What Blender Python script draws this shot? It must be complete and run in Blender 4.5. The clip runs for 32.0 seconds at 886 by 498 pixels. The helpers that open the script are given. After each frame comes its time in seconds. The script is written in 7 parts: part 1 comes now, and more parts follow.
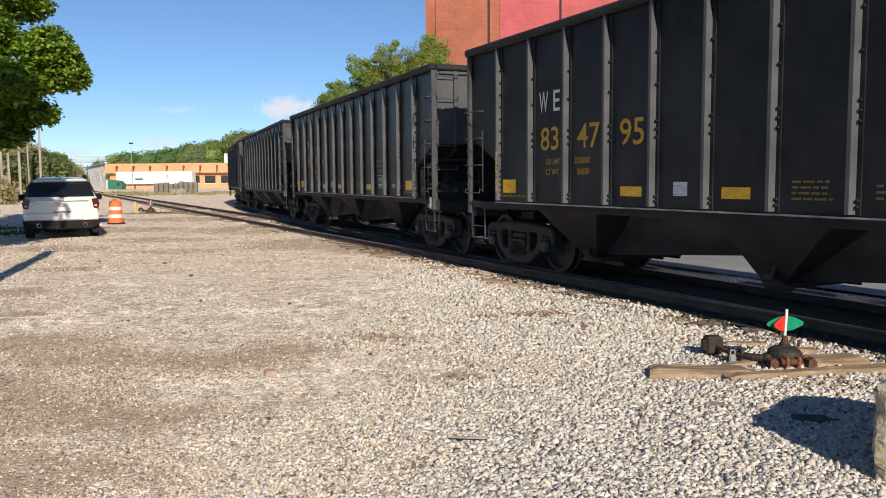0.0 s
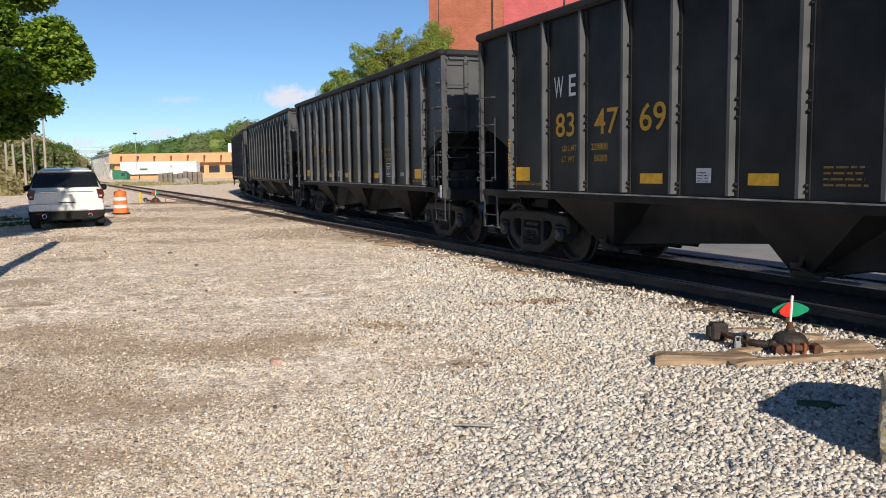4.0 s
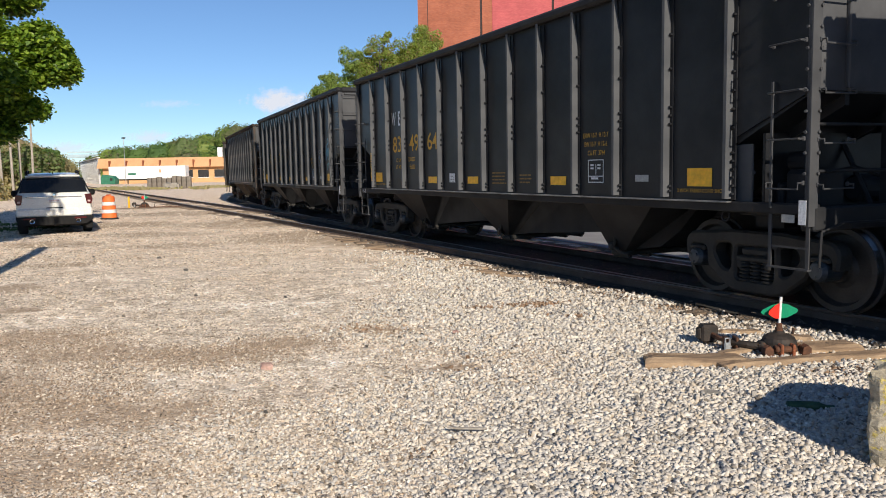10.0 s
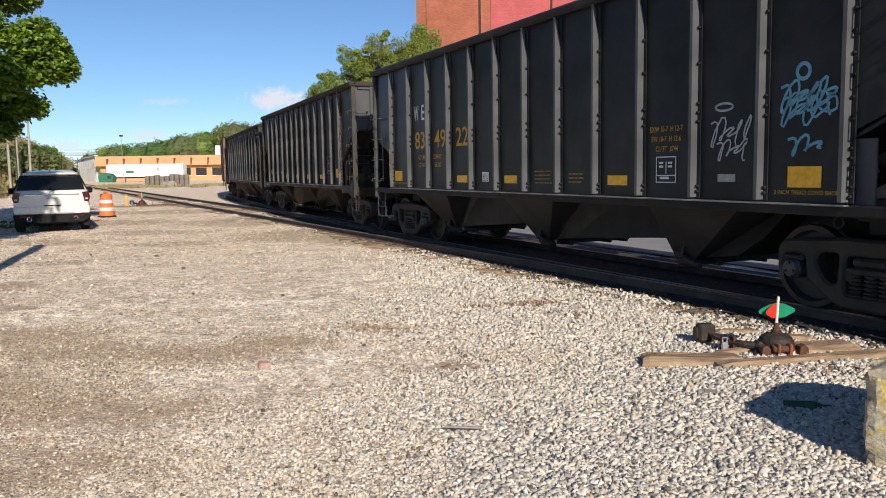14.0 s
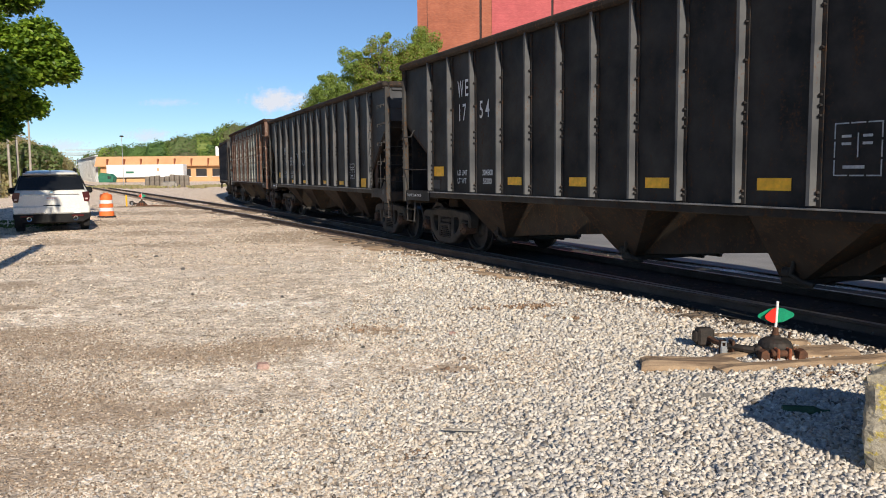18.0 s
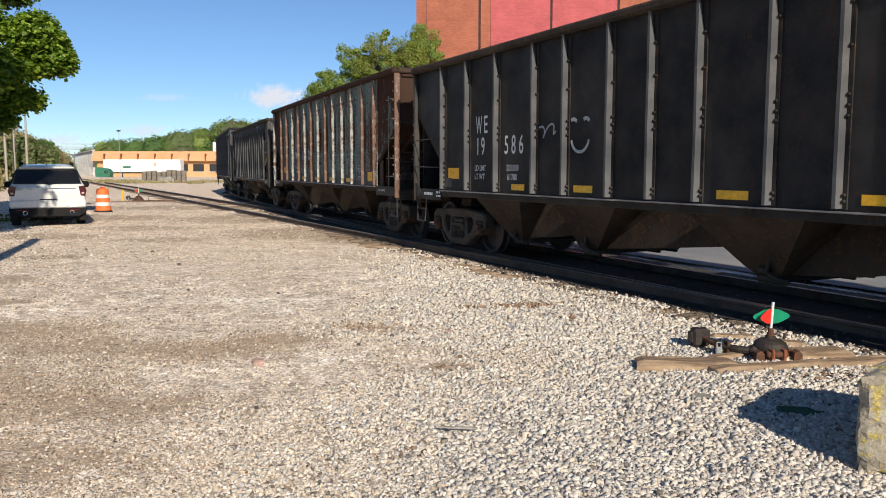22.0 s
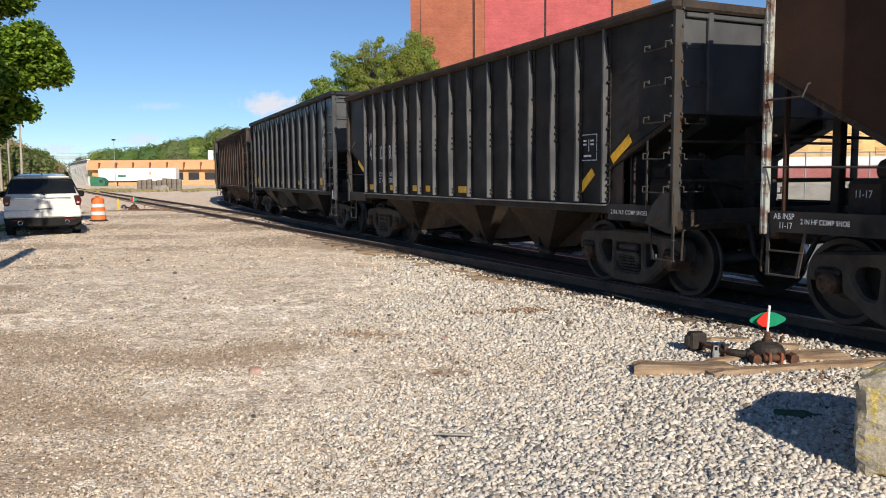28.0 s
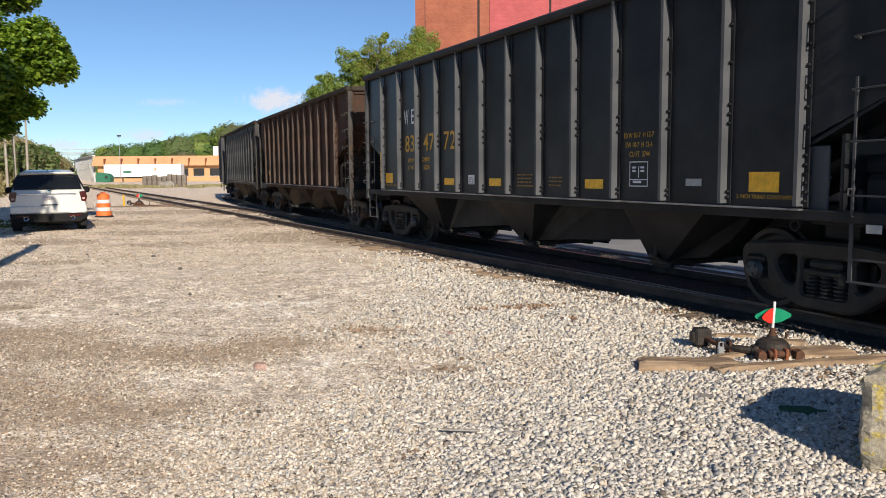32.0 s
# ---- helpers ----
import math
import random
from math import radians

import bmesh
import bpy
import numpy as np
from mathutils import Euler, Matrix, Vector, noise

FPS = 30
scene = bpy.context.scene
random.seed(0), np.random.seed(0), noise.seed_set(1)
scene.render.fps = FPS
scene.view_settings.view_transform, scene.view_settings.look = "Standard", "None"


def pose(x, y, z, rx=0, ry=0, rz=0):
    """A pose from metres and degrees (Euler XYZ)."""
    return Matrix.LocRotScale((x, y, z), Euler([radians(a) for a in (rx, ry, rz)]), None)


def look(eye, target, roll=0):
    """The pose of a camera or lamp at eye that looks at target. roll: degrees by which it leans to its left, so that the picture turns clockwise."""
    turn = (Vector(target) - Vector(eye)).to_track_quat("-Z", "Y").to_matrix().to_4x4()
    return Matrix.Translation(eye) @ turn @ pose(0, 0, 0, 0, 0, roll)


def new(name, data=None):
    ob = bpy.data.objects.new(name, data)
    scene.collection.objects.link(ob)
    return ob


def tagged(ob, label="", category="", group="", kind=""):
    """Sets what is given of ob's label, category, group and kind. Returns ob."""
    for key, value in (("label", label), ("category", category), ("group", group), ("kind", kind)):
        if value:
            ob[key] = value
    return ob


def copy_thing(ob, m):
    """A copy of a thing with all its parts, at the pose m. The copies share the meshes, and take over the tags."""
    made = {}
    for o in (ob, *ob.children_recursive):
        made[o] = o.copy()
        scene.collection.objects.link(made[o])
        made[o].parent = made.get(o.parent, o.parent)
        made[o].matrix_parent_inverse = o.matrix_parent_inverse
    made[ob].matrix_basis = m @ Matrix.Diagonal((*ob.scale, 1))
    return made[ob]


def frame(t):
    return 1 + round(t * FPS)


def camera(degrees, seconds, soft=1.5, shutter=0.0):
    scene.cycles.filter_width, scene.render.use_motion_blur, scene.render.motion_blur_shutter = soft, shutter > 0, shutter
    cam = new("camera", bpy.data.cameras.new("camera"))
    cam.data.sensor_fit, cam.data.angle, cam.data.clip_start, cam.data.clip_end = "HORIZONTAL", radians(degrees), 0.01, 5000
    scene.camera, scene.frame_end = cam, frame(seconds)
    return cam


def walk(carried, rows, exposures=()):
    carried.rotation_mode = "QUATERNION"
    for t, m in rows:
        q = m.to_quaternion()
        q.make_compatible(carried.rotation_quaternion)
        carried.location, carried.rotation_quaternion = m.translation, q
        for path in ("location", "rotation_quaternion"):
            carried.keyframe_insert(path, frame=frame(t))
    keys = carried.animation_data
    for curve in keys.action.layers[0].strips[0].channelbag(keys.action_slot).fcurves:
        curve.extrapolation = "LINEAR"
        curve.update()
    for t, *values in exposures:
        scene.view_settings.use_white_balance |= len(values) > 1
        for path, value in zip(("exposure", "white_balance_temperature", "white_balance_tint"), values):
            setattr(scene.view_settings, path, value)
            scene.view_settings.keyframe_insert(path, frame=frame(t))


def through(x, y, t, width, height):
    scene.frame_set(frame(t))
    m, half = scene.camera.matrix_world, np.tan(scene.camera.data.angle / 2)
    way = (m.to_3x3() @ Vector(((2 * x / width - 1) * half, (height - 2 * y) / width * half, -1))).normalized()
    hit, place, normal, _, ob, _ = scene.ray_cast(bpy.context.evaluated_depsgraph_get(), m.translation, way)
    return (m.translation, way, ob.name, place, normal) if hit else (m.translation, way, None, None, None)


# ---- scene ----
cam = camera(58.5, 32.0, 0.95)
EYE = (0.0, 0.0, 1.714)
# seconds and the three turns of the hand-held camera, which stands on one spot
TURNS = [
    (0, 84.964, 0.465, -0.041), (0.5, 84.867, 0.408, -0.013), (1, 84.779, 0.479, 0.074), (1.5, 84.670, 0.480, 0.156),
    (2, 84.545, 0.549, 0.248), (2.5, 84.433, 0.617, 0.275), (3, 84.354, 0.731, 0.269), (3.5, 84.236, 0.852, 0.289),
    (5.5, 83.693, 0.699, 0.103), (6, 83.560, 0.706, 0.057), (6.5, 83.556, 0.712, -0.024), (7, 83.720, 0.700, -0.082),
    (7.5, 83.935, 0.669, -0.159), (8, 84.061, 0.784, -0.264), (8.5, 84.114, 0.867, -0.292), (9, 84.077, 0.947, -0.383),
    (9.5, 84.142, 1.028, -0.437), (10, 84.351, 1.064, -0.470), (10.5, 84.497, 1.085, -0.443), (11, 84.574, 1.092, -0.276),
    (11.5, 84.548, 1.138, -0.139), (12, 84.471, 1.138, -0.246), (12.5, 84.359, 1.141, -0.405), (13, 84.314, 1.078, -0.562),
    (13.5, 84.327, 0.989, -0.611), (14, 84.263, 0.900, -0.611), (14.5, 84.117, 0.820, -0.631), (16.5, 84.246, 0.815, -0.469),
    (17, 84.306, 0.711, -0.427), (17.5, 84.404, 0.608, -0.466), (18, 84.438, 0.532, -0.603), (18.5, 84.437, 0.512, -0.526),
    (19, 84.299, 0.483, -0.453), (19.5, 84.114, 0.381, -0.554), (20, 84.092, 0.269, -0.599), (20.5, 84.211, 0.249, -0.631),
    (21, 84.348, 0.122, -0.736), (21.5, 84.326, 0.034, -0.794), (22, 84.288, -0.047, -0.787), (22.5, 84.471, -0.066, -0.736),
    (23, 84.682, 0.012, -0.728), (23.5, 84.849, 0.004, -0.631), (24, 84.921, 0.064, -0.465), (24.5, 85.002, 0.099, -0.462),
    (25, 85.060, 0.181, -0.486), (25.5, 85.068, 0.236, -0.361), (27.5, 84.940, 0.361, -1.065), (28, 84.739, 0.428, -1.109),
    (28.5, 84.610, 0.322, -1.135), (29, 84.549, 0.345, -1.114), (29.5, 84.498, 0.338, -1.102), (30, 84.396, 0.297, -1.038),
    (30.5, 84.284, 0.284, -0.958), (31, 84.326, 0.339, -0.824), (31.5, 84.422, 0.364, -0.735), (32, 84.445, 0.448, -0.770),
]
walk(cam, [(t, pose(*EYE, a, b, c)) for t, a, b, c in TURNS])

# ---- daylight: a clear sky, one sun low behind the camera ----
SUN_FROM = (0.309, -0.951)
SUN_UP = 27.0
world = bpy.data.worlds.new("world")
scene.world = world
world.use_nodes = True
wt = world.node_tree
sky = wt.nodes.new("ShaderNodeTexSky")
sky.sky_type = "NISHITA"
sky.sun_disc = False
sky.sun_elevation = radians(SUN_UP)
sky.sun_rotation = math.atan2(SUN_FROM[0], SUN_FROM[1])
sky.altitude, sky.air_density, sky.dust_density, sky.ozone_density = 4200, 1.3, 0.0, 5.2
wt.links.new(sky.outputs[0], wt.nodes["Background"].inputs[0])
wt.nodes["Background"].inputs[1].default_value = 0.1
sun = new("sun", bpy.data.lights.new("sun", "SUN"))
sun.data.energy, sun.data.angle, sun.data.color = 5.0, radians(0.55), (1.0, 0.91, 0.77)
flat = math.cos(radians(SUN_UP))
sun.matrix_world = look((SUN_FROM[0] * flat * 40, SUN_FROM[1] * flat * 40, math.sin(radians(SUN_UP)) * 40), (0, 0, 0))
scene.view_settings.exposure = 0.12


# ---- materials ----
def nodes_of(name):
    m = bpy.data.materials.new(name)
    m.use_nodes = True
    t = m.node_tree
    return m, t, t.nodes["Principled BSDF"]


def add(t, kind, **values):
    n = t.nodes.new("ShaderNode" + kind)
    for k, v in values.items():
        n.inputs[k].default_value = v
    return n


def ramp(t, source, stops):
    n = t.nodes.new("ShaderNodeValToRGB")
    e = n.color_ramp.elements
    while len(e) < len(stops):
        e.new(0.5)
    for el, (at, c) in zip(e, stops):
        el.position, el.color = at, (*c, 1) if len(c) == 3 else c
    t.links.new(source, n.inputs[0])
    return n.outputs[0]


def mixed(t, factor, a, b, blend="MIX"):
    n = t.nodes.new("ShaderNodeMix")
    n.data_type, n.blend_type = "RGBA", blend
    for value, socket in ((factor, 0), (a, 6), (b, 7)):
        if isinstance(value, (int, float)):
            n.inputs[socket].default_value = value
        elif isinstance(value, tuple):
            n.inputs[socket].default_value = (*value, 1)
        else:
            t.links.new(value, n.inputs[socket])
    return n.outputs[2]


def place_of(t, stretch=None, coords="Object"):
    c = t.nodes.new("ShaderNodeTexCoord").outputs[coords]
    if stretch is None:
        return c
    n = t.nodes.new("ShaderNodeMapping")
    n.inputs["Scale"].default_value = stretch
    t.links.new(c, n.inputs[0])
    return n.outputs[0]


def noisy(t, where, scale, detail=4.0, rough=0.6):
    n = add(t, "TexNoise", Scale=scale, Detail=detail, Roughness=rough)
    t.links.new(where, n.inputs["Vector"])
    return n.outputs["Fac"]


def bumped(t, bsdf, height, strength, distance=0.01):
    n = add(t, "Bump", Strength=strength, Distance=distance)
    t.links.new(height, n.inputs["Height"])
    t.links.new(n.outputs[0], bsdf.inputs["Normal"])


def surface(name, a, b, scale=6.0, rough=0.7, metal=0.0, bump=0.15, fine=60.0, stretch=None, spread=(0.35, 0.65), coat=0.0, spec=0.5):
    """Two tones by broad noise, grain by fine noise, and a light relief."""
    m, t, p = nodes_of(name)
    where = place_of(t, stretch)
    broad = noisy(t, where, scale)
    grain = noisy(t, where, fine, 3.0)
    tone = ramp(t, broad, ((spread[0], a), (spread[1], b)))
    shade = ramp(t, grain, ((0.3, (0.78, 0.78, 0.78)), (0.7, (1.12, 1.12, 1.12))))
    t.links.new(mixed(t, 1.0, tone, shade, "MULTIPLY"), p.inputs["Base Color"])
    p.inputs["Roughness"].default_value, p.inputs["Metallic"].default_value = rough, metal
    p.inputs["Coat Weight"].default_value = coat
    p.inputs["Specular IOR Level"].default_value = spec
    if bump:
        bumped(t, p, grain, bump)
    return m


def car_paint(name, paint, worn, rust, rusty=0.1, rough=0.42, streak=(3.0, 3.0, 0.5), speck=22.0, spec=0.08, patchy=0.0):
    """Old steel paint: dust in broad clouds, and rust that runs down in streaks."""
    m, t, p = nodes_of(name)
    where, down = place_of(t), place_of(t, streak)
    dust = noisy(t, where, 1.3, 5.0)
    runs = noisy(t, down, 2.6, 6.0, 0.65)
    specks = noisy(t, where, speck, 6.0, 0.7)
    base = mixed(t, ramp(t, dust, ((0.35, (0, 0, 0)), (0.75, (1, 1, 1)))), paint, worn)
    half = add(t, "Math")
    half.operation = "MULTIPLY"
    t.links.new(specks, half.inputs[0])
    half.inputs[1].default_value = 0.5
    mask = add(t, "Math")
    mask.operation = "MULTIPLY_ADD"
    t.links.new(runs, mask.inputs[0])
    mask.inputs[1].default_value = 0.36
    t.links.new(half.outputs[0], mask.inputs[2])
    if patchy:
        broad = add(t, "Math")
        broad.operation = "MULTIPLY_ADD"
        t.links.new(noisy(t, place_of(t, (1.2, 1.2, 0.6)), 1.1, 3.0, 0.55), broad.inputs[0])
        broad.inputs[1].default_value = patchy
        t.links.new(mask.outputs[0], broad.inputs[2])
        mask = broad
    lo = 0.62 - 0.44 * rusty + 0.5 * patchy
    cover = ramp(t, mask.outputs[0], ((lo - 0.05, (0, 0, 0)), (lo + 0.03, (1, 1, 1))))
    rust_tone = ramp(t, specks, ((0.35, tuple(c * 0.5 for c in rust)), (0.65, rust)))
    t.links.new(mixed(t, cover, base, rust_tone), p.inputs["Base Color"])
    t.links.new(ramp(t, cover, ((0.0, (rough,) * 3), (1.0, (0.85,) * 3))), p.inputs["Roughness"])
    p.inputs["Specular IOR Level"].default_value = spec
    bumped(t, p, specks, 0.12)
    return m


M = {}
M["black"] = car_paint("black_car_paint", (0.0125, 0.013, 0.0155), (0.032, 0.033, 0.036), (0.04, 0.026, 0.018), 0.02, 0.33, spec=0.16)
M["black_rib"] = car_paint("dusty_black_rib_paint", (0.072, 0.075, 0.081), (0.115, 0.117, 0.122), (0.1, 0.07, 0.05), 0.06, 0.5)
M["black_under"] = car_paint("dirty_black_underframe", (0.02, 0.0205, 0.0225), (0.042, 0.042, 0.044), (0.06, 0.046, 0.036), 0.14, 0.55)
M["old"] = car_paint("faded_black_car_paint", (0.0145, 0.015, 0.017), (0.056, 0.052, 0.049), (0.075, 0.042, 0.026), 0.24, 0.45)
M["old_rib"] = car_paint("worn_rib_steel", (0.07, 0.072, 0.077), (0.145, 0.144, 0.144), (0.15, 0.075, 0.04), 0.2, 0.6)
M["blue"] = car_paint("rusted_blue_car_paint", (0.15, 0.21, 0.205), (0.21, 0.265, 0.25), (0.11, 0.048, 0.03), 0.36, 0.7, (3.4, 3.4, 0.16), 14.0, patchy=0.44)
M["blue_rib"] = car_paint("rusted_pale_rib_paint", (0.32, 0.36, 0.34), (0.46, 0.44, 0.39), (0.16, 0.085, 0.06), 0.4, 0.75, (2.0, 2.0, 0.8), 4.5)
M["mottled_end"] = car_paint("rust_mottled_blue_sheet", (0.15, 0.21, 0.205), (0.1, 0.075, 0.062), (0.075, 0.038, 0.026), 0.62, 0.75, (3.0, 3.0, 0.3), 9.0, patchy=0.85)
M["brown_end"] = car_paint("rust_brown_sheet", (0.036, 0.022, 0.017), (0.065, 0.037, 0.028), (0.07, 0.035, 0.02), 0.3, 0.8)
M["rust_rib"] = car_paint("rust_brown_rib", (0.13, 0.072, 0.052), (0.2, 0.125, 0.095), (0.36, 0.31, 0.27), 0.3, 0.8, (2.0, 2.0, 0.8), 5.0)
M["brown"] = car_paint("brown_car_paint", (0.04, 0.027, 0.022), (0.07, 0.045, 0.034), (0.12, 0.05, 0.03), 0.3, 0.7)
M["brown_rib"] = car_paint("brown_rib_paint", (0.075, 0.055, 0.046), (0.12, 0.09, 0.075), (0.14, 0.07, 0.045), 0.26, 0.75)
M["rusty_under"] = car_paint("rusty_underframe", (0.03, 0.026, 0.023), (0.07, 0.058, 0.048), (0.1, 0.058, 0.037), 0.3, 0.85)
M["cast"] = surface("dark_cast_steel", (0.012, 0.0115, 0.011), (0.032, 0.029, 0.026), 5.0, 0.75, 0.0, 0.35)
M["old_cast"] = surface("dusty_brown_cast_steel", (0.026, 0.023, 0.02), (0.07, 0.059, 0.049), 5.0, 0.8, 0.0, 0.35)
M["wheel"] = surface("brown_black_wheel_steel", (0.026, 0.023, 0.021), (0.055, 0.047, 0.042), 4.0, 0.6, 0.2, 0.1)
M["tread"] = surface("polished_wheel_tread", (0.3, 0.3, 0.3), (0.42, 0.41, 0.4), 9.0, 0.28, 1.0, 0.05)
M["worn_edge"] = surface("scuffed_bare_steel_edge", (0.1, 0.1, 0.105), (0.34, 0.335, 0.33), 2.5, 0.45, 0.3, 0.05)
M["dusty_end"] = car_paint("dust_greyed_black_paint", (0.062, 0.063, 0.068), (0.105, 0.106, 0.11), (0.12, 0.09, 0.06), 0.06, 0.5)
M["post"] = car_paint("dusty_black_post_paint", (0.05, 0.051, 0.055), (0.09, 0.091, 0.095), (0.07, 0.045, 0.03), 0.12, 0.45)
M["old_post"] = car_paint("worn_post_steel", (0.038, 0.038, 0.038), (0.09, 0.087, 0.083), (0.1, 0.055, 0.03), 0.3, 0.6)
M["cap"] = surface("blue_grey_bearing_cap", (0.03, 0.04, 0.05), (0.06, 0.07, 0.085), 8.0, 0.5, 0.3)
M["yellow"] = surface("yellow_reflective_sheet", (0.86, 0.44, 0.008), (0.92, 0.5, 0.012), 5.0, 0.4, 0, 0.0, 12.0)
M["white"] = surface("white_stencil_paint", (0.6, 0.62, 0.65), (0.75, 0.76, 0.78), 14.0, 0.6, 0, 0.03)
M["gold"] = surface("gold_stencil_paint", (0.5, 0.27, 0.02), (0.6, 0.34, 0.03), 14.0, 0.6, 0, 0.03)
M["spray_blue"] = surface("pale_blue_spray_paint", (0.1, 0.3, 0.42), (0.16, 0.4, 0.52), 14.0, 0.6, 0, 0.03)
M["spray_grey"] = surface("pale_grey_spray_paint", (0.3, 0.33, 0.37), (0.45, 0.48, 0.5), 14.0, 0.6, 0, 0.03)
M["rail"] = surface("rusty_rail_steel", (0.07, 0.046, 0.034), (0.13, 0.088, 0.066), 3.0, 0.75, 0.1, 0.2)
M["railhead"] = surface("polished_rail_head", (0.25, 0.245, 0.24), (0.36, 0.35, 0.34), 5.0, 0.5, 0.5, 0.03)
M["tie"] = surface("weathered_tie_timber", (0.13, 0.09, 0.06), (0.26, 0.19, 0.13), 2.2, 0.9, 0, 0.5, 40.0, (1, 8, 8))
M["plank"] = surface("sunlit_oak_plank", (0.2, 0.13, 0.08), (0.44, 0.31, 0.195), 2.0, 0.85, 0, 0.4, 45.0, (1, 9, 9))
M["rust"] = surface("flaking_rust", (0.06, 0.035, 0.025), (0.17, 0.07, 0.035), 11.0, 0.85, 0.2, 0.5)
M["orange_rust"] = surface("orange_rust", (0.22, 0.07, 0.03), (0.34, 0.11, 0.05), 15.0, 0.85, 0, 0.5)
M["brown_cap"] = surface("rusty_bearing_cap", (0.05, 0.03, 0.022), (0.12, 0.065, 0.04), 14.0, 0.8, 0.1, 0.3)
M["iron"] = surface("weathered_black_iron", (0.025, 0.022, 0.02), (0.06, 0.045, 0.036), 9.0, 0.7, 0.3, 0.4)
M["slate"] = surface("dark_grey_stone", (0.05, 0.045, 0.04), (0.12, 0.11, 0.1), 20.0, 0.9)
M["red_flag"] = surface("red_enamel", (0.75, 0.03, 0.02), (0.82, 0.045, 0.03), 6.0, 0.35, 0, 0.02)
M["green_flag"] = surface("green_enamel", (0.0, 0.2, 0.1), (0.005, 0.26, 0.13), 6.0, 0.35, 0, 0.02)
M["mast"] = surface("white_enamel_mast", (0.72, 0.72, 0.7), (0.82, 0.82, 0.8), 8.0, 0.4)
M["pink_brick"] = surface("pale_pink_brick", (0.36, 0.22, 0.18), (0.5, 0.34, 0.29), 14.0, 0.9)
M["green_plastic"] = surface("dirty_green_plastic", (0.02, 0.07, 0.03), (0.04, 0.1, 0.05), 9.0, 0.55)


def stone_material(name, tones, lichen=False):
    m, t, p = nodes_of(name)
    where = place_of(t)
    big = noisy(t, where, 7.0, 5.0)
    fine = noisy(t, where, 55.0, 4.0)
    c = mixed(t, 1.0, ramp(t, big, tuple((0.25 + 0.5 * i / (len(tones) - 1), c) for i, c in enumerate(tones))),
              ramp(t, fine, ((0.3, (0.7, 0.7, 0.7)), (0.7, (1.15, 1.15, 1.15)))), "MULTIPLY")
    if lichen:
        spots = ramp(t, noisy(t, where, 5.5, 9.0, 0.75), ((0.535, (0, 0, 0)), (0.565, (0.9, 0.9, 0.9))))
        c = mixed(t, spots, c, ramp(t, fine, ((0.4, (0.4, 0.3, 0.04)), (0.6, (0.62, 0.5, 0.16)))))
        dark = ramp(t, noisy(t, where, 4.0, 8.0, 0.7), ((0.36, (0.55, 0.54, 0.52)), (0.48, (1, 1, 1))))
        c = mixed(t, 0.8, c, dark, "MULTIPLY")
    t.links.new(c, p.inputs["Base Color"])
    p.inputs["Roughness"].default_value = 0.9
    bumped(t, p, fine, 0.5, 0.02)
    return m


M["boulder"] = stone_material("lichened_limestone", ((0.3, 0.255, 0.185), (0.39, 0.34, 0.255), (0.5, 0.445, 0.35)), True)


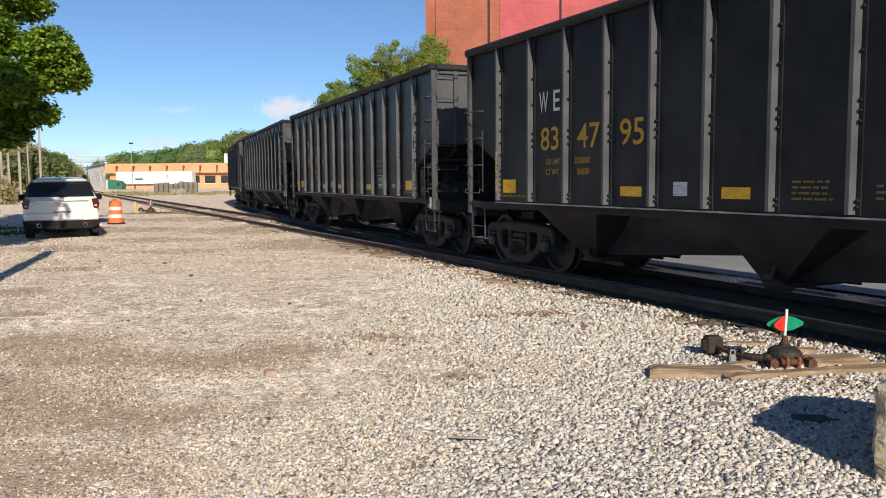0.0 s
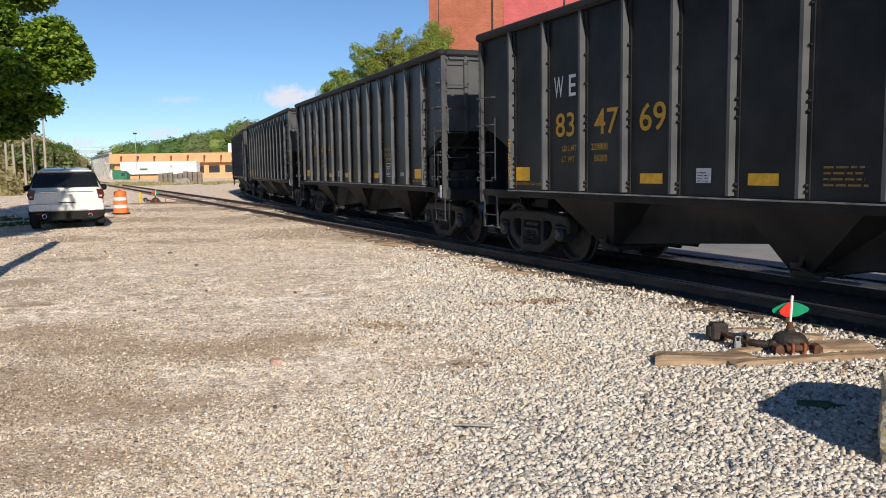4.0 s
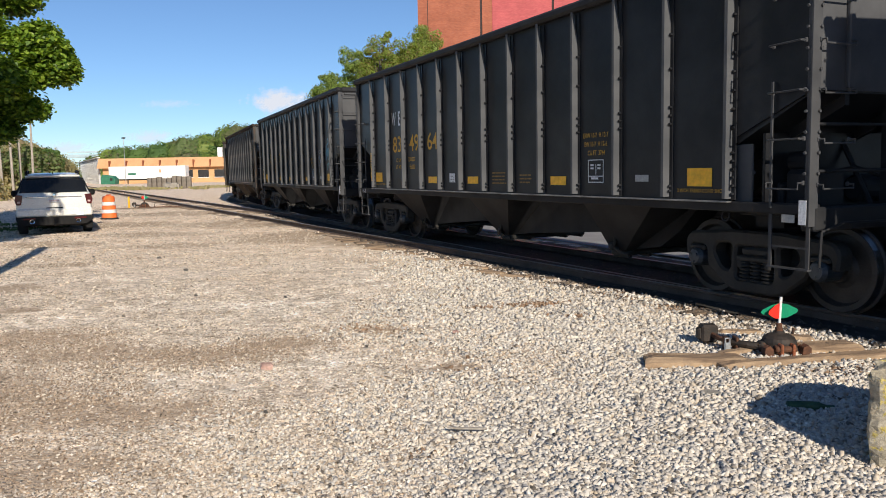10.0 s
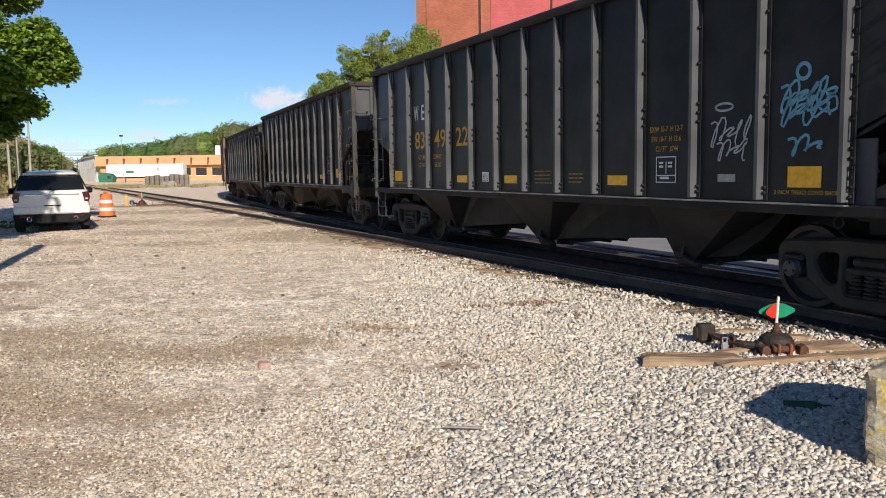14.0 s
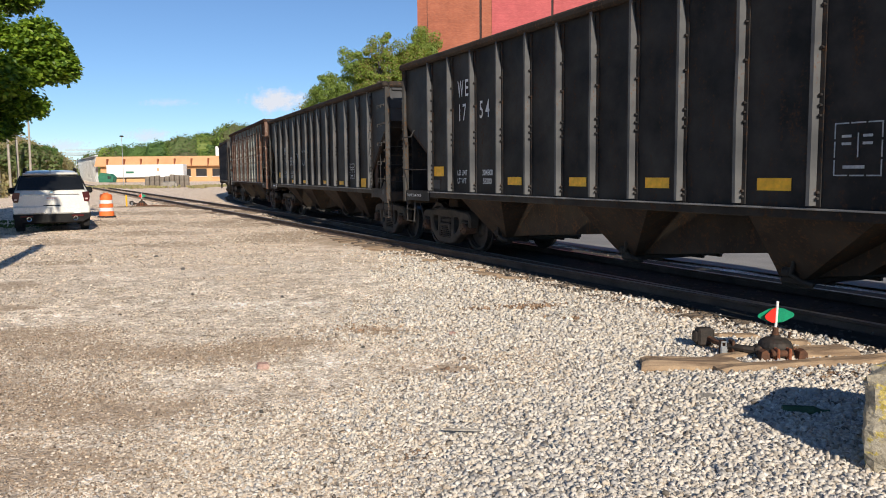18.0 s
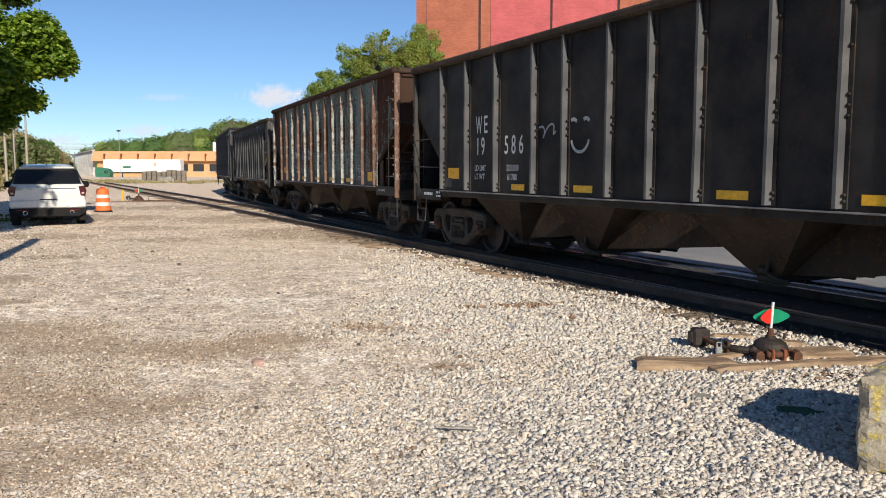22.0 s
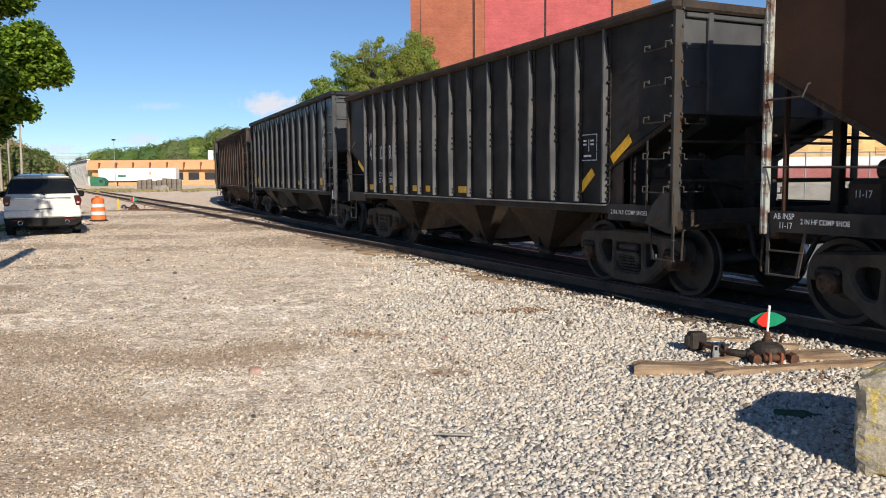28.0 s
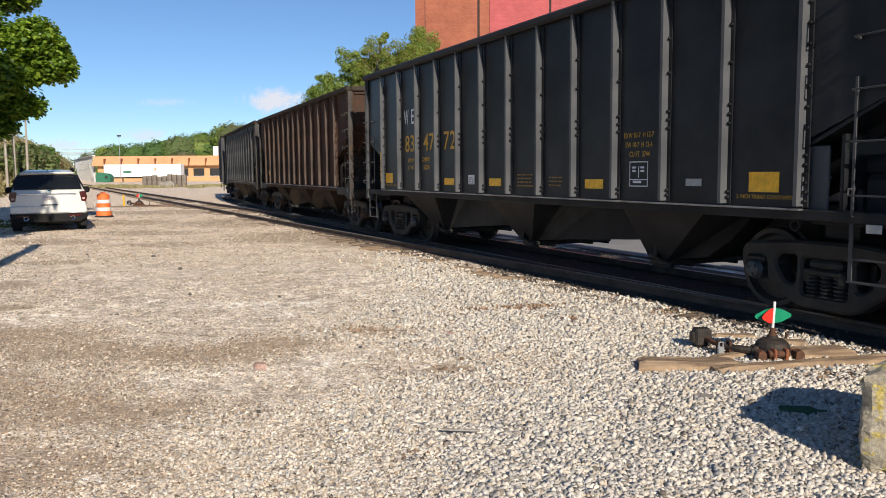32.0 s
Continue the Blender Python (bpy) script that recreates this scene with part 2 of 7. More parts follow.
def gravel_ground():
    """Crushed limestone, trodden dirt, ochre stains along the track and grey lot beyond it, by place."""
    m, t, p = nodes_of("gravel_and_dirt")
    where = place_of(t)
    cells = add(t, "TexVoronoi", Scale=30.0)
    t.links.new(where, cells.inputs["Vector"])
    small = add(t, "TexVoronoi", Scale=55.0)
    t.links.new(where, small.inputs["Vector"])
    stone = ramp(t, cells.outputs["Color"], ((0.05, (0.3, 0.26, 0.21)), (0.3, (0.66, 0.59, 0.5)), (0.6, (0.8, 0.74, 0.65)), (0.95, (0.95, 0.92, 0.86))))
    grit = ramp(t, small.outputs["Color"], ((0.05, (0.27, 0.22, 0.17)), (0.4, (0.6, 0.52, 0.43)), (0.9, (0.9, 0.82, 0.71))))
    patch = noisy(t, where, 0.55, 6.0, 0.65)
    dirt = ramp(t, noisy(t, where, 3.0, 6.0), ((0.3, (0.46, 0.355, 0.26)), (0.7, (0.76, 0.63, 0.5))))
    c = mixed(t, ramp(t, patch, ((0.4, (0, 0, 0)), (0.62, (1, 1, 1)))), grit, stone)
    far_tan = ramp(t, noisy(t, where, 0.22, 7.0, 0.68), ((0.46, (0, 0, 0)), (0.64, (1, 1, 1))))
    c = mixed(t, mixed(t, 1.0, far_tan, (0.5, 0.5, 0.5), "MULTIPLY"), c, dirt)
    mottle = ramp(t, noisy(t, where, 1.7, 7.0, 0.75), ((0.34, (0.74, 0.7, 0.65)), (0.6, (1.24, 1.24, 1.24))))
    c = mixed(t, 1.0, c, mottle, "MULTIPLY")
    # dark joints between the stones
    joint = ramp(t, cells.outputs["Distance"], ((0.35, (1.16, 1.16, 1.16)), (0.75, (0.66, 0.62, 0.57))))
    c = mixed(t, 0.75, c, joint, "MULTIPLY")
    pits = ramp(t, noisy(t, where, 7.0, 8.0, 0.8), ((0.36, (0.42, 0.37, 0.32)), (0.45, (0.95, 0.94, 0.93)), (0.6, (1.32, 1.32, 1.32))))
    c = mixed(t, 0.9, c, pits, "MULTIPLY")
    clumps = add(t, "TexVoronoi", Scale=8.0)
    t.links.new(where, clumps.inputs["Vector"])
    c = mixed(t, 0.8, c, ramp(t, clumps.outputs["Color"], ((0.1, (0.62, 0.59, 0.55)), (0.5, (1.0, 0.99, 0.98)), (0.9, (1.32, 1.32, 1.32)))), "MULTIPLY")
    # the yard turns to packed dirt away from the track's near end
    sep = t.nodes.new("ShaderNodeSeparateXYZ")
    t.links.new(where, sep.inputs[0])
    away = t.nodes.new("ShaderNodeMapRange")
    for k, v in ((1, 11.0), (2, 20.0), (3, 0.0), (4, 1.0)):
        away.inputs[k].default_value = v
    t.links.new(sep.outputs["Y"], away.inputs[0])
    packed = ramp(t, noisy(t, place_of(t, (1.0, 1.6, 1.0)), 0.9, 9.0, 0.72), ((0.33, (0, 0, 0)), (0.5, (1, 1, 1))))
    packed = mixed(t, 1.0, packed, away.outputs[0], "MULTIPLY")
    soil = ramp(t, noisy(t, where, 2.4, 10.0, 0.8), ((0.35, (0.26, 0.175, 0.115)), (0.45, (0.68, 0.52, 0.375)), (0.56, (0.88, 0.73, 0.58)), (0.68, (1.0, 0.94, 0.85))))
    c = mixed(t, packed, c, soil)
    c = mixed(t, 1.0, c, (1.1, 1.09, 1.09), "MULTIPLY")
    # worn brown spots with ragged outlines
    ragged = t.nodes.new("ShaderNodeTexNoise")
    ragged.inputs["Scale"].default_value, ragged.inputs["Detail"].default_value, ragged.inputs["Roughness"].default_value = 1.3, 7.0, 0.7
    t.links.new(where, ragged.inputs["Vector"])
    shifted = t.nodes.new("ShaderNodeVectorMath")
    shifted.operation = "MULTIPLY_ADD"
    t.links.new(ragged.outputs["Color"], shifted.inputs[0])
    shifted.inputs[1].default_value, shifted.inputs[2].default_value = (1.3, 1.0, 0), (-0.65, -0.5, 0)
    bent = t.nodes.new("ShaderNodeVectorMath")
    bent.operation = "ADD"
    t.links.new(where, bent.inputs[0])
    t.links.new(shifted.outputs[0], bent.inputs[1])
    spots = None
    for x, y, rx, ry in BROWN_SPOTS:
        n = t.nodes.new("ShaderNodeVectorMath")
        n.operation = "MULTIPLY_ADD"
        t.links.new(bent.outputs[0], n.inputs[0])
        n.inputs[1].default_value, n.inputs[2].default_value = (1 / rx, 1 / ry, 0), (-x / rx, -y / ry, 0)
        d = t.nodes.new("ShaderNodeVectorMath")
        d.operation = "LENGTH"
        t.links.new(n.outputs[0], d.inputs[0])
        k = t.nodes.new("ShaderNodeMath")
        k.operation = "SUBTRACT"
        k.inputs[0].default_value, k.use_clamp = 1.0, True
        t.links.new(d.outputs["Value"], k.inputs[1])
        if spots is None:
            spots = k.outputs[0]
        else:
            s = t.nodes.new("ShaderNodeMath")
            s.operation = "MAXIMUM"
            t.links.new(spots, s.inputs[0])
            t.links.new(k.outputs[0], s.inputs[1])
            spots = s.outputs[0]
    rough_edge = t.nodes.new("ShaderNodeMath")
    rough_edge.operation = "MULTIPLY"
    t.links.new(spots, rough_edge.inputs[0])
    t.links.new(ramp(t, noisy(t, where, 4.0, 6.0, 0.7), ((0.3, (0.2, 0.2, 0.2)), (0.65, (2, 2, 2)))), rough_edge.inputs[1])
    brown = ramp(t, noisy(t, where, 9.0, 5.0), ((0.3, (0.29, 0.2, 0.13)), (0.7, (0.58, 0.44, 0.31))))
    c = mixed(t, ramp(t, rough_edge.outputs[0], ((0.03, (0, 0, 0)), (0.5, (0.8, 0.8, 0.8)))), c, brown)
    t.links.new(c, p.inputs["Base Color"])
    p.inputs["Roughness"].default_value = 0.95
    p.inputs["Specular IOR Level"].default_value = 0.2
    h = mixed(t, 0.45, cells.outputs["Distance"], small.outputs["Distance"])
    bumped(t, p, h, 0.7, 0.02)
    return m


# centre x, y and half sizes of the worn spots in the yard
BROWN_SPOTS = ((-3.5, 7.6, 0.95, 0.55), (-2.35, 7.35, 1.0, 0.5), (-1.6, 7.8, 0.7, 0.4), (-4.35, 8.4, 0.9, 0.5), (-5.52, 10.1, 0.5, 0.28), (-7.5, 15.4, 0.9, 0.6), (-6.75, 12.3, 0.8, 0.7),
               (-3.9, 6.3, 1.3, 0.75), (-2.6, 5.6, 1.2, 0.6), (-2.6, 4.5, 1.2, 0.5), (-0.7, 8.5, 0.5, 0.25), (0.09, 6.8, 0.35, 0.22), (1.25, 9.85, 0.5, 0.22), (1.6, 8.95, 0.25, 0.15), (0.5, 9.7, 0.25, 0.15),
               (-8.4, 23.3, 2.2, 1.2), (-6.7, 19.4, 1.8, 0.8), (-3.6, 22.0, 2.6, 2.0), (-6.0, 28.0, 4.0, 3.0), (-1.8, 19.6, 1.6, 1.6), (-10.0, 20.5, 1.8, 1.2), (-16.0, 42.5, 2.5, 1.6), (-12.5, 36.0, 5.0, 2.4),
               (-0.4, 17.6, 0.9, 0.7), (-4.0, 20.5, 2.0, 1.4), (-11.5, 28.5, 3.0, 2.0), (2.9, 9.4, 0.4, 0.3))
M["ground"] = gravel_ground()


def island_stones(name, tones):
    m, t, p = nodes_of(name)
    n = t.nodes.new("ShaderNodeNewGeometry")
    c = ramp(t, n.outputs["Random Per Island"], tuple((i / (len(tones) - 1), c) for i, c in enumerate(tones)))
    fine = noisy(t, place_of(t), 140.0, 3.0)
    c = mixed(t, 1.0, c, ramp(t, fine, ((0.3, (0.82, 0.79, 0.76)), (0.7, (1.15, 1.1, 1.05)))), "MULTIPLY")
    t.links.new(c, p.inputs["Base Color"])
    p.inputs["Roughness"].default_value = 0.92
    p.inputs["Specular IOR Level"].default_value = 0.25
    return m


M["ballast"] = island_stones("crushed_limestone", ((0.13, 0.115, 0.1), (0.58, 0.54, 0.48), (0.44, 0.435, 0.43), (0.66, 0.61, 0.53), (0.56, 0.545, 0.52), (0.72, 0.68, 0.62), (0.46, 0.4, 0.32), (0.84, 0.81, 0.75), (0.58, 0.51, 0.42), (0.64, 0.62, 0.58), (0.3, 0.29, 0.28)))
M["grit"] = island_stones("fine_yard_grit", ((0.122, 0.097, 0.072), (0.593, 0.521, 0.439), (0.368, 0.307, 0.245), (0.654, 0.587, 0.511), (0.47, 0.404, 0.332), (0.735, 0.674, 0.593), (0.245, 0.194, 0.148), (0.593, 0.521, 0.439), (0.439, 0.409, 0.373)))
M["soil_grit"] = island_stones("brown_soil_grit", ((0.2, 0.145, 0.1), (0.4, 0.32, 0.245), (0.27, 0.2, 0.145), (0.5, 0.42, 0.335), (0.33, 0.26, 0.195), (0.62, 0.54, 0.45), (0.17, 0.12, 0.085)))
M["bark_chips"] = island_stones("brown_bark_chips", ((0.17, 0.115, 0.078), (0.35, 0.235, 0.155), (0.24, 0.17, 0.12), (0.45, 0.33, 0.23)))
# track bed: dark dirt, with the shade under the train put into the colour
M["shaded_bed_dirt"] = surface("shaded_track_dirt", (0.022, 0.019, 0.016), (0.05, 0.043, 0.036), 4.0, 0.95, 0, 0.5, 40.0)
M["far_grit"] = island_stones("yard_stones", ((0.127, 0.101, 0.074), (0.638, 0.575, 0.489), (0.383, 0.319, 0.256), (0.681, 0.617, 0.542), (0.532, 0.458, 0.372), (0.638, 0.575, 0.489), (0.213, 0.165, 0.123), (0.617, 0.542, 0.458), (0.458, 0.426, 0.383)))
# bed stones darker than the yard's: the train's shade is in their tones
M["dark_ballast"] = island_stones("shaded_track_ballast", ((0.06, 0.05, 0.042), (0.12, 0.1, 0.085), (0.09, 0.085, 0.08), (0.17, 0.14, 0.11)))


def leaves(name, tones, shine=0.5, through=0.35):
    m, t, p = nodes_of(name)
    n = t.nodes.new("ShaderNodeNewGeometry")
    c = ramp(t, n.outputs["Random Per Island"], tuple((i / (len(tones) - 1), c) for i, c in enumerate(tones)))
    t.links.new(c, p.inputs["Base Color"])
    p.inputs["Roughness"].default_value = shine
    soft = t.nodes.new("ShaderNodeBsdfTranslucent")
    t.links.new(mixed(t, 1.0, c, (1.3, 1.25, 0.5), "MULTIPLY"), soft.inputs[0])
    blend = t.nodes.new("ShaderNodeMixShader")
    blend.inputs[0].default_value = through
    t.links.new(p.outputs[0], blend.inputs[1])
    t.links.new(soft.outputs[0], blend.inputs[2])
    t.links.new(blend.outputs[0], t.nodes["Material Output"].inputs[0])
    return m


M["maple"] = leaves("maple_leaves", ((0.055, 0.11, 0.015), (0.12, 0.21, 0.026), (0.21, 0.32, 0.036), (0.33, 0.44, 0.055)), 0.45, 0.4)
M["spring"] = leaves("young_spring_leaves", ((0.17, 0.25, 0.05), (0.25, 0.36, 0.06), (0.34, 0.43, 0.08), (0.29, 0.27, 0.09), (0.28, 0.18, 0.09)), 0.6, 0.5)
M["fresh_spring"] = leaves("pale_green_spring_leaves", ((0.16, 0.23, 0.06), (0.24, 0.33, 0.075), (0.32, 0.42, 0.1), (0.3, 0.34, 0.11)), 0.6, 0.5)
M["wood_leaves"] = leaves("wooded_hill_leaves", ((0.12, 0.17, 0.075), (0.18, 0.24, 0.09), (0.22, 0.29, 0.1), (0.23, 0.23, 0.12), (0.23, 0.19, 0.13)), 0.7, 0.5)
M["fresh_leaves"] = leaves("fresh_green_leaves", ((0.1, 0.18, 0.055), (0.14, 0.24, 0.07), (0.19, 0.3, 0.085)), 0.7, 0.5)
M["bare_leaves"] = leaves("thin_spring_brush", ((0.34, 0.28, 0.15), (0.43, 0.36, 0.2), (0.34, 0.34, 0.15), (0.46, 0.38, 0.24)), 0.7, 0.4)
M["grass"] = leaves("yard_grass", ((0.04, 0.075, 0.015), (0.08, 0.12, 0.025), (0.13, 0.14, 0.045)))
M["bark"] = surface("grey_brown_bark", (0.09, 0.07, 0.055), (0.19, 0.16, 0.13), 5.0, 0.95, 0, 0.6, 30.0, (4, 4, 0.8))
M["pole_wood"] = surface("grey_pole_timber", (0.28, 0.245, 0.2), (0.44, 0.39, 0.33), 3.0, 0.9, 0, 0.4, 40.0, (6, 6, 0.4))


def brick_wall(name, tones, mortar, length=0.22, row=0.075):
    m, t, p = nodes_of(name)
    where = place_of(t)
    spin = t.nodes.new("ShaderNodeMapping")
    spin.inputs["Rotation"].default_value = (radians(-90), 0, 0)
    t.links.new(where, spin.inputs[0])
    b = add(t, "TexBrick", Scale=1.0)
    b.inputs["Color1"].default_value, b.inputs["Color2"].default_value, b.inputs["Mortar"].default_value = (*tones[0], 1), (*tones[1], 1), (*mortar, 1)
    b.inputs["Brick Width"].default_value, b.inputs["Row Height"].default_value, b.inputs["Mortar Size"].default_value = length, row, 0.006
    t.links.new(spin.outputs[0], b.inputs["Vector"])
    big = noisy(t, where, 0.5, 6.0, 0.7)
    rows = noisy(t, place_of(t, (0.12, 0.12, 2.2)), 1.6, 5.0, 0.7)
    c = mixed(t, 1.0, b.outputs["Color"], ramp(t, big, ((0.3, (0.8, 0.78, 0.76)), (0.7, (1.12, 1.12, 1.12)))), "MULTIPLY")
    c = mixed(t, 1.0, c, ramp(t, rows, ((0.35, (0.92, 0.91, 0.91)), (0.6, (1.04, 1.04, 1.04)))), "MULTIPLY")
    t.links.new(c, p.inputs["Base Color"])
    p.inputs["Roughness"].default_value = 0.9
    bumped(t, p, b.outputs["Fac"], -0.3, 0.01)
    return m


M["brick_orange"] = brick_wall("orange_red_brick", ((0.33, 0.1, 0.055), (0.4, 0.13, 0.07)), (0.3, 0.12, 0.08))
M["brick_pink"] = brick_wall("painted_pink_red_brick", ((0.44, 0.09, 0.095), (0.5, 0.115, 0.115)), (0.42, 0.1, 0.1))
M["brick_yellow"] = brick_wall("yellow_buff_brick", ((0.6, 0.42, 0.17), (0.66, 0.48, 0.21)), (0.55, 0.42, 0.22))
M["joint"] = surface("dark_joint_filler", (0.03, 0.02, 0.02), (0.06, 0.04, 0.035), 4.0, 0.9)
M["red_paint"] = surface("faded_red_wall_paint", (0.3, 0.07, 0.06), (0.38, 0.1, 0.085), 1.5, 0.85, 0, 0.1, 20)
M["concrete"] = surface("weathered_concrete", (0.2, 0.18, 0.155), (0.36, 0.33, 0.29), 1.2, 0.9, 0, 0.3, 25)
M["stained_concrete"] = surface("stained_concrete", (0.13, 0.11, 0.09), (0.26, 0.22, 0.18), 1.6, 0.9, 0, 0.4, 20)
M["grey_lot"] = surface("pale_worn_asphalt", (0.2, 0.2, 0.205), (0.29, 0.285, 0.28), 0.5, 0.9, 0, 0.2, 30)
M["orange_wall"] = surface("orange_painted_siding", (0.6, 0.32, 0.15), (0.68, 0.38, 0.19), 0.4, 0.7, 0, 0.1, 8)
M["tan_wall"] = surface("peach_painted_block", (0.55, 0.32, 0.15), (0.63, 0.38, 0.19), 0.5, 0.8, 0, 0.1, 8)
M["white_panel"] = surface("white_painted_aluminium", (0.72, 0.72, 0.72), (0.82, 0.82, 0.8), 0.6, 0.5, 0, 0.05, 8)
M["grey_panel"] = surface("galvanised_corrugated_sheet", (0.42, 0.43, 0.45), (0.55, 0.56, 0.58), 0.6, 0.5, 0.3, 0.1, 8)
M["dark"] = surface("dark_opening", (0.012, 0.012, 0.014), (0.03, 0.03, 0.03), 2.0, 0.5)
M["pale_green"] = surface("faded_green_steel", (0.02, 0.14, 0.08), (0.04, 0.2, 0.12), 2.0, 0.6)
M["tyre"] = surface("black_rubber", (0.012, 0.012, 0.012), (0.03, 0.028, 0.026), 12.0, 0.85)
M["suv_paint"] = surface("dusty_white_car_paint", (0.7, 0.68, 0.62), (0.76, 0.74, 0.69), 2.0, 0.3, 0, 0.0, 30, coat=0.5)
M["suv_plastic"] = surface("grey_black_bumper_plastic", (0.008, 0.008, 0.009), (0.016, 0.015, 0.0145), 6.0, 0.75, spec=0.2)
M["chrome"] = surface("bright_chrome", (0.6, 0.6, 0.6), (0.7, 0.7, 0.7), 3.0, 0.12, 1.0, 0.0)
M["tail_red"] = surface("red_tail_lens", (0.055, 0.006, 0.007), (0.09, 0.01, 0.011), 4.0, 0.12, 0, 0.0)
M["tinted"] = surface("dark_tinted_glass", (0.008, 0.009, 0.01), (0.014, 0.015, 0.016), 1.0, 0.04, 0, 0.0)
M["drum_orange"] = surface("orange_drum_plastic", (0.85, 0.16, 0.03), (0.9, 0.2, 0.045), 5.0, 0.5, 0, 0.02)
M["drum_white"] = surface("white_reflective_band", (0.7, 0.68, 0.66), (0.8, 0.79, 0.77), 5.0, 0.45, 0, 0.02)
M["fence_wire"] = surface("galvanised_wire", (0.4, 0.4, 0.4), (0.5, 0.5, 0.5), 5.0, 0.4, 0.8, 0.0)
M["bridge"] = surface("hazy_bridge_steel", (0.35, 0.45, 0.5), (0.42, 0.52, 0.56), 0.1, 0.8)
M["cloud"] = surface("white_cloud", (0.9, 0.9, 0.9), (0.95, 0.95, 0.95), 0.01, 1.0, 0, 0.0)


# ---- mesh helpers ----
class Shape:
    """Collects boxes, prisms, tubes and turned forms into one mesh."""

    def __init__(self):
        self.v, self.f, self.m = [], [], []

    def put(self, verts, faces, slot=0):
        n = len(self.v)
        self.v += [tuple(p) for p in verts]
        self.f += [tuple(n + i for i in f) for f in faces]
        self.m += [slot] * len(faces)
        return self

    def box(self, lo, hi, slot=0, cut=0.0, turn=None):
        """A box between two corners; cut bevels its edges; turn is a matrix."""
        c = [(a + b) / 2 for a, b in zip(lo, hi)]
        h = [abs(b - a) / 2 for a, b in zip(lo, hi)]
        cut = min(cut, min(h) * 0.9)
        if cut <= 0:
            vs = [(sx * h[0], sy * h[1], sz * h[2]) for sx in (-1, 1) for sy in (-1, 1) for sz in (-1, 1)]
            fs = [(0, 1, 3, 2), (4, 6, 7, 5), (0, 4, 5, 1), (2, 3, 7, 6), (0, 2, 6, 4), (1, 5, 7, 3)]
        else:
            vs, index = [], {}
            for sx in (-1, 1):
                for sy in (-1, 1):
                    for sz in (-1, 1):
                        for axis in range(3):
                            s = (sx, sy, sz)
                            index[s, axis] = len(vs)
                            vs.append(tuple(s[k] * (h[k] - (0 if k == axis else cut)) for k in range(3)))
            fs = []
            for axis in range(3):
                u, w = (axis + 1) % 3, (axis + 2) % 3
                for s in (-1, 1):
                    ring = []
                    for a, b in ((-1, -1), (1, -1), (1, 1), (-1, 1)):
                        k = [0, 0, 0]
                        k[axis], k[u], k[w] = s, a, b
                        ring.append(index[tuple(k), axis])
                    fs.append(tuple(ring if s > 0 else ring[::-1]))
                for a in (-1, 1):
                    for b in (-1, 1):
                        k0, k1 = [0, 0, 0], [0, 0, 0]
                        k0[axis], k1[axis] = -1, 1
                        k0[u] = k1[u] = a
                        k0[w] = k1[w] = b
                        k0, k1 = tuple(k0), tuple(k1)
                        q = (index[k0, u], index[k1, u], index[k1, w], index[k0, w])
                        fs.append(q if a * b > 0 else q[::-1])
            for sx in (-1, 1):
                for sy in (-1, 1):
                    for sz in (-1, 1):
                        s = (sx, sy, sz)
                        q = tuple(index[s, a] for a in range(3))
                        fs.append(q if sx * sy * sz > 0 else q[::-1])
        if turn is not None:
            vs = [turn @ Vector(p) for p in vs]
        return self.put([(p[0] + c[0], p[1] + c[1], p[2] + c[2]) for p in vs], fs, slot)

    def prism(self, outline, y0, y1, slot=0):
        """An outline in x, z drawn out from y0 to y1."""
        n = len(outline)
        vs = [(x, y0, z) for x, z in outline] + [(x, y1, z) for x, z in outline]
        fs = [tuple(range(n)), tuple(range(2 * n - 1, n - 1, -1))]
        fs += [(i, n + i, n + (i + 1) % n, (i + 1) % n) for i in range(n)]
        return self.put(vs, fs, slot)

    def tube(self, path, r, sides=6, slot=0):
        """A round bar along a path of points."""
        pts = [Vector(p) for p in path]
        vs, fs = [], []
        for i, p in enumerate(pts):
            d = (pts[min(i + 1, len(pts) - 1)] - pts[max(i - 1, 0)]).normalized()
            u = d.orthogonal().normalized() if i == 0 else (u - d * u.dot(d)).normalized()
            w = d.cross(u)
            rr = r[i] if isinstance(r, (list, tuple)) else r
            vs += [p + (u * math.cos(a) + w * math.sin(a)) * rr for a in (2 * math.pi * k / sides for k in range(sides))]
        for i in range(len(pts) - 1):
            for k in range(sides):
                a, b = i * sides + k, i * sides + (k + 1) % sides
                fs.append((a, b, b + sides, a + sides))
        fs += [tuple(range(sides - 1, -1, -1)), tuple(range(len(vs) - sides, len(vs)))]
        return self.put(vs, fs, slot)

    def turned(self, profile, at, axis="z", sides=16, slot=0, slots=None):
        """A profile of (radius, height) turned about an axis."""
        vs, fs, ms = [], [], []
        for r, h in profile:
            for k in range(sides):
                a = 2 * math.pi * k / sides
                c, s = r * math.cos(a), r * math.sin(a)
                vs.append({"z": (c, s, h), "y": (s, h, c), "x": (h, c, s)}[axis])
        for i in range(len(profile) - 1):
            for k in range(sides):
                a, b = i * sides + k, i * sides + (k + 1) % sides
                fs.append((a, b, b + sides, a + sides))
                ms.append(slots[i] if slots else slot)
        fs += [tuple(range(sides - 1, -1, -1)), tuple(range(len(vs) - sides, len(vs)))]
        ms += [slot, slot]
        n = len(self.m)
        self.put([(x + at[0], y + at[1], z + at[2]) for x, y, z in vs], fs, slot)
        self.m[n:] = ms
        return self

    def mesh(self, name, *materials, smooth=False):
        me = bpy.data.meshes.new(name)
        me.from_pydata(self.v, [], self.f)
        for m in materials:
            me.materials.append(m)
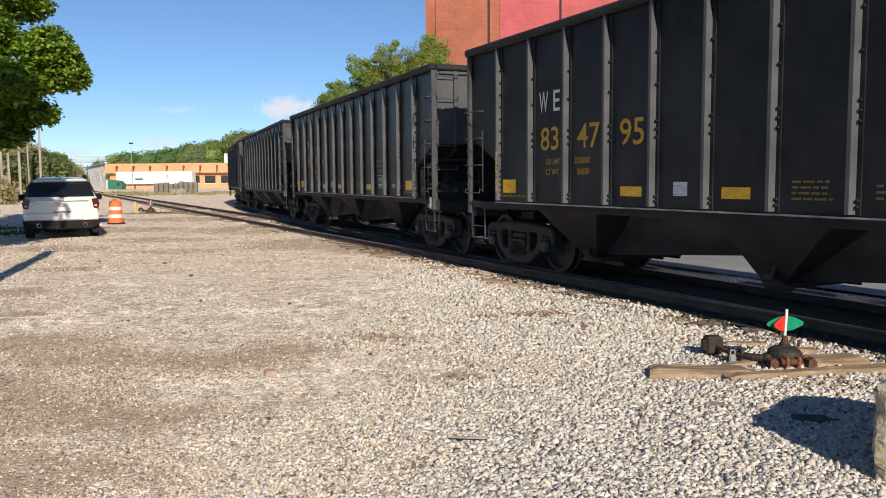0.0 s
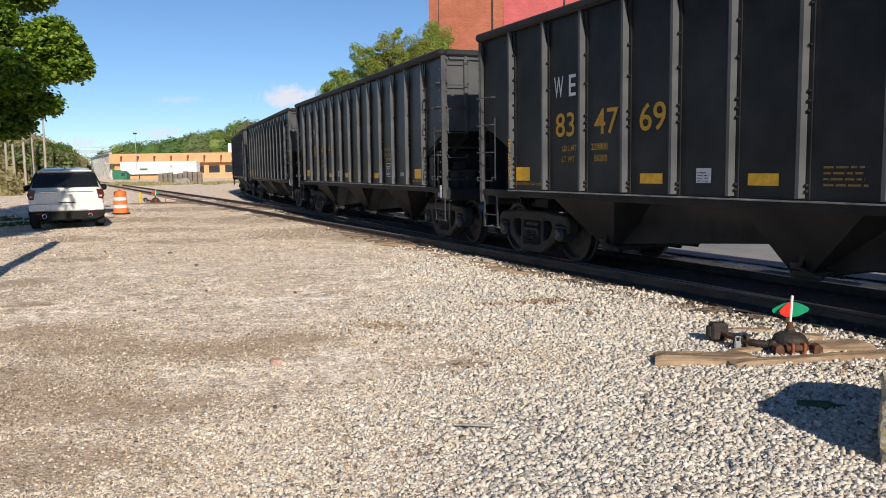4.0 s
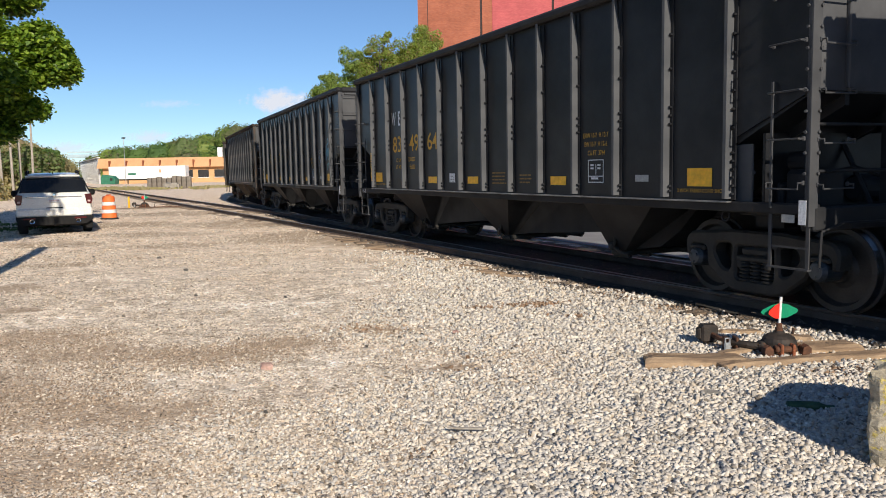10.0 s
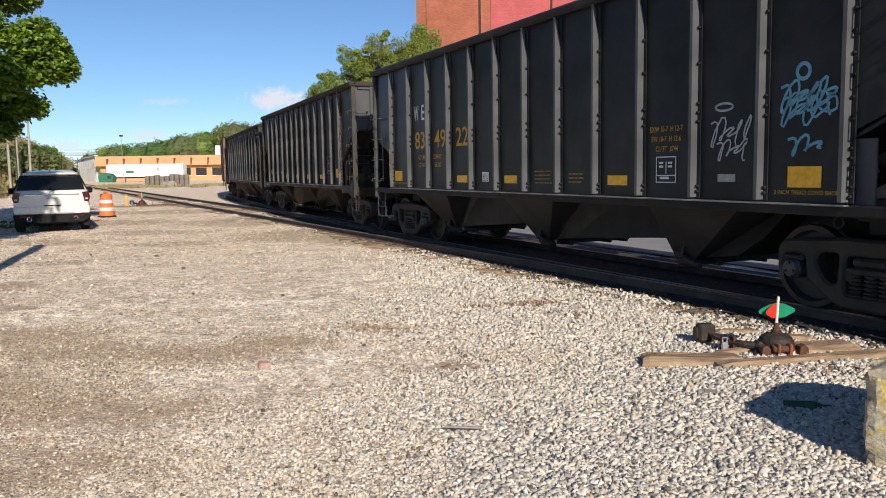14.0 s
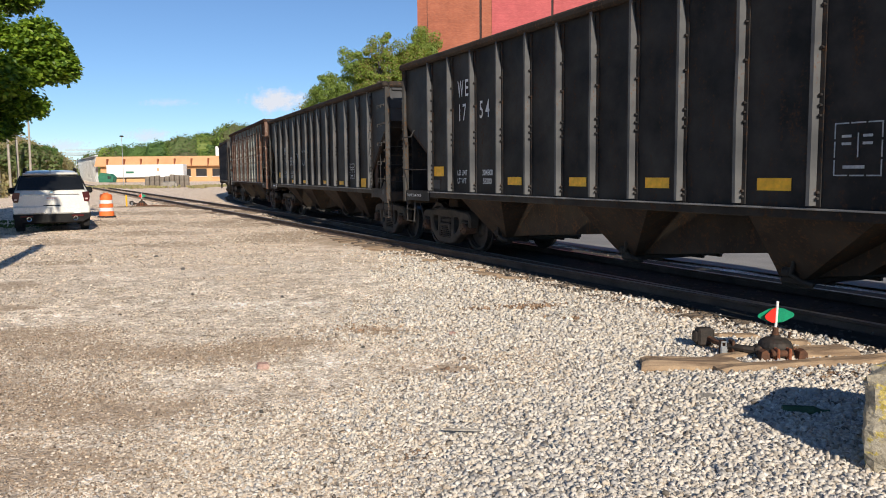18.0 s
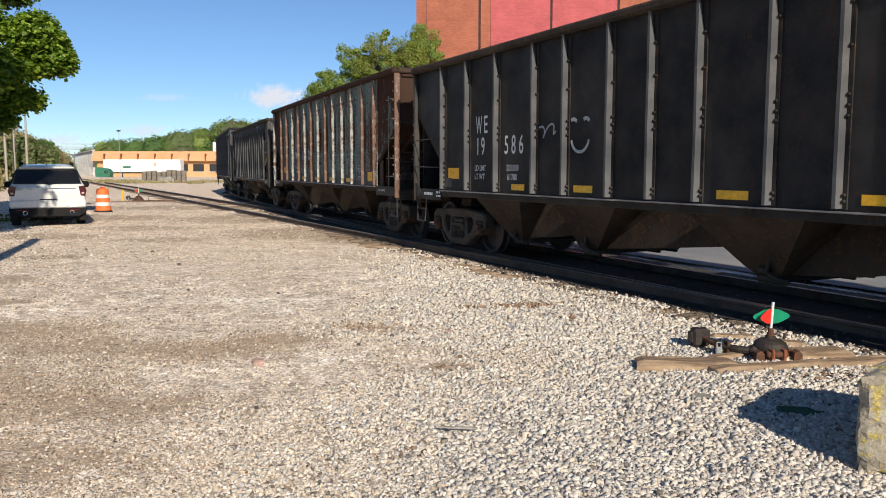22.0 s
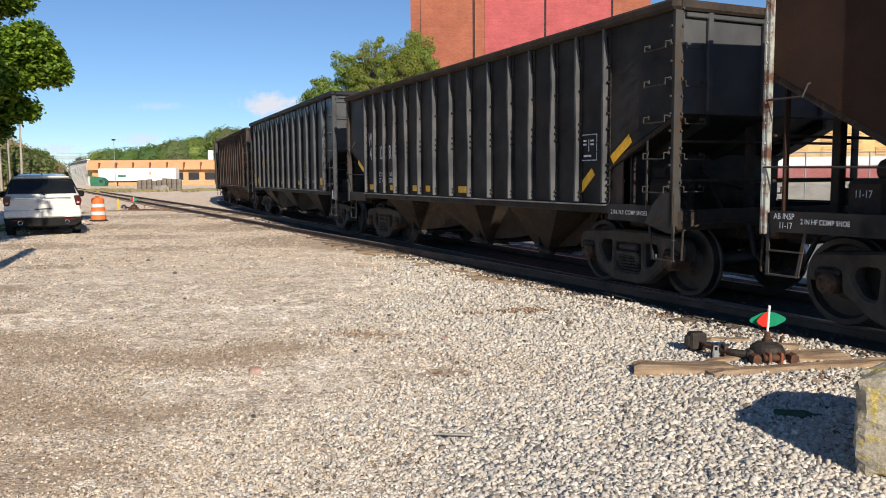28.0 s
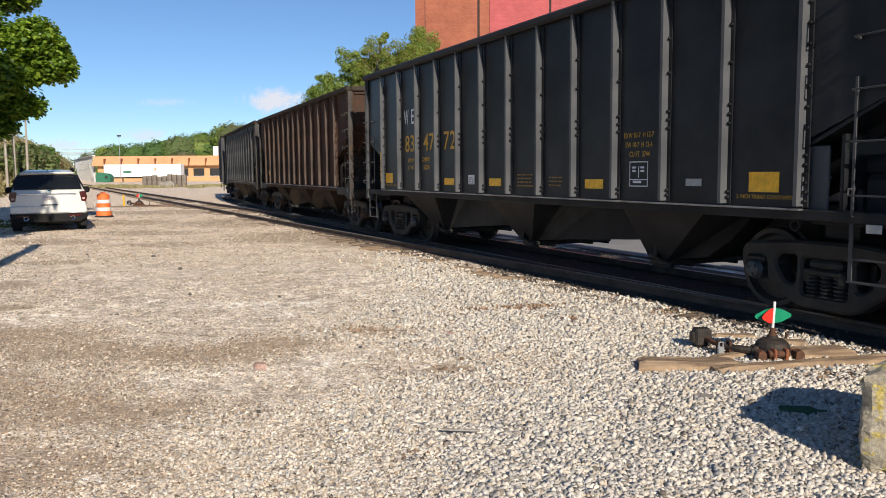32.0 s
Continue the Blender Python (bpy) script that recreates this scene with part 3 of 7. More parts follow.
        if any(self.m):
            me.polygons.foreach_set("material_index", self.m)
        if smooth:
            me.polygons.foreach_set("use_smooth", [True] * len(me.polygons))
        me.update()
        return me


def part(name, shape, material, parent=None, label="", at=None, smooth=False):
    """One mesh object under a thing or a part. shape: a Shape or a mesh."""
    mats = material if isinstance(material, (list, tuple)) else (material,)
    data = shape.mesh(name, *mats, smooth=smooth) if isinstance(shape, Shape) else shape
    ob = new(name, data)
    if parent is not None:
        ob.parent = parent
    if at is not None:
        ob.matrix_basis = at
    return tagged(ob, label) if label else ob


def thing(name, at, label, category, group="", kind=""):
    ob = new(name)
    ob.empty_display_size = 0.2
    ob.matrix_basis = at
    return tagged(ob, label, category, group, kind)


# lettering, made into meshes while the scene is still small
LETTERS = {}


def letters(text, height, material, wide=1.0):
    """A flat text mesh standing in x, z, its lower left corner at the origin."""
    key = (text, height, material, wide)
    if key not in LETTERS:
        cu = bpy.data.curves.new("lettering", "FONT")
        cu.body, cu.size, cu.extrude, cu.resolution_u = text, height / 0.70, 0.0, 3
        cu.offset = height * 0.012
        ob = new("lettering", cu)
        me = bpy.data.meshes.new_from_object(ob.evaluated_get(bpy.context.evaluated_depsgraph_get()))
        bpy.data.objects.remove(ob)
        me.transform(Matrix.Rotation(radians(90), 4, "X") @ Matrix.Diagonal((wide, 1, 1, 1)))
        me.materials.clear()
        me.materials.append(M[material])
        LETTERS[key] = me
    return LETTERS[key]


# ---- the curved track and the train's way along it ----
RAIL_TOP = 0.15
STEP = 0.25
ALONG = np.arange(-190.0, 150.0 + STEP, STEP)


def track_heading(s):
    """Heading in degrees, looking away from the camera, s metres along."""
    k = np.clip(s, -25.0, 37.0)
    h = 113.81 + np.degrees(-3.596e-3 * k + 4.68e-5 * k ** 2 - 1.84e-7 * k ** 3)
    return h - np.degrees(np.clip(s - 37.0, 0.0, 75.0) / 85.0)


def laid_out():
    th = np.radians(track_heading(ALONG))
    x = np.concatenate([[0], np.cumsum((np.cos(th[1:]) + np.cos(th[:-1])) / 2 * STEP)])
    y = np.concatenate([[0], np.cumsum((np.sin(th[1:]) + np.sin(th[:-1])) / 2 * STEP)])
    o = int(round(190.0 / STEP))
    return x - x[o] + 1.689, y - y[o] + 15.662


TRACK_X, TRACK_Y = laid_out()


def track_at(s):
    return float(np.interp(s, ALONG, TRACK_X)), float(np.interp(s, ALONG, TRACK_Y))


# the small surges of the coupled cars
SLACK = (0.0547, -0.1139, 0.1022, 0.0601, -0.1258, -0.028, 0.0224, 0.0013)


def rolled(t):
    """Metres that the train has gone since the clip's start."""
    u = t / 32.0
    surge = sum(a * math.cos(math.pi * (i + 1) * u) for i, a in enumerate(SLACK))
    return ((((37.552 * u - 78.024) * u + 36.957) * u + 10.819) * u + 122.43) * u + surge


# straight route of the turnout
LEAD = (5.9, 6.59)
LEAD_HEADING = 117.0


def lead_at(d, side=0.0):
    a = radians(LEAD_HEADING)
    return LEAD[0] + d * math.cos(a) + side * math.sin(a), LEAD[1] + d * math.sin(a) - side * math.cos(a)


# ---- hopper cars ----
SILL = 1.17


def ribbon(path, width):
    """A flat stroke of paint along a path in x, z."""
    s = Shape()
    vs = []
    for i, (x, z) in enumerate(path):
        x0, z0 = path[max(i - 1, 0)]
        x1, z1 = path[min(i + 1, len(path) - 1)]
        d = math.hypot(x1 - x0, z1 - z0) or 1.0
        nx, nz = -(z1 - z0) / d * width / 2, (x1 - x0) / d * width / 2
        vs += [(x + nx, 0, z + nz), (x - nx, 0, z - nz)]
    return s.put(vs, [(2 * i, 2 * i + 1, 2 * i + 3, 2 * i + 2) for i in range(len(path) - 1)])


def rib_mesh(name, mat, foot, bolts, top, wide, deep, bend=0.0):
    s = Shape()
    w, y0, y1, zt = wide, 1.505, 1.505 + deep, top - 0.15
    rows = [(SILL + 0.03, y0, y1), (SILL + 0.9, y0, y1 + bend), (SILL + 1.7, y0, y1 - bend * 0.5), (zt - 0.42, y0, y1), (zt + .02, y1 - .012, y1)]
    for z, y0, y in rows:
        s.v += [(-w, -y0, z), (-w * 0.8, -y, z), (w * 0.8, -y, z), (w, -y0, z)]
    n = len(rows)
    for i in range(n - 1):
        a = 4 * i
        s.f += [(a, a + 1, a + 5, a + 4), (a + 1, a + 2, a + 6, a + 5), (a + 2, a + 3, a + 7, a + 6), (a + 3, a, a + 4, a + 7)]
    s.f += [(3, 2, 1, 0), (4 * n - 4, 4 * n - 3, 4 * n - 2, 4 * n - 1)]
    s.m += [0] * (4 * (n - 1) + 2)
    s.box((w, -1.517, SILL + 0.02), (w + 0.05, -1.499, zt), 1)
    s.box((-w - 0.03, -1.512, SILL + 0.02), (-w, -1.499, zt), 1)
    for z in bolts:
        s.turned([(0.016, -1.55), (0.016, -1.517)], (w + 0.026, 0, z), "y", 6, 1)
    return s.mesh(name, mat, foot)


def ladder_rung(a, b, out, drop=0.0):
    """A bent round bar between two feet; out is the way it stands off."""
    a, b, out = Vector(a), Vector(b), Vector(out)
    d = Vector((0, 0, -drop))
    s = Shape().tube([a, a + out, a + out + d, b + out + d, b + out, b] if drop else [a, a + out, b + out, b], 0.0095, 6)
    for p in (a, b):
        s.box(p - Vector((0.014, 0.014, 0.022)), p + Vector((0.014, 0.014, 0.022)), cut=0.006)
    return s


def wheel_shape(side):
    """Wheel with flange, dished plate and hub; side +1 or -1 across the car."""
    pro = [(0.06, 0.845), (0.13, 0.845), (0.15, 0.80), (0.20, 0.765), (0.36, 0.75), (0.385, 0.79), (0.39, 0.83), (0.445, 0.83), (0.452, 0.82), (0.459, 0.735), (0.484, 0.722), (0.482, 0.695), (0.39, 0.692), (0.37, 0.72), (0.16, 0.72), (0.13, 0.66), (0.06, 0.66)]
    tags = [0] * 8 + [1] + [0] * 7
    if side < 0:
        pro = [(r, -h) for r, h in pro][::-1]
        tags = tags[::-1]
    return Shape().turned(pro, (0, 0, 0), "y", 36, slots=tags)


def rounded(points, r, n=3):
    """The corners of an outline cut to arcs; r is one radius or one for each corner."""
    out = []
    m = len(points)
    for i, p in enumerate(points):
        p = Vector(p)
        a, b = Vector(points[i - 1]) - p, Vector(points[(i + 1) % m]) - p
        k = min(r[i] if isinstance(r, (list, tuple)) else r, a.length * .48, b.length * .48)
        if k < 1e-4:
            out.append((p.x, p.y))
            continue
        p0, p1 = p + a.normalized() * k, p + b.normalized() * k
        for q in range(n + 1):
            u = q / n
            w = p0 * (1 - u) ** 2 + p * 2 * u * (1 - u) + p1 * u ** 2
            out.append((w.x, w.y))
    return out


def drawn_in(loop, d):
    """An outline moved to its left by d."""
    out = []
    m = len(loop)
    for i, (x, z) in enumerate(loop):
        x0, z0 = loop[i - 1]
        x1, z1 = loop[(i + 1) % m]
        k = math.hypot(x1 - x0, z1 - z0) or 1.0
        out.append((x - (z1 - z0) / k * d, z + (x1 - x0) / k * d))
    return out


def cast_plate(name, outer, holes, y0, y1, edge, material):
    """A casting with openings: outlines in x, z (the outer one anticlockwise, holes clockwise), chamfered at its face y0."""
    bm = bmesh.new()
    loops = [outer] + holes
    for y, inset, cap in ((y1, 0, True), (y0 + edge, 0, False), (y0, edge, True)):
        rings = []
        for loop in loops:
            ring = [bm.verts.new((x, y, z)) for x, z in (drawn_in(loop, inset) if inset else loop)]
            rings.append(ring)
        if cap:
            edges = [bm.edges.new((r[i], r[(i + 1) % len(r)])) for r in rings for i in range(len(r))]
            bmesh.ops.triangle_fill(bm, use_beauty=True, edges=edges)
        if y != y1:
            for r0, r1 in zip(last, rings):
                for i in range(len(r0)):
                    j = (i + 1) % len(r0)
                    bm.faces.new((r0[i], r0[j], r1[j], r1[i]))
        last = rings
    bmesh.ops.recalc_face_normals(bm, faces=list(bm.faces))
    me = bpy.data.meshes.new(name)
    bm.to_mesh(me)
    bm.free()
    me.materials.append(material)
    return me


def truck_side(material):
    """Cast side frame: arched top chord, open jaws over the bearings, slanting tension arms, a spring window and two side windows."""
    right = [(.36, .1), (.74, .37), (.755, .56), (.79, .605), (.98, .605), (1.015, .56), (1.02, .47), (1.1, .47), (1.125, .66), (1.03, .765), (.62, .79), (.4, .815)]
    outer = [(x, z) for x, z in right] + [(-x, z) for x, z in right[::-1]]
    radii = [.12, .05, .03, .03, .03, .03, .015, .02, .1, .12, .2, .2]
    outer = rounded(outer, radii + radii[::-1])
    window = rounded([(-.27, .25), (-.27, .64), (.27, .64), (.27, .25)], .05)
    side = [(.37, .33), (.345, .66), (.58, .655), (.63, .55), (.5, .36)]
    holes = [window, rounded(side, .06), rounded([(-x, z) for x, z in side[::-1]], .06)]
    return cast_plate("truck_frame", outer, holes, -.1, .09, .028, material)


def spring_shape():
    pro = []
    for i in range(6):
        z = .235 + i * .041
        pro += [(.052, z), (.08, z + .007), (.08, z + .022), (.052, z + .029), (.044, z + .035)]
    return Shape().turned(pro, (0, 0, 0), "z", 14)


def bolster_end():
    """The bolster's end over the springs, with its two wedges."""
    s = Shape().box((-.24, -.13, .47), (.24, .16, .53), cut=.015).box((-.2, -.1, .53), (.2, .16, .63), cut=.03)
    s.box((-.25, -.115, .38), (-.16, .1, .5), cut=.02).box((.16, -.115, .38), (.25, .1, .5), cut=.02)
    return s


def adapter():
    return Shape().box((-.13, -.12, .545), (.13, .1, .602), cut=.015).box((-.09, -.13, .56), (.09, -.1, .6), cut=.01)


def bay_shape(lo, hi, gap=.33):
    """A discharge bay between edges lo and hi, rows of (z, x); open under the centre sill near its foot."""
    s = Shape()
    zs = sorted({z for z, _ in lo} | {z for z, _ in hi})
    half = lambda z: .80 + (z - .30) / (SILL - .35) * .68
    edge = lambda rows, z: float(np.interp(z, [r[0] for r in rows], [r[1] for r in rows]))

    known = {}

    def shared(v):
        key = tuple(round(c, 4) for c in v)
        if key not in known:
            known[key] = len(s.v)
            s.v.append(v)
        return known[key]

    def slab(z0, z1, ya0, yb0, ya1, yb1):
        vs = []
        for z, ya, yb in ((z0, ya0, yb0), (z1, ya1, yb1)):
            a, b = edge(lo, z), edge(hi, z)
            vs += [(a, ya, z), (b, ya, z), (b, yb, z), (a, yb, z)]
        at = [shared(v) for v in vs]
        s.f += [tuple(at[i] for i in f) for f in ((3, 2, 1, 0), (4, 5, 6, 7), (0, 1, 5, 4), (1, 2, 6, 5), (2, 3, 7, 6), (3, 0, 4, 7))]
        s.m += [0] * 6
    for z0, z1 in zip(zs, zs[1:]):
        if z1 < .7:
            slab(z0, z1, -half(z0), -gap, -half(z1), -gap * (1 - .96 * (z1 > .6)))
            slab(z0, z1, gap, half(z0), gap * (1 - .96 * (z1 > .6)), half(z1))
        else:
            slab(z0, z1, -half(z0), half(z0), -half(z1), half(z1))
    return s


def hopper(length, spaced, sheet, rib, under, end, platform_z=(1.84, 2.3), seed=1, bent=0.0, sag_top=0.0, old=False, top=3.87, rib_wide=.028, rib_deep=.1, second=None, truck_in=1.05, rear=(-1.13, -.96, -.85), bays=((-4.7, -4.2, -3.95, -3.1), (-.88, -.72, -.4, .72), (2.87, 2.7, 3.05, 4.45))):
    """One open-top hopper car on its trucks; x is the way it goes, the near side is -y, z = 0 the rail's top."""
    rng = random.Random(seed)
    car = new("hopper_car")
    half = length / 2
    re = spaced[-1]
    overhang = half - re
    ribs = 2 * len(spaced) - 1
    tc = half - truck_in
    zr, zp = platform_z
    zt = top - 0.13
    post = M["old_post"] if old else M["post"]
    face = end if second or end == M["brown"] else M["dusty_end"]
    # sides with their ribs
    for sg in (-1, 1):
        part("side_sheet", Shape().box((-re, sg * 1.474, SILL), (re, sg * 1.50, zt + .06)), sheet, car)
        for k in (-1, 1):
            part("sill_plate", Shape().box((k * (re + .08), sg * 1.53, SILL - .19), (k * (half - .1), sg * 1.542, SILL + .02)), M["old"], car) if old else None
            tri = [(k * re, zr), (k * half, zp), (k * half, zt + .06), (k * re, zt + .06)]
            part("end_side_sheet", Shape().prism(tri[::k * -sg], sg * 1.498, sg * 1.474), M["mottled_end"] if second and k > 0 else end, car)
        part("side_sill", Shape().box((-half, sg * 1.40, SILL - 0.11), (half, sg * 1.53, SILL), cut=0.012), (under if second else sheet) if old else under, car)
        part("sill_flange", Shape().box((-re - .05, sg * 1.531, SILL - 0.012), (re + .05, sg * 1.6, SILL + 0.006), cut=0.004), M["worn_edge"], car)
    xs = [-x for x in spaced[:0:-1]] + list(spaced)
    plain = [SILL + 0.1, SILL + 0.16, SILL + 0.9, SILL + 1.0, SILL + 1.1, SILL + 1.55, SILL + 1.95]
    ends = [SILL + 0.08 + 0.09 * k for k in range(6)] + [SILL + 0.8 + 0.2 * k for k in range(8)]
    shapes = [rib_mesh("rib", (second or rib) if k % 2 else rib, sheet, plain, top, rib_wide, rib_deep, bent * rng.uniform(-1, 1)) for k in range(4 if bent else 1)]
    end_rib = rib_mesh("rib", second or rib, sheet, ends, top, rib_wide, rib_deep)
    for i, x in enumerate(xs):
        me = end_rib if i in (0, ribs - 1) else shapes[(0, 1, 2, 3, 0, 1, 2, 3, 0, 2, 0, 1, 3)[i % 13] % len(shapes)]
        part("rib", me, rib, car, at=pose(x, 0, 0))
        part("rib", me, rib, car, at=pose(x, 0, 0, 0, 0, 180))
    # top chord, end sheets, slope sheets
    for sg in (-1, 1):
        part("top_chord", Shape().box((-half - .04, sg * 1.485, zt), (half + .04, sg * 1.625, top), cut=0.035), end if sag_top else under, car)
        part("top_chord", Shape().box((sg * (half - .1), -1.48, zt + .002), (sg * (half + .038), 1.48, top - .004), cut=0.03), under, car)
        s = Shape().box((sg * (half - .06), -1.47, zp - .02), (sg * (half - .035), 1.47, zt))
        part("end_sheet", s, face, car)
        s = Shape()
        for y in (-1.04, -.16, .9):
            s.box((sg * (half - .035), y - .04, zp), (sg * (half + .02), y + .04, zt), cut=0.012)
        s.box((sg * (half - .035), -1.4, zt - .07), (sg * (half + .012), 1.4, zt - .015), cut=0.01)
        part("end_stiffener", s, face, car)
        x0, x1 = sg * (half - .06), sg * (re - 1.35)
        s = Shape().prism([(x0, zp), (x1, SILL - .02), (x1, SILL - .06), (x0, zp - .04)], -1.47, 1.47)
        part("slope_sheet", s, end, car)
        for y in (-1.0, 0.0, 1.0):
            part("slope_rib", Shape().prism([(x0, zp - .04), (x1, SILL - .06), (x1 + sg * .2, SILL - .06), (x0, zp - .16)], y - .03, y + .03), end, car)
        # end platform
        part("end_sill", Shape().box((sg * (half - .16), -1.5, SILL - .27), (sg * (half + .02), 1.5, SILL - .03), cut=.02), under, car)
        part("platform", Shape().box((sg * (re + .02), -1.38, SILL - .15), (sg * (half - .18), 1.38, SILL - .10), cut=.01), under, car)
        part("bolster", Shape().prism([(sg * tc - .2, .86), (sg * tc + .2, .86), (sg * tc + .2, SILL - .17), (sg * tc - .2, SILL - .17)], -.95, .95), under, car)
        for y in (-1.05, .45, 1.2):
            part("platform_strut", Shape().box((sg * (re + .25) - .06, y - .055, SILL - .10), (sg * (re + .25) + .06, y + .055, zr + .12), cut=.01), under, car)
        for z in (SILL + .32, SILL + .78):
            part("end_rail", Shape().tube([(sg * (half - .03), -1.45, z), (sg * (half - .03), 1.45, z)], .018, 6), under, car)
        x, y0, y1 = (sg * (half - .3), -.1, 0) if sg > 0 else (-half + .19, rear[1], rear[2])
        part("end_strut", Shape().box((x - .05, y0, SILL - .1), (x + .05, y1, zp - .1), cut=.01), under, car)
        s = Shape().tube([(sg * (re + .75), -.2, SILL - .1), (sg * (re + .3), -.2, zr + .05)], .03, 6)
        part("diagonal_brace", s, under, car)
        if old:
            part("slope_angle", Shape().prism([(sg * re, zr - .005), (sg * half, zp - .005), (sg * half, zp - .075), (sg * re, zr - .075)][::sg], -1.49, -1.43), under, car)
        s = Shape().box((sg * (re + .12) - .12, -1.44, SILL - .04), (sg * (re + .12) + .12, -1.40, SILL + .62), cut=.01)
        s.box((sg * (re + .12) - .13, -1.45, SILL + .3), (sg * (re + .12) + .13, -1.395, SILL + .33))
        if sg < 0:
            part("end_plate", Shape().box((-half + .13, -1.42, SILL - .1), (-half + .15, rear[0], zp - .1)), end, car)
        if sg > 0:
            part("badge_plate", s, M["brown_rib"] if old else rib, car)
            z = SILL + (zp - SILL) * (1.35 + .35) / (1.35 + overhang) - .06
            part("bulkhead", Shape().box((re + .33, -1.38, SILL - .1), (re + .36, 1.2, z)), end, car)
        s = Shape()
        s.turned([(.12, -.5), (.15, -.46), (.15, .4), (.12, .44)], (sg * (re + .5), .3, SILL + .12), "y", 14)
        s.box((sg * (re + .2) - .14, -.75, SILL - .1), (sg * (re + .2) + .14, -.4, SILL + .3), cut=.04)
        s.box((sg * (re + .62) - .22, -1.15, SILL - .1), (sg * (re + .62) + .2, -.7, SILL + .34), cut=.05)
        s.box((sg * (re + .3) - .1, -1.2, SILL - .1), (sg * (re + .3) + .12, -.85, SILL + .2), cut=.03)
        s.turned([(.09, -.2), (.11, -.17), (.11, .17), (.09, .2)], (sg * (re + .4), -.95, SILL + .42), "x", 12)
        s.tube([(sg * (re + .2), -.6, SILL + .25), (sg * (re + .6), -.3, SILL + .35), (sg * (re + .7), .2, SILL + .2)], .022, 6)
        part("brake_gear", s, under, car)
        # coupler
        s = Shape().box((sg * (half - .3), -.14, .78), (sg * (half + .45), .14, .98), cut=.03)
        s.box((sg * (half + .4), -.22, .74), (sg * (half + .72), .14, 1.02), cut=.06)
        part("coupler", s, M["cast"], car)
        s = Shape().tube([(sg * (half + .1), -.45, .95), (sg * (half + .25), -.5, .6), (sg * (half + .45), -.4, .38), (sg * (half + .7), -.2, .42)], .03, 7)
        part("air_hose", s, M["tyre"], car)
        s = Shape().tube([(sg * (half + .06), -1.45, .9), (sg * (half + .1), -1.2, .98), (sg * (half + .1), -.4, .98)], .014, 6)
        s.tube([(sg * (half + .06), -1.45, .9), (sg * (half + .06), -1.47, .55)], .014, 6)
        part("uncoupling_lever", s, under, car)
        # corner posts with steps and grab irons
        for ys in (-1, 1):
            s = Shape().box((sg * (half - .055), ys * 1.50, SILL - .22), (sg * half, ys * 1.565, zt), cut=.006)
            s.box((sg * (half - .016), ys * 1.45, SILL - .22), (sg * (half + .01), ys * 1.572, zt), cut=.004)
            for k in range(11):
                z = SILL + .3 + .2 * k
                s.turned([(.016, ys * 1.605), (.016, ys * 1.585)][::ys], (sg * (half - .035), 0, z), "y", 6)
                s.turned([(.016, sg * (half + .03)), (.016, sg * (half + .012))][::sg], (0, ys * 1.47, z), "x", 6)
            part("corner_post", s, (second if sg > 0 else rib) if second else post, car)
            a = sg * (half - .05)
            b = sg * (half - .52)
            s = Shape()
            if old:
                # one leg slants in to a narrow tread
                c = b + sg * .12
                b += sg * .02
                for z, w in ((.545, .016), (.79, .013)):
                    e = c + (b - c) * (z - .545) / (SILL - .65)
                    s.box((min(a, e) - .01, ys * 1.475, z - w), (max(a, e) + .01, ys * 1.53, z))
                s.box((a - .018, ys * 1.50, .53), (a + .018, ys * 1.514, SILL - .1))
                s.prism([(c - .018, .53), (c + .018, .53), (b + .018, SILL - .1), (b - .018, SILL - .1)][::-ys], ys * 1.514, ys * 1.50)
            else:
                for x in (a, b):
                    s.box((x - .02, ys * 1.50, .52), (x + .02, ys * 1.514, SILL - .1))
                s.box((min(a, b) - .02, ys * 1.46, .505), (max(a, b) + .02, ys * 1.53, .522))
                s.box((min(a, b), ys * 1.48, .72), (max(a, b), ys * 1.52, .735))
            part("stirrup_step", s, post, car)
            if old and not second and (sg > 0 or length > 14):
                s = Shape().prism([(-half + .44, SILL - .13), (-half + .12, SILL + .12), (-half - .02, SILL + .14), (-half - .02, SILL - .17), (-half + .3, SILL - .17)][::1 if ys > 0 else -1], ys * 1.535, ys * 1.56) if sg < 0 else Shape().prism([(sg * (half - .5), SILL - .2), (sg * (half - .1), SILL - .3), (sg * (half + .02), SILL - .3), (sg * (half + .02), SILL + .16), (sg * (half - .16), SILL + .2), (sg * (half - .34), SILL + .05)][::sg], ys * 1.535, ys * 1.565)
                s.turned([(.07, ys * 1.572), (.07, ys * 1.56)][::ys], (sg * (half - .24), 0, SILL - .06), "y", 14, 1)
                part("corner_casting", s, (post if sg > 0 else sheet, M["dark"]), car)
        rungs = (1.35, 1.75, 2.18, 2.61, 3.03) if old else (1.38, 1.81, 2.28, 2.75, 3.22)
        inner = sg * (half - .5)
        if old and sg < 0:
            # the rear has one bent grab iron and a long rail
            if length > 14:
                s = Shape().tube([(-half + .04, -1.585, 2.15), (-half + .88, -1.56, 2.17), (-half + .9, -1.49, 2.17)], .011, 6)
            else:
                s = Shape().tube([(-half + .04, -1.585, 2.3), (-half + .45, -1.575, 2.3), (-half + .47, -1.53, 2.42), (-half + .47, -1.49, 2.43)], .011, 6)
            part("grab_iron", s, post, car)
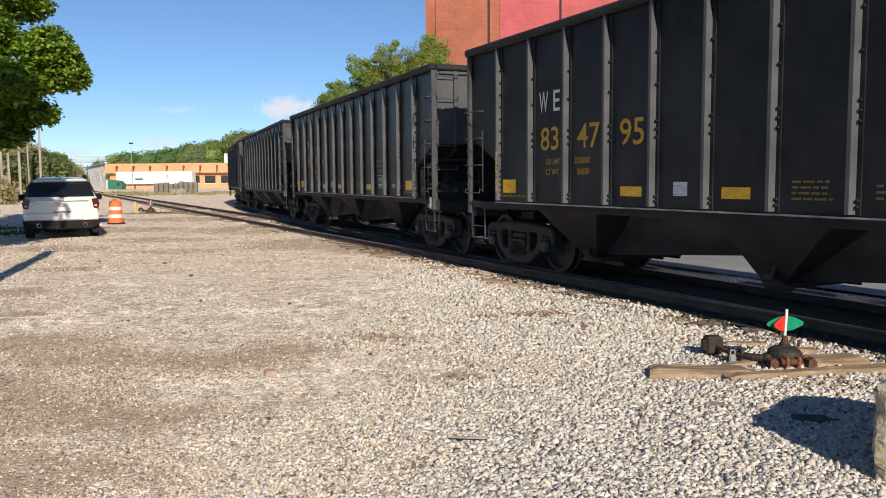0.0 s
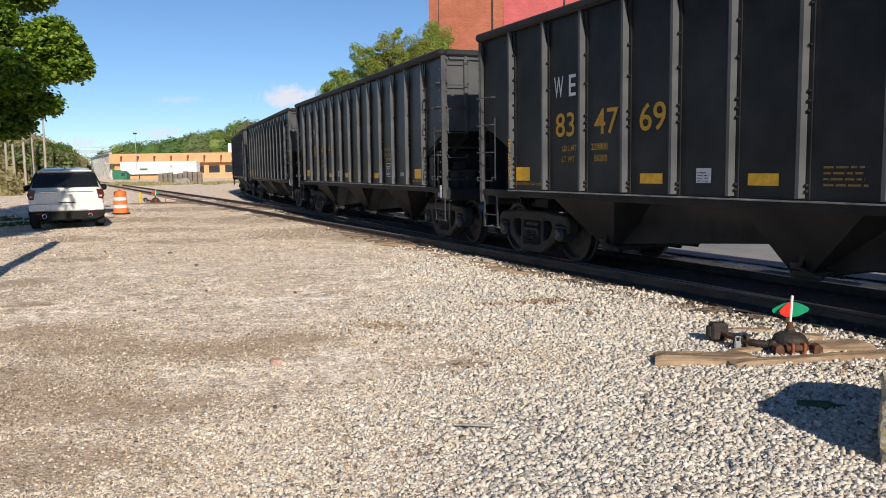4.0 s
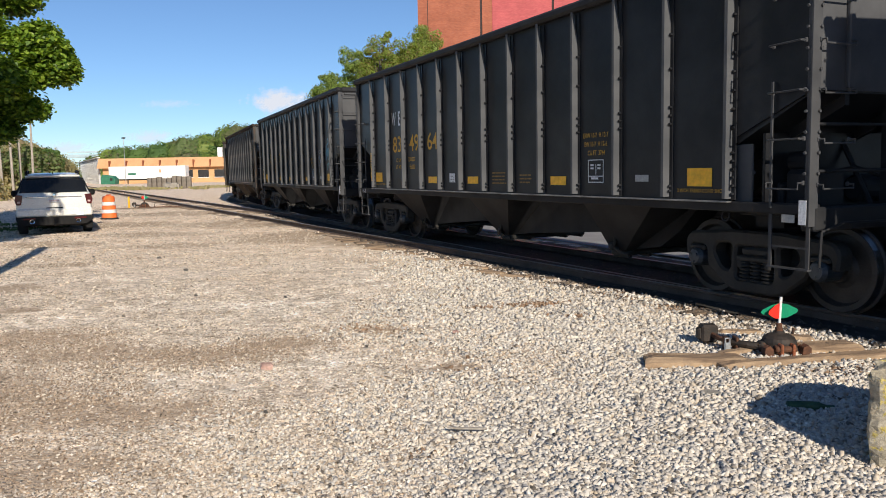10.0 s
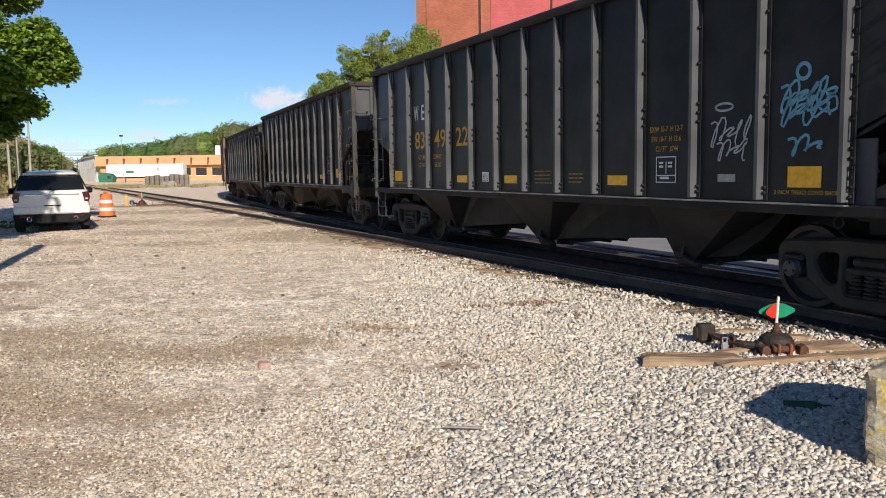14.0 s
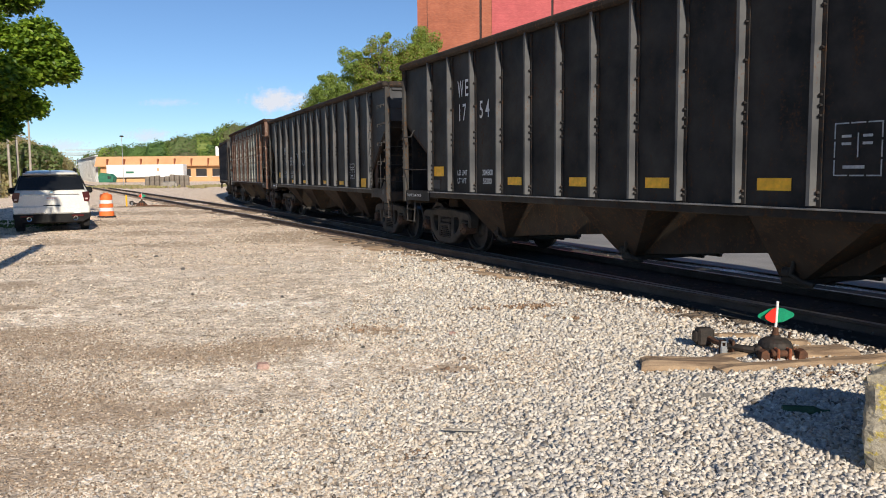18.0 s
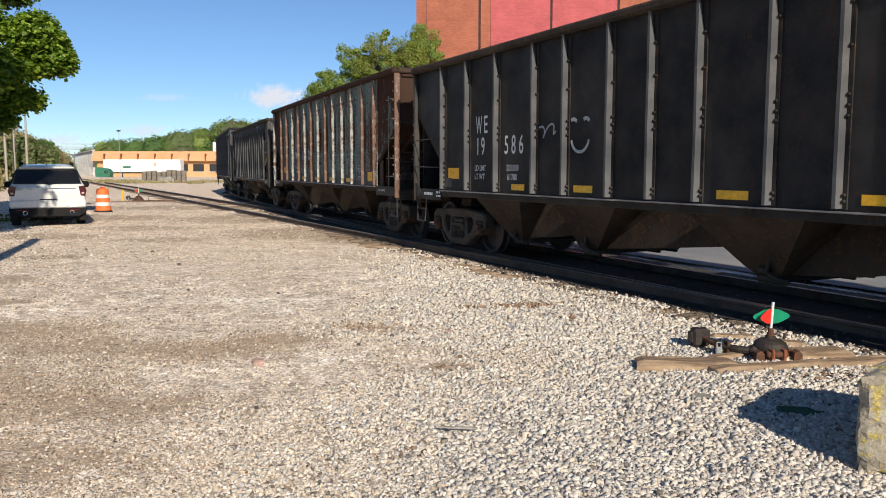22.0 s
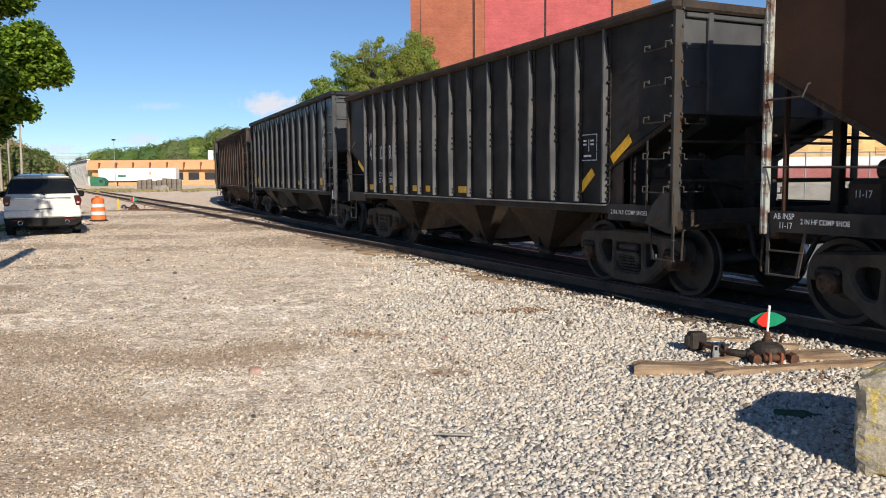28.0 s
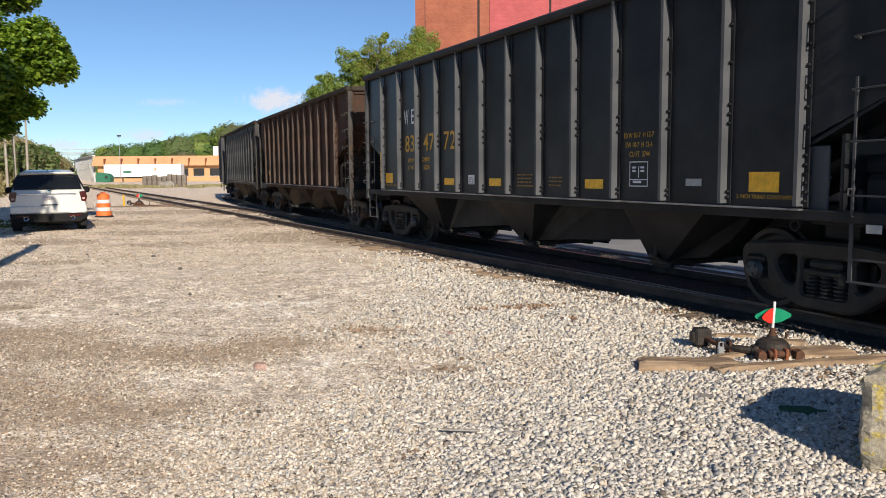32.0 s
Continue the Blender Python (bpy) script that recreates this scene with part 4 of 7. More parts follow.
            part("hand_rail", Shape().tube([(-half + .03, -1.58, 1.63), (-re - .06, -1.56, 1.61)], .011, 6), post, car)
        else:
            for z in rungs:
                if sg > 0 or z < 3:
                    part("grab_iron", ladder_rung((sg * (half - .06), -1.585, z + (.07 if old else 0)), (inner, -1.53, z + (.07 if old else 0)), (0, -.07, 0), .07 if old and not second else .06 if z < 1.5 and not old else 0), post, car)
            part("ladder_rail", Shape().box((inner - .012, -1.545, SILL - .05 if sg > 0 else 1.33), (inner + .012, -1.53, 3.2 if second else 1.98 if old else 2.4)), post, car)
        for z, w in zip((1.36, 1.74, 2.15, 2.58, 3.01), [.3] * 5) if old else zip((1.36, 1.8, 2.28, 2.75, 3.21, 3.66), (.42, .42, .42, .42, .46, .46)):
            part("grab_iron", ladder_rung((sg * (half + .01), -1.47, z + (.06 if old else 0)), (sg * (half + .01), -1.47 + w, z + (.06 if old else 0)), (sg * .07, 0, 0), .06 if old else .04), post, car)
        ring = Shape().tube([(sg * (re - .1) + .055 * math.sin(q * math.pi / 7), -1.47, SILL - .165 + .055 * math.cos(q * math.pi / 7)) for q in range(15)], .011, 6)
        part("lifting_ring", ring, under, car)
    part("center_sill", Shape().box((-half + .1, -.3, .74), (half - .1, .3, 1.06), cut=.02), under, car)
    # discharge bays
    lip = SILL - .05
    # left lip, foot from and to, right lip of every bay
    for a, b, c, d in bays:
        lo = [(z, b + (a - b) * u ** .75) for z, u in ((.35, 0), (.45, .13), (.66, .4), (.85, .65), (lip, 1))]
        hi = [(z, c + (d - c) * u) for z, u in ((.35, 0), (.45, .13), (.66, .4), (.85, .65), (lip, 1))]
        bay = part("hopper_bay", bay_shape(lo, hi, .36), under, car)
        # the slope sheet that runs on towards the next bay, narrower than the bay's sides
        ahead = [q[0] for q in bays if q[0] > a + .5]
        last = not ahead
        far = (d + .1 if last else min(ahead)) - .06
        floor = [(c - .1, .36), (c + (.6 if last else .9), .45), *([(c + 1.0, .7)] if last else [(far + .1, .62)]), (far + (0 if last else .16), lip), (c - .1, lip)]
        part("slope_floor", Shape().prism(floor[::-1], -.7, .7), under, bay)
        cx = (lo[0][1] + hi[0][1]) / 2
        z0 = lo[0][0]
        s = Shape().box((cx - .17, -.84, z0 - .07), (cx + .17, .84, z0 + .004), cut=.015)
        s.box((cx - .06, -.4, z0), (cx + .06, .4, z0 + .11), cut=.01)
        for y in (-.75, -.4, .4, .75):
            s.box((cx - .2, y - .03, z0 - .1), (cx + .2, y + .03, z0 - .05), cut=.01)
        part("outlet_gate", s, M["cast"], bay)
        s = Shape().tube([(cx + .05, -.9, z0 + .32), (cx + .16, -1.0, z0 + .2), (cx + .1, -.98, z0 + .06), (cx + .22, -.93, z0 - .02), (cx + .34, -.9, z0 - .04)], .028, 7)
        s.box((cx - .04, -1.0, z0 + .02), (cx + .1, -.86, z0 + .13), cut=.03).turned([(.06, -1.0), (.06, -.9)], (cx + .02, 0, z0 + .3), "y", 9)
        part("gate_latch", s, M["cast"], bay)
    part("train_pipe", Shape().tube([(-re, .55, .66), (re, .55, .66)], .022, 6), under, car)
    # running gear
    frame_me, spring_me, end_me = [TRUCK[("old_" if old else "") + k] for k in ("side", "spring", "bolster_end")]
    for sg in (-1, 1):
        tx = sg * tc - .08
        for ys in (-1, 1):
            side = part("truck_frame", frame_me, None, car, at=pose(tx, ys * 1.0, 0, 0, 0, 0 if ys < 0 else 180))
            for x in (-.165, 0, .165):
                part("spring", spring_me, None, side, at=pose(x, -.035, 0))
            part("bolster_end", end_me, None, side)
            for k in (-1, 1):
                part("bearing_adapter", TRUCK["adapter"], None, side, at=pose(k * .889, 0, 0))
                part("brake_shoe", TRUCK["hanger"], None, side, at=pose(k * .36, .2, 0))
        part("truck_bolster", Shape().box((tx - .2, -.84, .48), (tx + .2, .84, .7), cut=.04), M["cast"], car)
        for k in (-1, 1):
            axle = part("wheelset", TRUCK["axle"], M["wheel"], car, at=pose(tx + k * .889, 0, .457))
            part("wheel", TRUCK["near"], M["wheel"], axle)
            part("wheel", TRUCK["far"], M["wheel"], axle)
            part("bearing_cap", TRUCK["old_cap" if old else "cap"], M["cap"], axle)
            part("bearing_cap", TRUCK["old_cap" if old else "cap"], M["cap"], axle, at=pose(0, 0, 0, 0, 0, 180))
    car["half"] = half
    car["re"] = re
    car["ribs"] = xs
    car["tc"] = tc
    return car


def cap_shape():
    s = Shape().turned([(.05, -1.17), (.085, -1.165), (.095, -1.15), (.115, -1.12), (.12, -1.0), (.12, -.9)], (0, 0, 0), "y", 18)
    for k in range(3):
        a = 2 * math.pi * k / 3
        s.turned([(.017, -1.185), (.017, -1.15)], (.058 * math.sin(a), 0, .058 * math.cos(a)), "y", 6)
    return s


TRUCK = {
    "side": truck_side(M["cast"]),
    "old_side": truck_side(M["old_cast"]),
    "old_bolster_end": bolster_end().mesh("bolster_end", M["old_cast"]),
    "old_spring": spring_shape().mesh("spring", M["old_cast"], smooth=True),
    "bolster_end": bolster_end().mesh("bolster_end", M["cast"]),
    "adapter": adapter().mesh("bearing_adapter", M["cast"]),
    "hanger": Shape().box((-.05, -.06, .3), (.05, .02, .62), cut=.015).box((-.07, -.1, .26), (.07, .04, .44), cut=.025).mesh("brake_shoe", M["cast"]),
    "spring": spring_shape().mesh("spring", M["cast"], smooth=True),
    "axle": Shape().turned([(.075, -1.0), (.08, -.9), (.095, -.85), (.095, .85), (.08, .9), (.075, 1.0)], (0, 0, 0), "y", 14).mesh("axle", M["wheel"], smooth=True),
    "near": wheel_shape(-1).mesh("wheel", M["wheel"], M["tread"]),
    "far": wheel_shape(1).mesh("wheel", M["wheel"], M["tread"]),
    "cap": cap_shape().mesh("bearing_cap", M["cap"]),
    "old_cap": cap_shape().mesh("bearing_cap", M["brown_cap"]),
}


def put_text(car, text, x, z, height, material, wide=1.0, y=-1.507, turn=0.0, label="", gap=.03):
    """Stencilled writing: large characters one by one, a line of small ones as one piece."""
    if height < .2:
        ob = part("lettering", letters(text, height, material, wide), None, car, label, at=pose(x, y, z, 0, turn, 0))
        return tagged(ob, kind="stuff")
    for ch in text:
        if ch != " ":
            me = letters(ch, height, material, wide)
            part("letter", me, None, car, label, at=pose(x, y, z, 0, turn, 0))
            x += max(v.co.x for v in me.vertices) + height * gap
        else:
            x += height * .3 * wide


def put_sheet(car, x, z, w, h, material, name="reflector", y=-1.504, turn=0.0):
    me = Shape().box((0, 0, 0), (w, -.004, h)).mesh(name, M[material])
    return part(name, me, None, car, at=pose(x, y, z, 0, turn, 0))


def put_bars(car, x, z, w, rows, gap, material, height=0.03, y=-1.505):
    """Small writing that cannot be read: rows of bars."""
    s = Shape()
    rng = random.Random(int(abs(x) * 100) + rows)
    for r in range(rows):
        at = 0.0
        end = w * rng.uniform(.75, 1.0)
        while at < end:
            k = min(rng.uniform(.05, .14), end - at)
            s.box((at, 0, -r * gap), (at + k, -.003, -r * gap + height))
            at += k + .025
    return tagged(part("lettering", s, M[material], car, at=pose(x, y, z)), kind="stuff")


def put_frame(car, x_left, z_low, w, h, material, t=.013, closed=False):
    """A stencilled box, whole or with broken sides, round two short columns of writing."""
    s = Shape()
    e = .5 if closed else .3
    if closed:
        s.box((t, 0, h * .26), (w - t, -.003, h * .26 + t))
    for u0, u1 in ((0, e), (1 - e, 1)) if closed else ((0, e), (.5 - e / 2, .5 + e / 2), (1 - e, 1)):
        for z in (0, h - t):
            s.box((w * u0, 0, z), (w * u1, -.003, z + t))
        for x in (0, w - t):
            s.box((x, 0, h * u0), (x + t, -.003, h * u1))
    s.box((w * .49, 0, h * .35), (w * .49 + t, -.003, h * .8))
    for x in (.16, .6):
        for r in (.72, .58):
            s.box((w * x, 0, h * r), (w * (x + .2), -.003, h * r + .025))
    s.box((w * .2, 0, h * .14), (w * .65, -.003, h * .14 + .03))
    return tagged(part("lettering", s, M[material], car, at=pose(x_left, -1.505, z_low)), kind="stuff")


def panel(car, ribs, i):
    """The left edge of panel i, just beside its rib."""
    return car["ribs"][i] + .13


def new_style_marks(car, number, load="229800", light="56200"):
    p = lambda i: panel(car, 13, i)
    put_text(car, "W", p(1) + .07, 2.58, .31, "white", .52)
    put_text(car, "E", p(1) + .43, 2.58, .31, "white", .95)
    for k, i in enumerate((1, 2, 3)):
        put_text(car, number[2 * k:2 * k + 2], p(i) + .1, 2.0, .345, "gold", 1.1)
    put_text(car, "LD LMT", p(1) + .27, 1.78, .085, "gold", .95)
    put_text(car, "LT WT", p(1) + .27, 1.62, .085, "gold", .95)
    put_text(car, load, p(2) + .03, 1.78, .09, "gold", 1.0)
    put_text(car, light, p(2) + .1, 1.62, .09, "gold", .95)
    put_sheet(car, p(0) - .07, 1.33, .44, .22, "yellow")
    put_text(car, "2 INCH TREAD COND SHOES", p(0) - .06, 1.26, .042, "gold", 1.0)
    put_text(car, "JACK-LIFT HERE", -car["re"] + .09, 1.36, .07, "yellow", .95, -1.625, -90)
    put_sheet(car, p(3) + .14, 1.32, .43, .13, "yellow")
    put_sheet(car, p(4) + .22, 1.34, .24, .17, "white", "label_plate")
    put_bars(car, p(4) + .24, 1.45, .2, 4, .032, "dark_bar", .014)
    put_sheet(car, p(5) + .08, 1.32, .42, .13, "yellow")
    put_bars(car, p(6) + .1, 1.5, .52, 4, .058, "dim_gold", .022)
    put_bars(car, p(7) + .1, 1.46, .42, 3, .058, "dim_gold", .022)
    put_sheet(car, p(8) + .1, 1.32, .42, .13, "yellow")
    put_text(car, "EXW 10-7  H 12-7", p(9) + .02, 1.98, .066, "gold", .8)
    put_text(car, "EW 10-7  H 12-6", p(9) + .05, 1.86, .066, "gold", .8)
    put_text(car, "CU FT  3744", p(9) + .13, 1.74, .066, "gold", .8)
    put_frame(car, p(9) + .14, 1.36, .36, .32, "white", closed=True)
    put_sheet(car, p(10) + .22, 1.38, .26, .085, "grey_plate", "label_plate")
    put_sheet(car, p(11) + .2, 1.33, .40, .21, "yellow")
    put_text(car, "2 INCH TREAD COND SHOES", p(11) + .03, 1.26, .042, "gold", 1.0)
    put_sheet(car, car["half"] - .095, SILL - .2, .09, .24, "white", "marker_tape", -1.59)
    put_sheet(car, car["half"] - .35, SILL - .19, .16, .08, "grey_plate", "label_plate", -1.535)


M["dark_bar"] = M["dark"]
M["dim_gold"] = surface("thin_gold_stencil", (0.2, 0.12, 0.025), (0.3, 0.18, 0.04), 30.0, 0.6)
M["grey_plate"] = surface("grey_metal_label", (0.3, 0.31, 0.32), (0.38, 0.39, 0.4), 12.0, 0.5, 0.3, 0.02)
M["grey_band"] = surface("smoky_grey_band", (0.052, 0.057, 0.057), (0.09, 0.094, 0.092), 4.0, 0.7, 0, 0.1, 30.0)
M["navy"] = surface("navy_stencil_patch", (0.014, 0.018, 0.03), (0.022, 0.026, 0.04), 5.0, 0.6)


def old_style_marks(car, ribs, rows, number, z_letters, z_number, limits, z_limits, yellow, size=.3):
    """White stencils: rows of (panel, text, kind) and the yellow patches (panel, shift, z, width, height)."""
    p = lambda i: panel(car, ribs, i)
    put_text(car, "W", p(1) + .14, z_letters, size, "white", .5)
    put_text(car, "E", p(1) + .42, z_letters, size, "white", .68)
    for i, text, shift in number:
        put_text(car, text, p(i) + shift + (.06 if i == 1 else -.02), z_number, size, "white", .68, gap=.32)
    put_text(car, "LD LMT", p(1) + .1, z_limits + .15, .1, "white", .85)
    put_text(car, "LT WT", p(1) + .1, z_limits, .1, "white", .85)
    put_text(car, limits[0], p(2) + .16, z_limits + .15, .1, "white", .9)
    put_text(car, limits[1], p(2) + .18, z_limits, .1, "white", .9)
    for i, shift, z, w, h in yellow:
        put_sheet(car, p(i) + shift, z, w, h, "yellow")
    for i, text, z, h in rows:
        put_text(car, text, p(i), z, h, "white", .9)


def scribble(car, x, z, w, h, material, loops, seed, stroke=.035):
    """Looping sprayed strokes."""
    rng = random.Random(seed)
    path = []
    for k in range(loops * 10):
        u = k / (loops * 10)
        a = u * loops * 2 * math.pi
        path.append((x + w * (u + .13 * math.sin(a * 1.0 + rng.uniform(-.2, .2))), z + h * (.5 + .42 * math.sin(a * .93 + 1.1) * (.6 + .4 * math.sin(a * .31)))))
    return part("spray_tag", ribbon(path, stroke), M[material], car, at=pose(0, -1.508, 0))


# rib places of the car types, from the middle to the end
NEW_RIBS = (0, .94, 1.87, 2.81, 3.77, 4.75, 5.76)
TALL_RIBS = (0, .84, 1.72, 2.63, 3.58, 4.5, 5.4)
FOUR_RIBS = (0, .82, 1.85, 2.68, 3.85, 4.9, 5.9)
BLUE_RIBS = (0, .85, 1.71, 2.61, 3.52, 4.45, 5.37)
SHORT_RIBS = (0, .74, 1.49, 2.19, 2.83, 3.46, 4.07, 4.7)
THREE = ((-4.3, -3.95, -3.6, -2.7), (-.54, -.24, .06, 1.1), (2.69, 2.6, 2.95, 4.3))
FOUR = ((-4.77, -4.43, -4.1, -3.2), (-2.24, -2.4, -1.95, -.7), (.55, 1.1, 1.45, 2.3), (3.2, 3.0, 3.6, 4.8))
SHORT = ((-3.61, -3.4, -3.1, -2.1), (-1.02, -.2, .05, .8), (1.98, 1.88, 2.25, 3.5))


def build_train():
    cars = []
    base = hopper(13.7, NEW_RIBS, M["black"], M["black_rib"], M["black_under"], M["black"], seed=3)
    label = "black ribbed open-top hopper car with gold numbers on the rails"
    numbers = ("834795", "834769", "834843", "834964", "834922")
    first = [base] + [copy_thing(base, Matrix()) for _ in numbers[1:]]
    last_new = copy_thing(base, Matrix())
    ahead = [copy_thing(base, Matrix()) for _ in range(2)]
    for car, number in zip(first, numbers):
        new_style_marks(car, number, *(("230000", "56000") if number == "834964" else ()))
        tagged(car, label, "hopper car", "hopper cars of the train")
    put_text(first[3], "16-18", -first[3]["half"] + .2, SILL - .12, .1, "spray_grey", .8, -1.535)
    tagged(first[4], "black ribbed hopper car with gold numbers and sprayed tags")
    new_style_marks(last_new, "834772")
    tagged(last_new, label, "hopper car", "hopper cars of the train")
    c = first[4]
    q = lambda i: panel(c, 13, i)
    scribble(c, q(10) + .1, 1.72, .6, .42, "spray_grey", 5, 5, .021)
    scribble(c, q(10) + .2, 1.58, .46, .3, "spray_grey", 4, 25, .02)
    part("spray_tag", ribbon([(q(10) + .3 + .13 * math.cos(a / 8 * math.pi), 2.2 + .04 * math.sin(a / 8 * math.pi)) for a in range(17)], .025), M["spray_grey"], c, at=pose(0, -1.508, 0))
    scribble(c, q(11) + .1, 2.04, .64, .4, "spray_blue", 6, 8, .03)
    scribble(c, q(11) + .12, 1.9, .62, .42, "spray_blue", 7, 11, .026)
    scribble(c, q(11) + .2, 1.62, .44, .26, "spray_blue", 3, 14, .03)
    part("spray_tag", ribbon([(q(11) + .36 + .075 * math.cos(a / 8 * math.pi), 2.47 + .075 * math.sin(a / 8 * math.pi)) for a in range(17)], .04), M["spray_blue"], c, at=pose(0, -1.508, 0))

    k5 = hopper(13.5, TALL_RIBS, M["old"], M["old_rib"], M["rusty_under"], M["old"], (1.84, 2.64), 11, 0.012, 0, True, 3.83, .026, truck_in=1.15, rear=(-.82, -.56, -.44), bays=THREE)
    old_style_marks(k5, 13, [], [(1, "17", .08), (2, "54", .08)], 2.93, 2.5, ("204800", "58200"), 1.35,
                    [(0, -.03, 1.48, .44, .19), (3, .1, 1.34, .44, .13), (5, .09, 1.34, .42, .13), (7, .09, 1.34, .44, .13), (9, .1, 1.34, .44, .13), (11, .12, 1.38, .42, .25)])
    put_frame(k5, panel(k5, 13, 10) + .07, 1.49, .5, .5, "spray_grey")
    put_text(k5, "2 IN. N.F. COMP SHOES", -k5["half"] + .15, SILL - .11, .055, "white", .9, -1.545)
    tagged(k5, "faded black ribbed hopper car with white stencilled numbers and rust", "hopper car", "hopper cars of the train")

    k6 = hopper(14.4, FOUR_RIBS, M["old"], M["old_rib"], M["rusty_under"], M["old"], (1.62, 2.76), 12, 0.01, 0, True, 3.62, .026, truck_in=1.15, rear=(-.99, -.77, -.58), bays=FOUR)
    old_style_marks(k6, 13, [], [(1, "19", .08), (2, "586", .1)], 2.2, 1.83, ("201300", "61700"), 1.4,
                    [(0, .04, 1.4, .45, .2), (2, .32, 1.235, .4, .1), (4, .06, 1.245, .45, .1), (7, .15, 1.24, .46, .1), (9, .09, 1.24, .45, .1), (11, -.02, 1.2, .42, .22)], .3)
    put_frame(k6, panel(k6, 13, 10) + .02, 1.42, .42, .38, "white")
    part("spray_tag", ribbon([(panel(k6, 13, 4) + .2 + .21 * math.cos(a), 2.02 + .2 * math.sin(a)) for a in [math.pi * (1.05 + .9 * i / 14) for i in range(15)]], .045), M["spray_grey"], k6, at=pose(0, -1.508, 0))
    for dx in (-.02, .28):
        part("spray_tag", ribbon([(panel(k6, 13, 4) + dx + .035 * i, 2.27 + .02 * math.sin(i)) for i in range(5)], .05), M["spray_grey"], k6, at=pose(0, -1.508, 0))
    scribble(k6, panel(k6, 13, 3) - .03, 2.02, .52, .26, "spray_grey", 2, 21, .03)
    put_bars(k6, -k6["half"] + .45, SILL - .1, .55, 1, .1, "white", .05, -1.545)
    put_bars(k6, -k6["re"] - .28, SILL - .06, .2, 2, .07, "white", .04, -1.545)
    tagged(k6, "faded black ribbed hopper car with white numbers and a sprayed smile", "hopper car", "hopper cars of the train")

    k7 = hopper(13.7, BLUE_RIBS, M["blue"], M["blue_rib"], M["rusty_under"], M["brown_end"], (1.74, 2.6), 13, 0.01, 1, True, 3.78, .028, .1, M["rust_rib"], 1.42, (-1.35, -.68, -.56), THREE)
    for i in (2, 3, 4):
        put_sheet(k7, panel(k7, 13, i) - .02, 1.84, .72, .42, "navy", "painted_band")
    for i, text in ((2, "WE"), (3, "11"), (4, "25")):
        put_text(k7, text, panel(k7, 13, i) + .07, 1.89, .28, "white", .85, -1.511)
    for i in range(0, 13):
        if i in (3, 5, 7, 9):
            put_sheet(k7, panel(k7, 13, i) + .05, 1.25, .45, .1, "yellow")
    put_sheet(k7, panel(k7, 13, 11) + .09, 1.29, .42, .22, "yellow")
    put_sheet(k7, panel(k7, 13, 0) + .0, 1.46, .44, .2, "yellow")
    for i in range(12):
        put_sheet(k7, panel(k7, 13, i) - .05, 1.185, .8, .26 + .05 * (i % 3), "grey_band", "painted_band", -1.4985)
    for r, text in enumerate(("EXH 12-5 W 10-0", "EXW 10-8 H 12-2", "EX 10-8 H 12-2", "IL 45-01", "CU FT 3420")):
        put_text(k7, text, panel(k7, 13, 10) + .04, 2.18 - .112 * r, .068, "navy", .78)
    put_frame(k7, panel(k7, 13, 10) + .1, 1.32, .5, .36, "spray_grey")
    put_text(k7, "11-17", -k7["re"] - .74, SILL + .16, .07, "white", .8, -1.156)
    put_bars(k7, panel(k7, 13, 1) + .25, 1.6, .3, 2, .14, "white", .07)
    put_bars(k7, panel(k7, 13, 2) + .2, 1.6, .32, 2, .14, "white", .07)
    put_text(k7, "AB INSP", -k7["half"] + .14, SILL - .06, .06, "white", .8, -1.545)
    put_text(k7, "11-17", -k7["half"] + .2, SILL - .15, .06, "white", .8, -1.545)
    put_text(k7, "2 IN HF COMP SHOE", -k7["half"] + .45, SILL - .1, .05, "white", .8, -1.545)
    put_text(k7, "2 IN HF COMP SHOE", k7["re"] + .2, SILL - .1, .05, "white", .8, -1.545)
    tagged(k7, "rusted pale-blue ribbed hopper car with brown ends and streaked ribs", "hopper car", "hopper cars of the train")

    k8 = hopper(12.1, SHORT_RIBS, M["old"], M["old_rib"], M["rusty_under"], M["old"], (1.7, 2.3), 14, 0.02, 0, True, 3.58, .022, .085, truck_in=1.34, rear=(-1.0, -.7, -.56), bays=SHORT)
    p = lambda i: panel(k8, 15, i)
    put_text(k8, "W", p(0) - .03, 2.29, .3, "white", .5)
    put_text(k8, "E", p(0) + .27, 2.29, .3, "white", .75)
    for i, text in ((0, "4 3"), (1, "105"), (2, "R.")):
        put_text(k8, text, p(i) + .03, 1.96, .3, "white", .68)
    for i, a, b in ((1, "LD LMT", "LT WT"), (2, "169200", "50800")):
        put_text(k8, a, p(i) + .02, 1.57, .1, "white", .85)
        put_text(k8, b, p(i) + .02, 1.43, .1, "white", .85)
    for i, dx, w in ((0, .0, .4), (2, .1, .3), (4, .12, .34), (5, .1, .22), (7, .1, .44), (10, .36, .07)):
        put_sheet(k8, p(i) + dx, 1.26, w, .12, "yellow")
    put_sheet(k8, -k8["re"] - .72, 1.89, .46, .11, "yellow", turn=29)
    put_sheet(k8, k8["re"] + .14, 1.71, .46, .12, "yellow", turn=-35)
    put_sheet(k8, 4.13, 1.31, .4, .12, "yellow", turn=-40)
    put_frame(k8, p(13) - .1, 1.76, .38, .36, "white")
    put_text(k8, "2 IN. H.F. COMP SHOES", k8["re"] + .15, SILL - .11, .055, "white", .9, -1.545)
    tagged(k8, "worn black hopper car with bent ribs and white numbers", "hopper car", "hopper cars of the train")

    k10 = hopper(13.65, TALL_RIBS, M["brown"], M["brown_rib"], M["rusty_under"], M["brown"], (2.0, 2.8), 15, 0.012, 0, True, 3.78, .026, truck_in=1.15, bays=THREE)
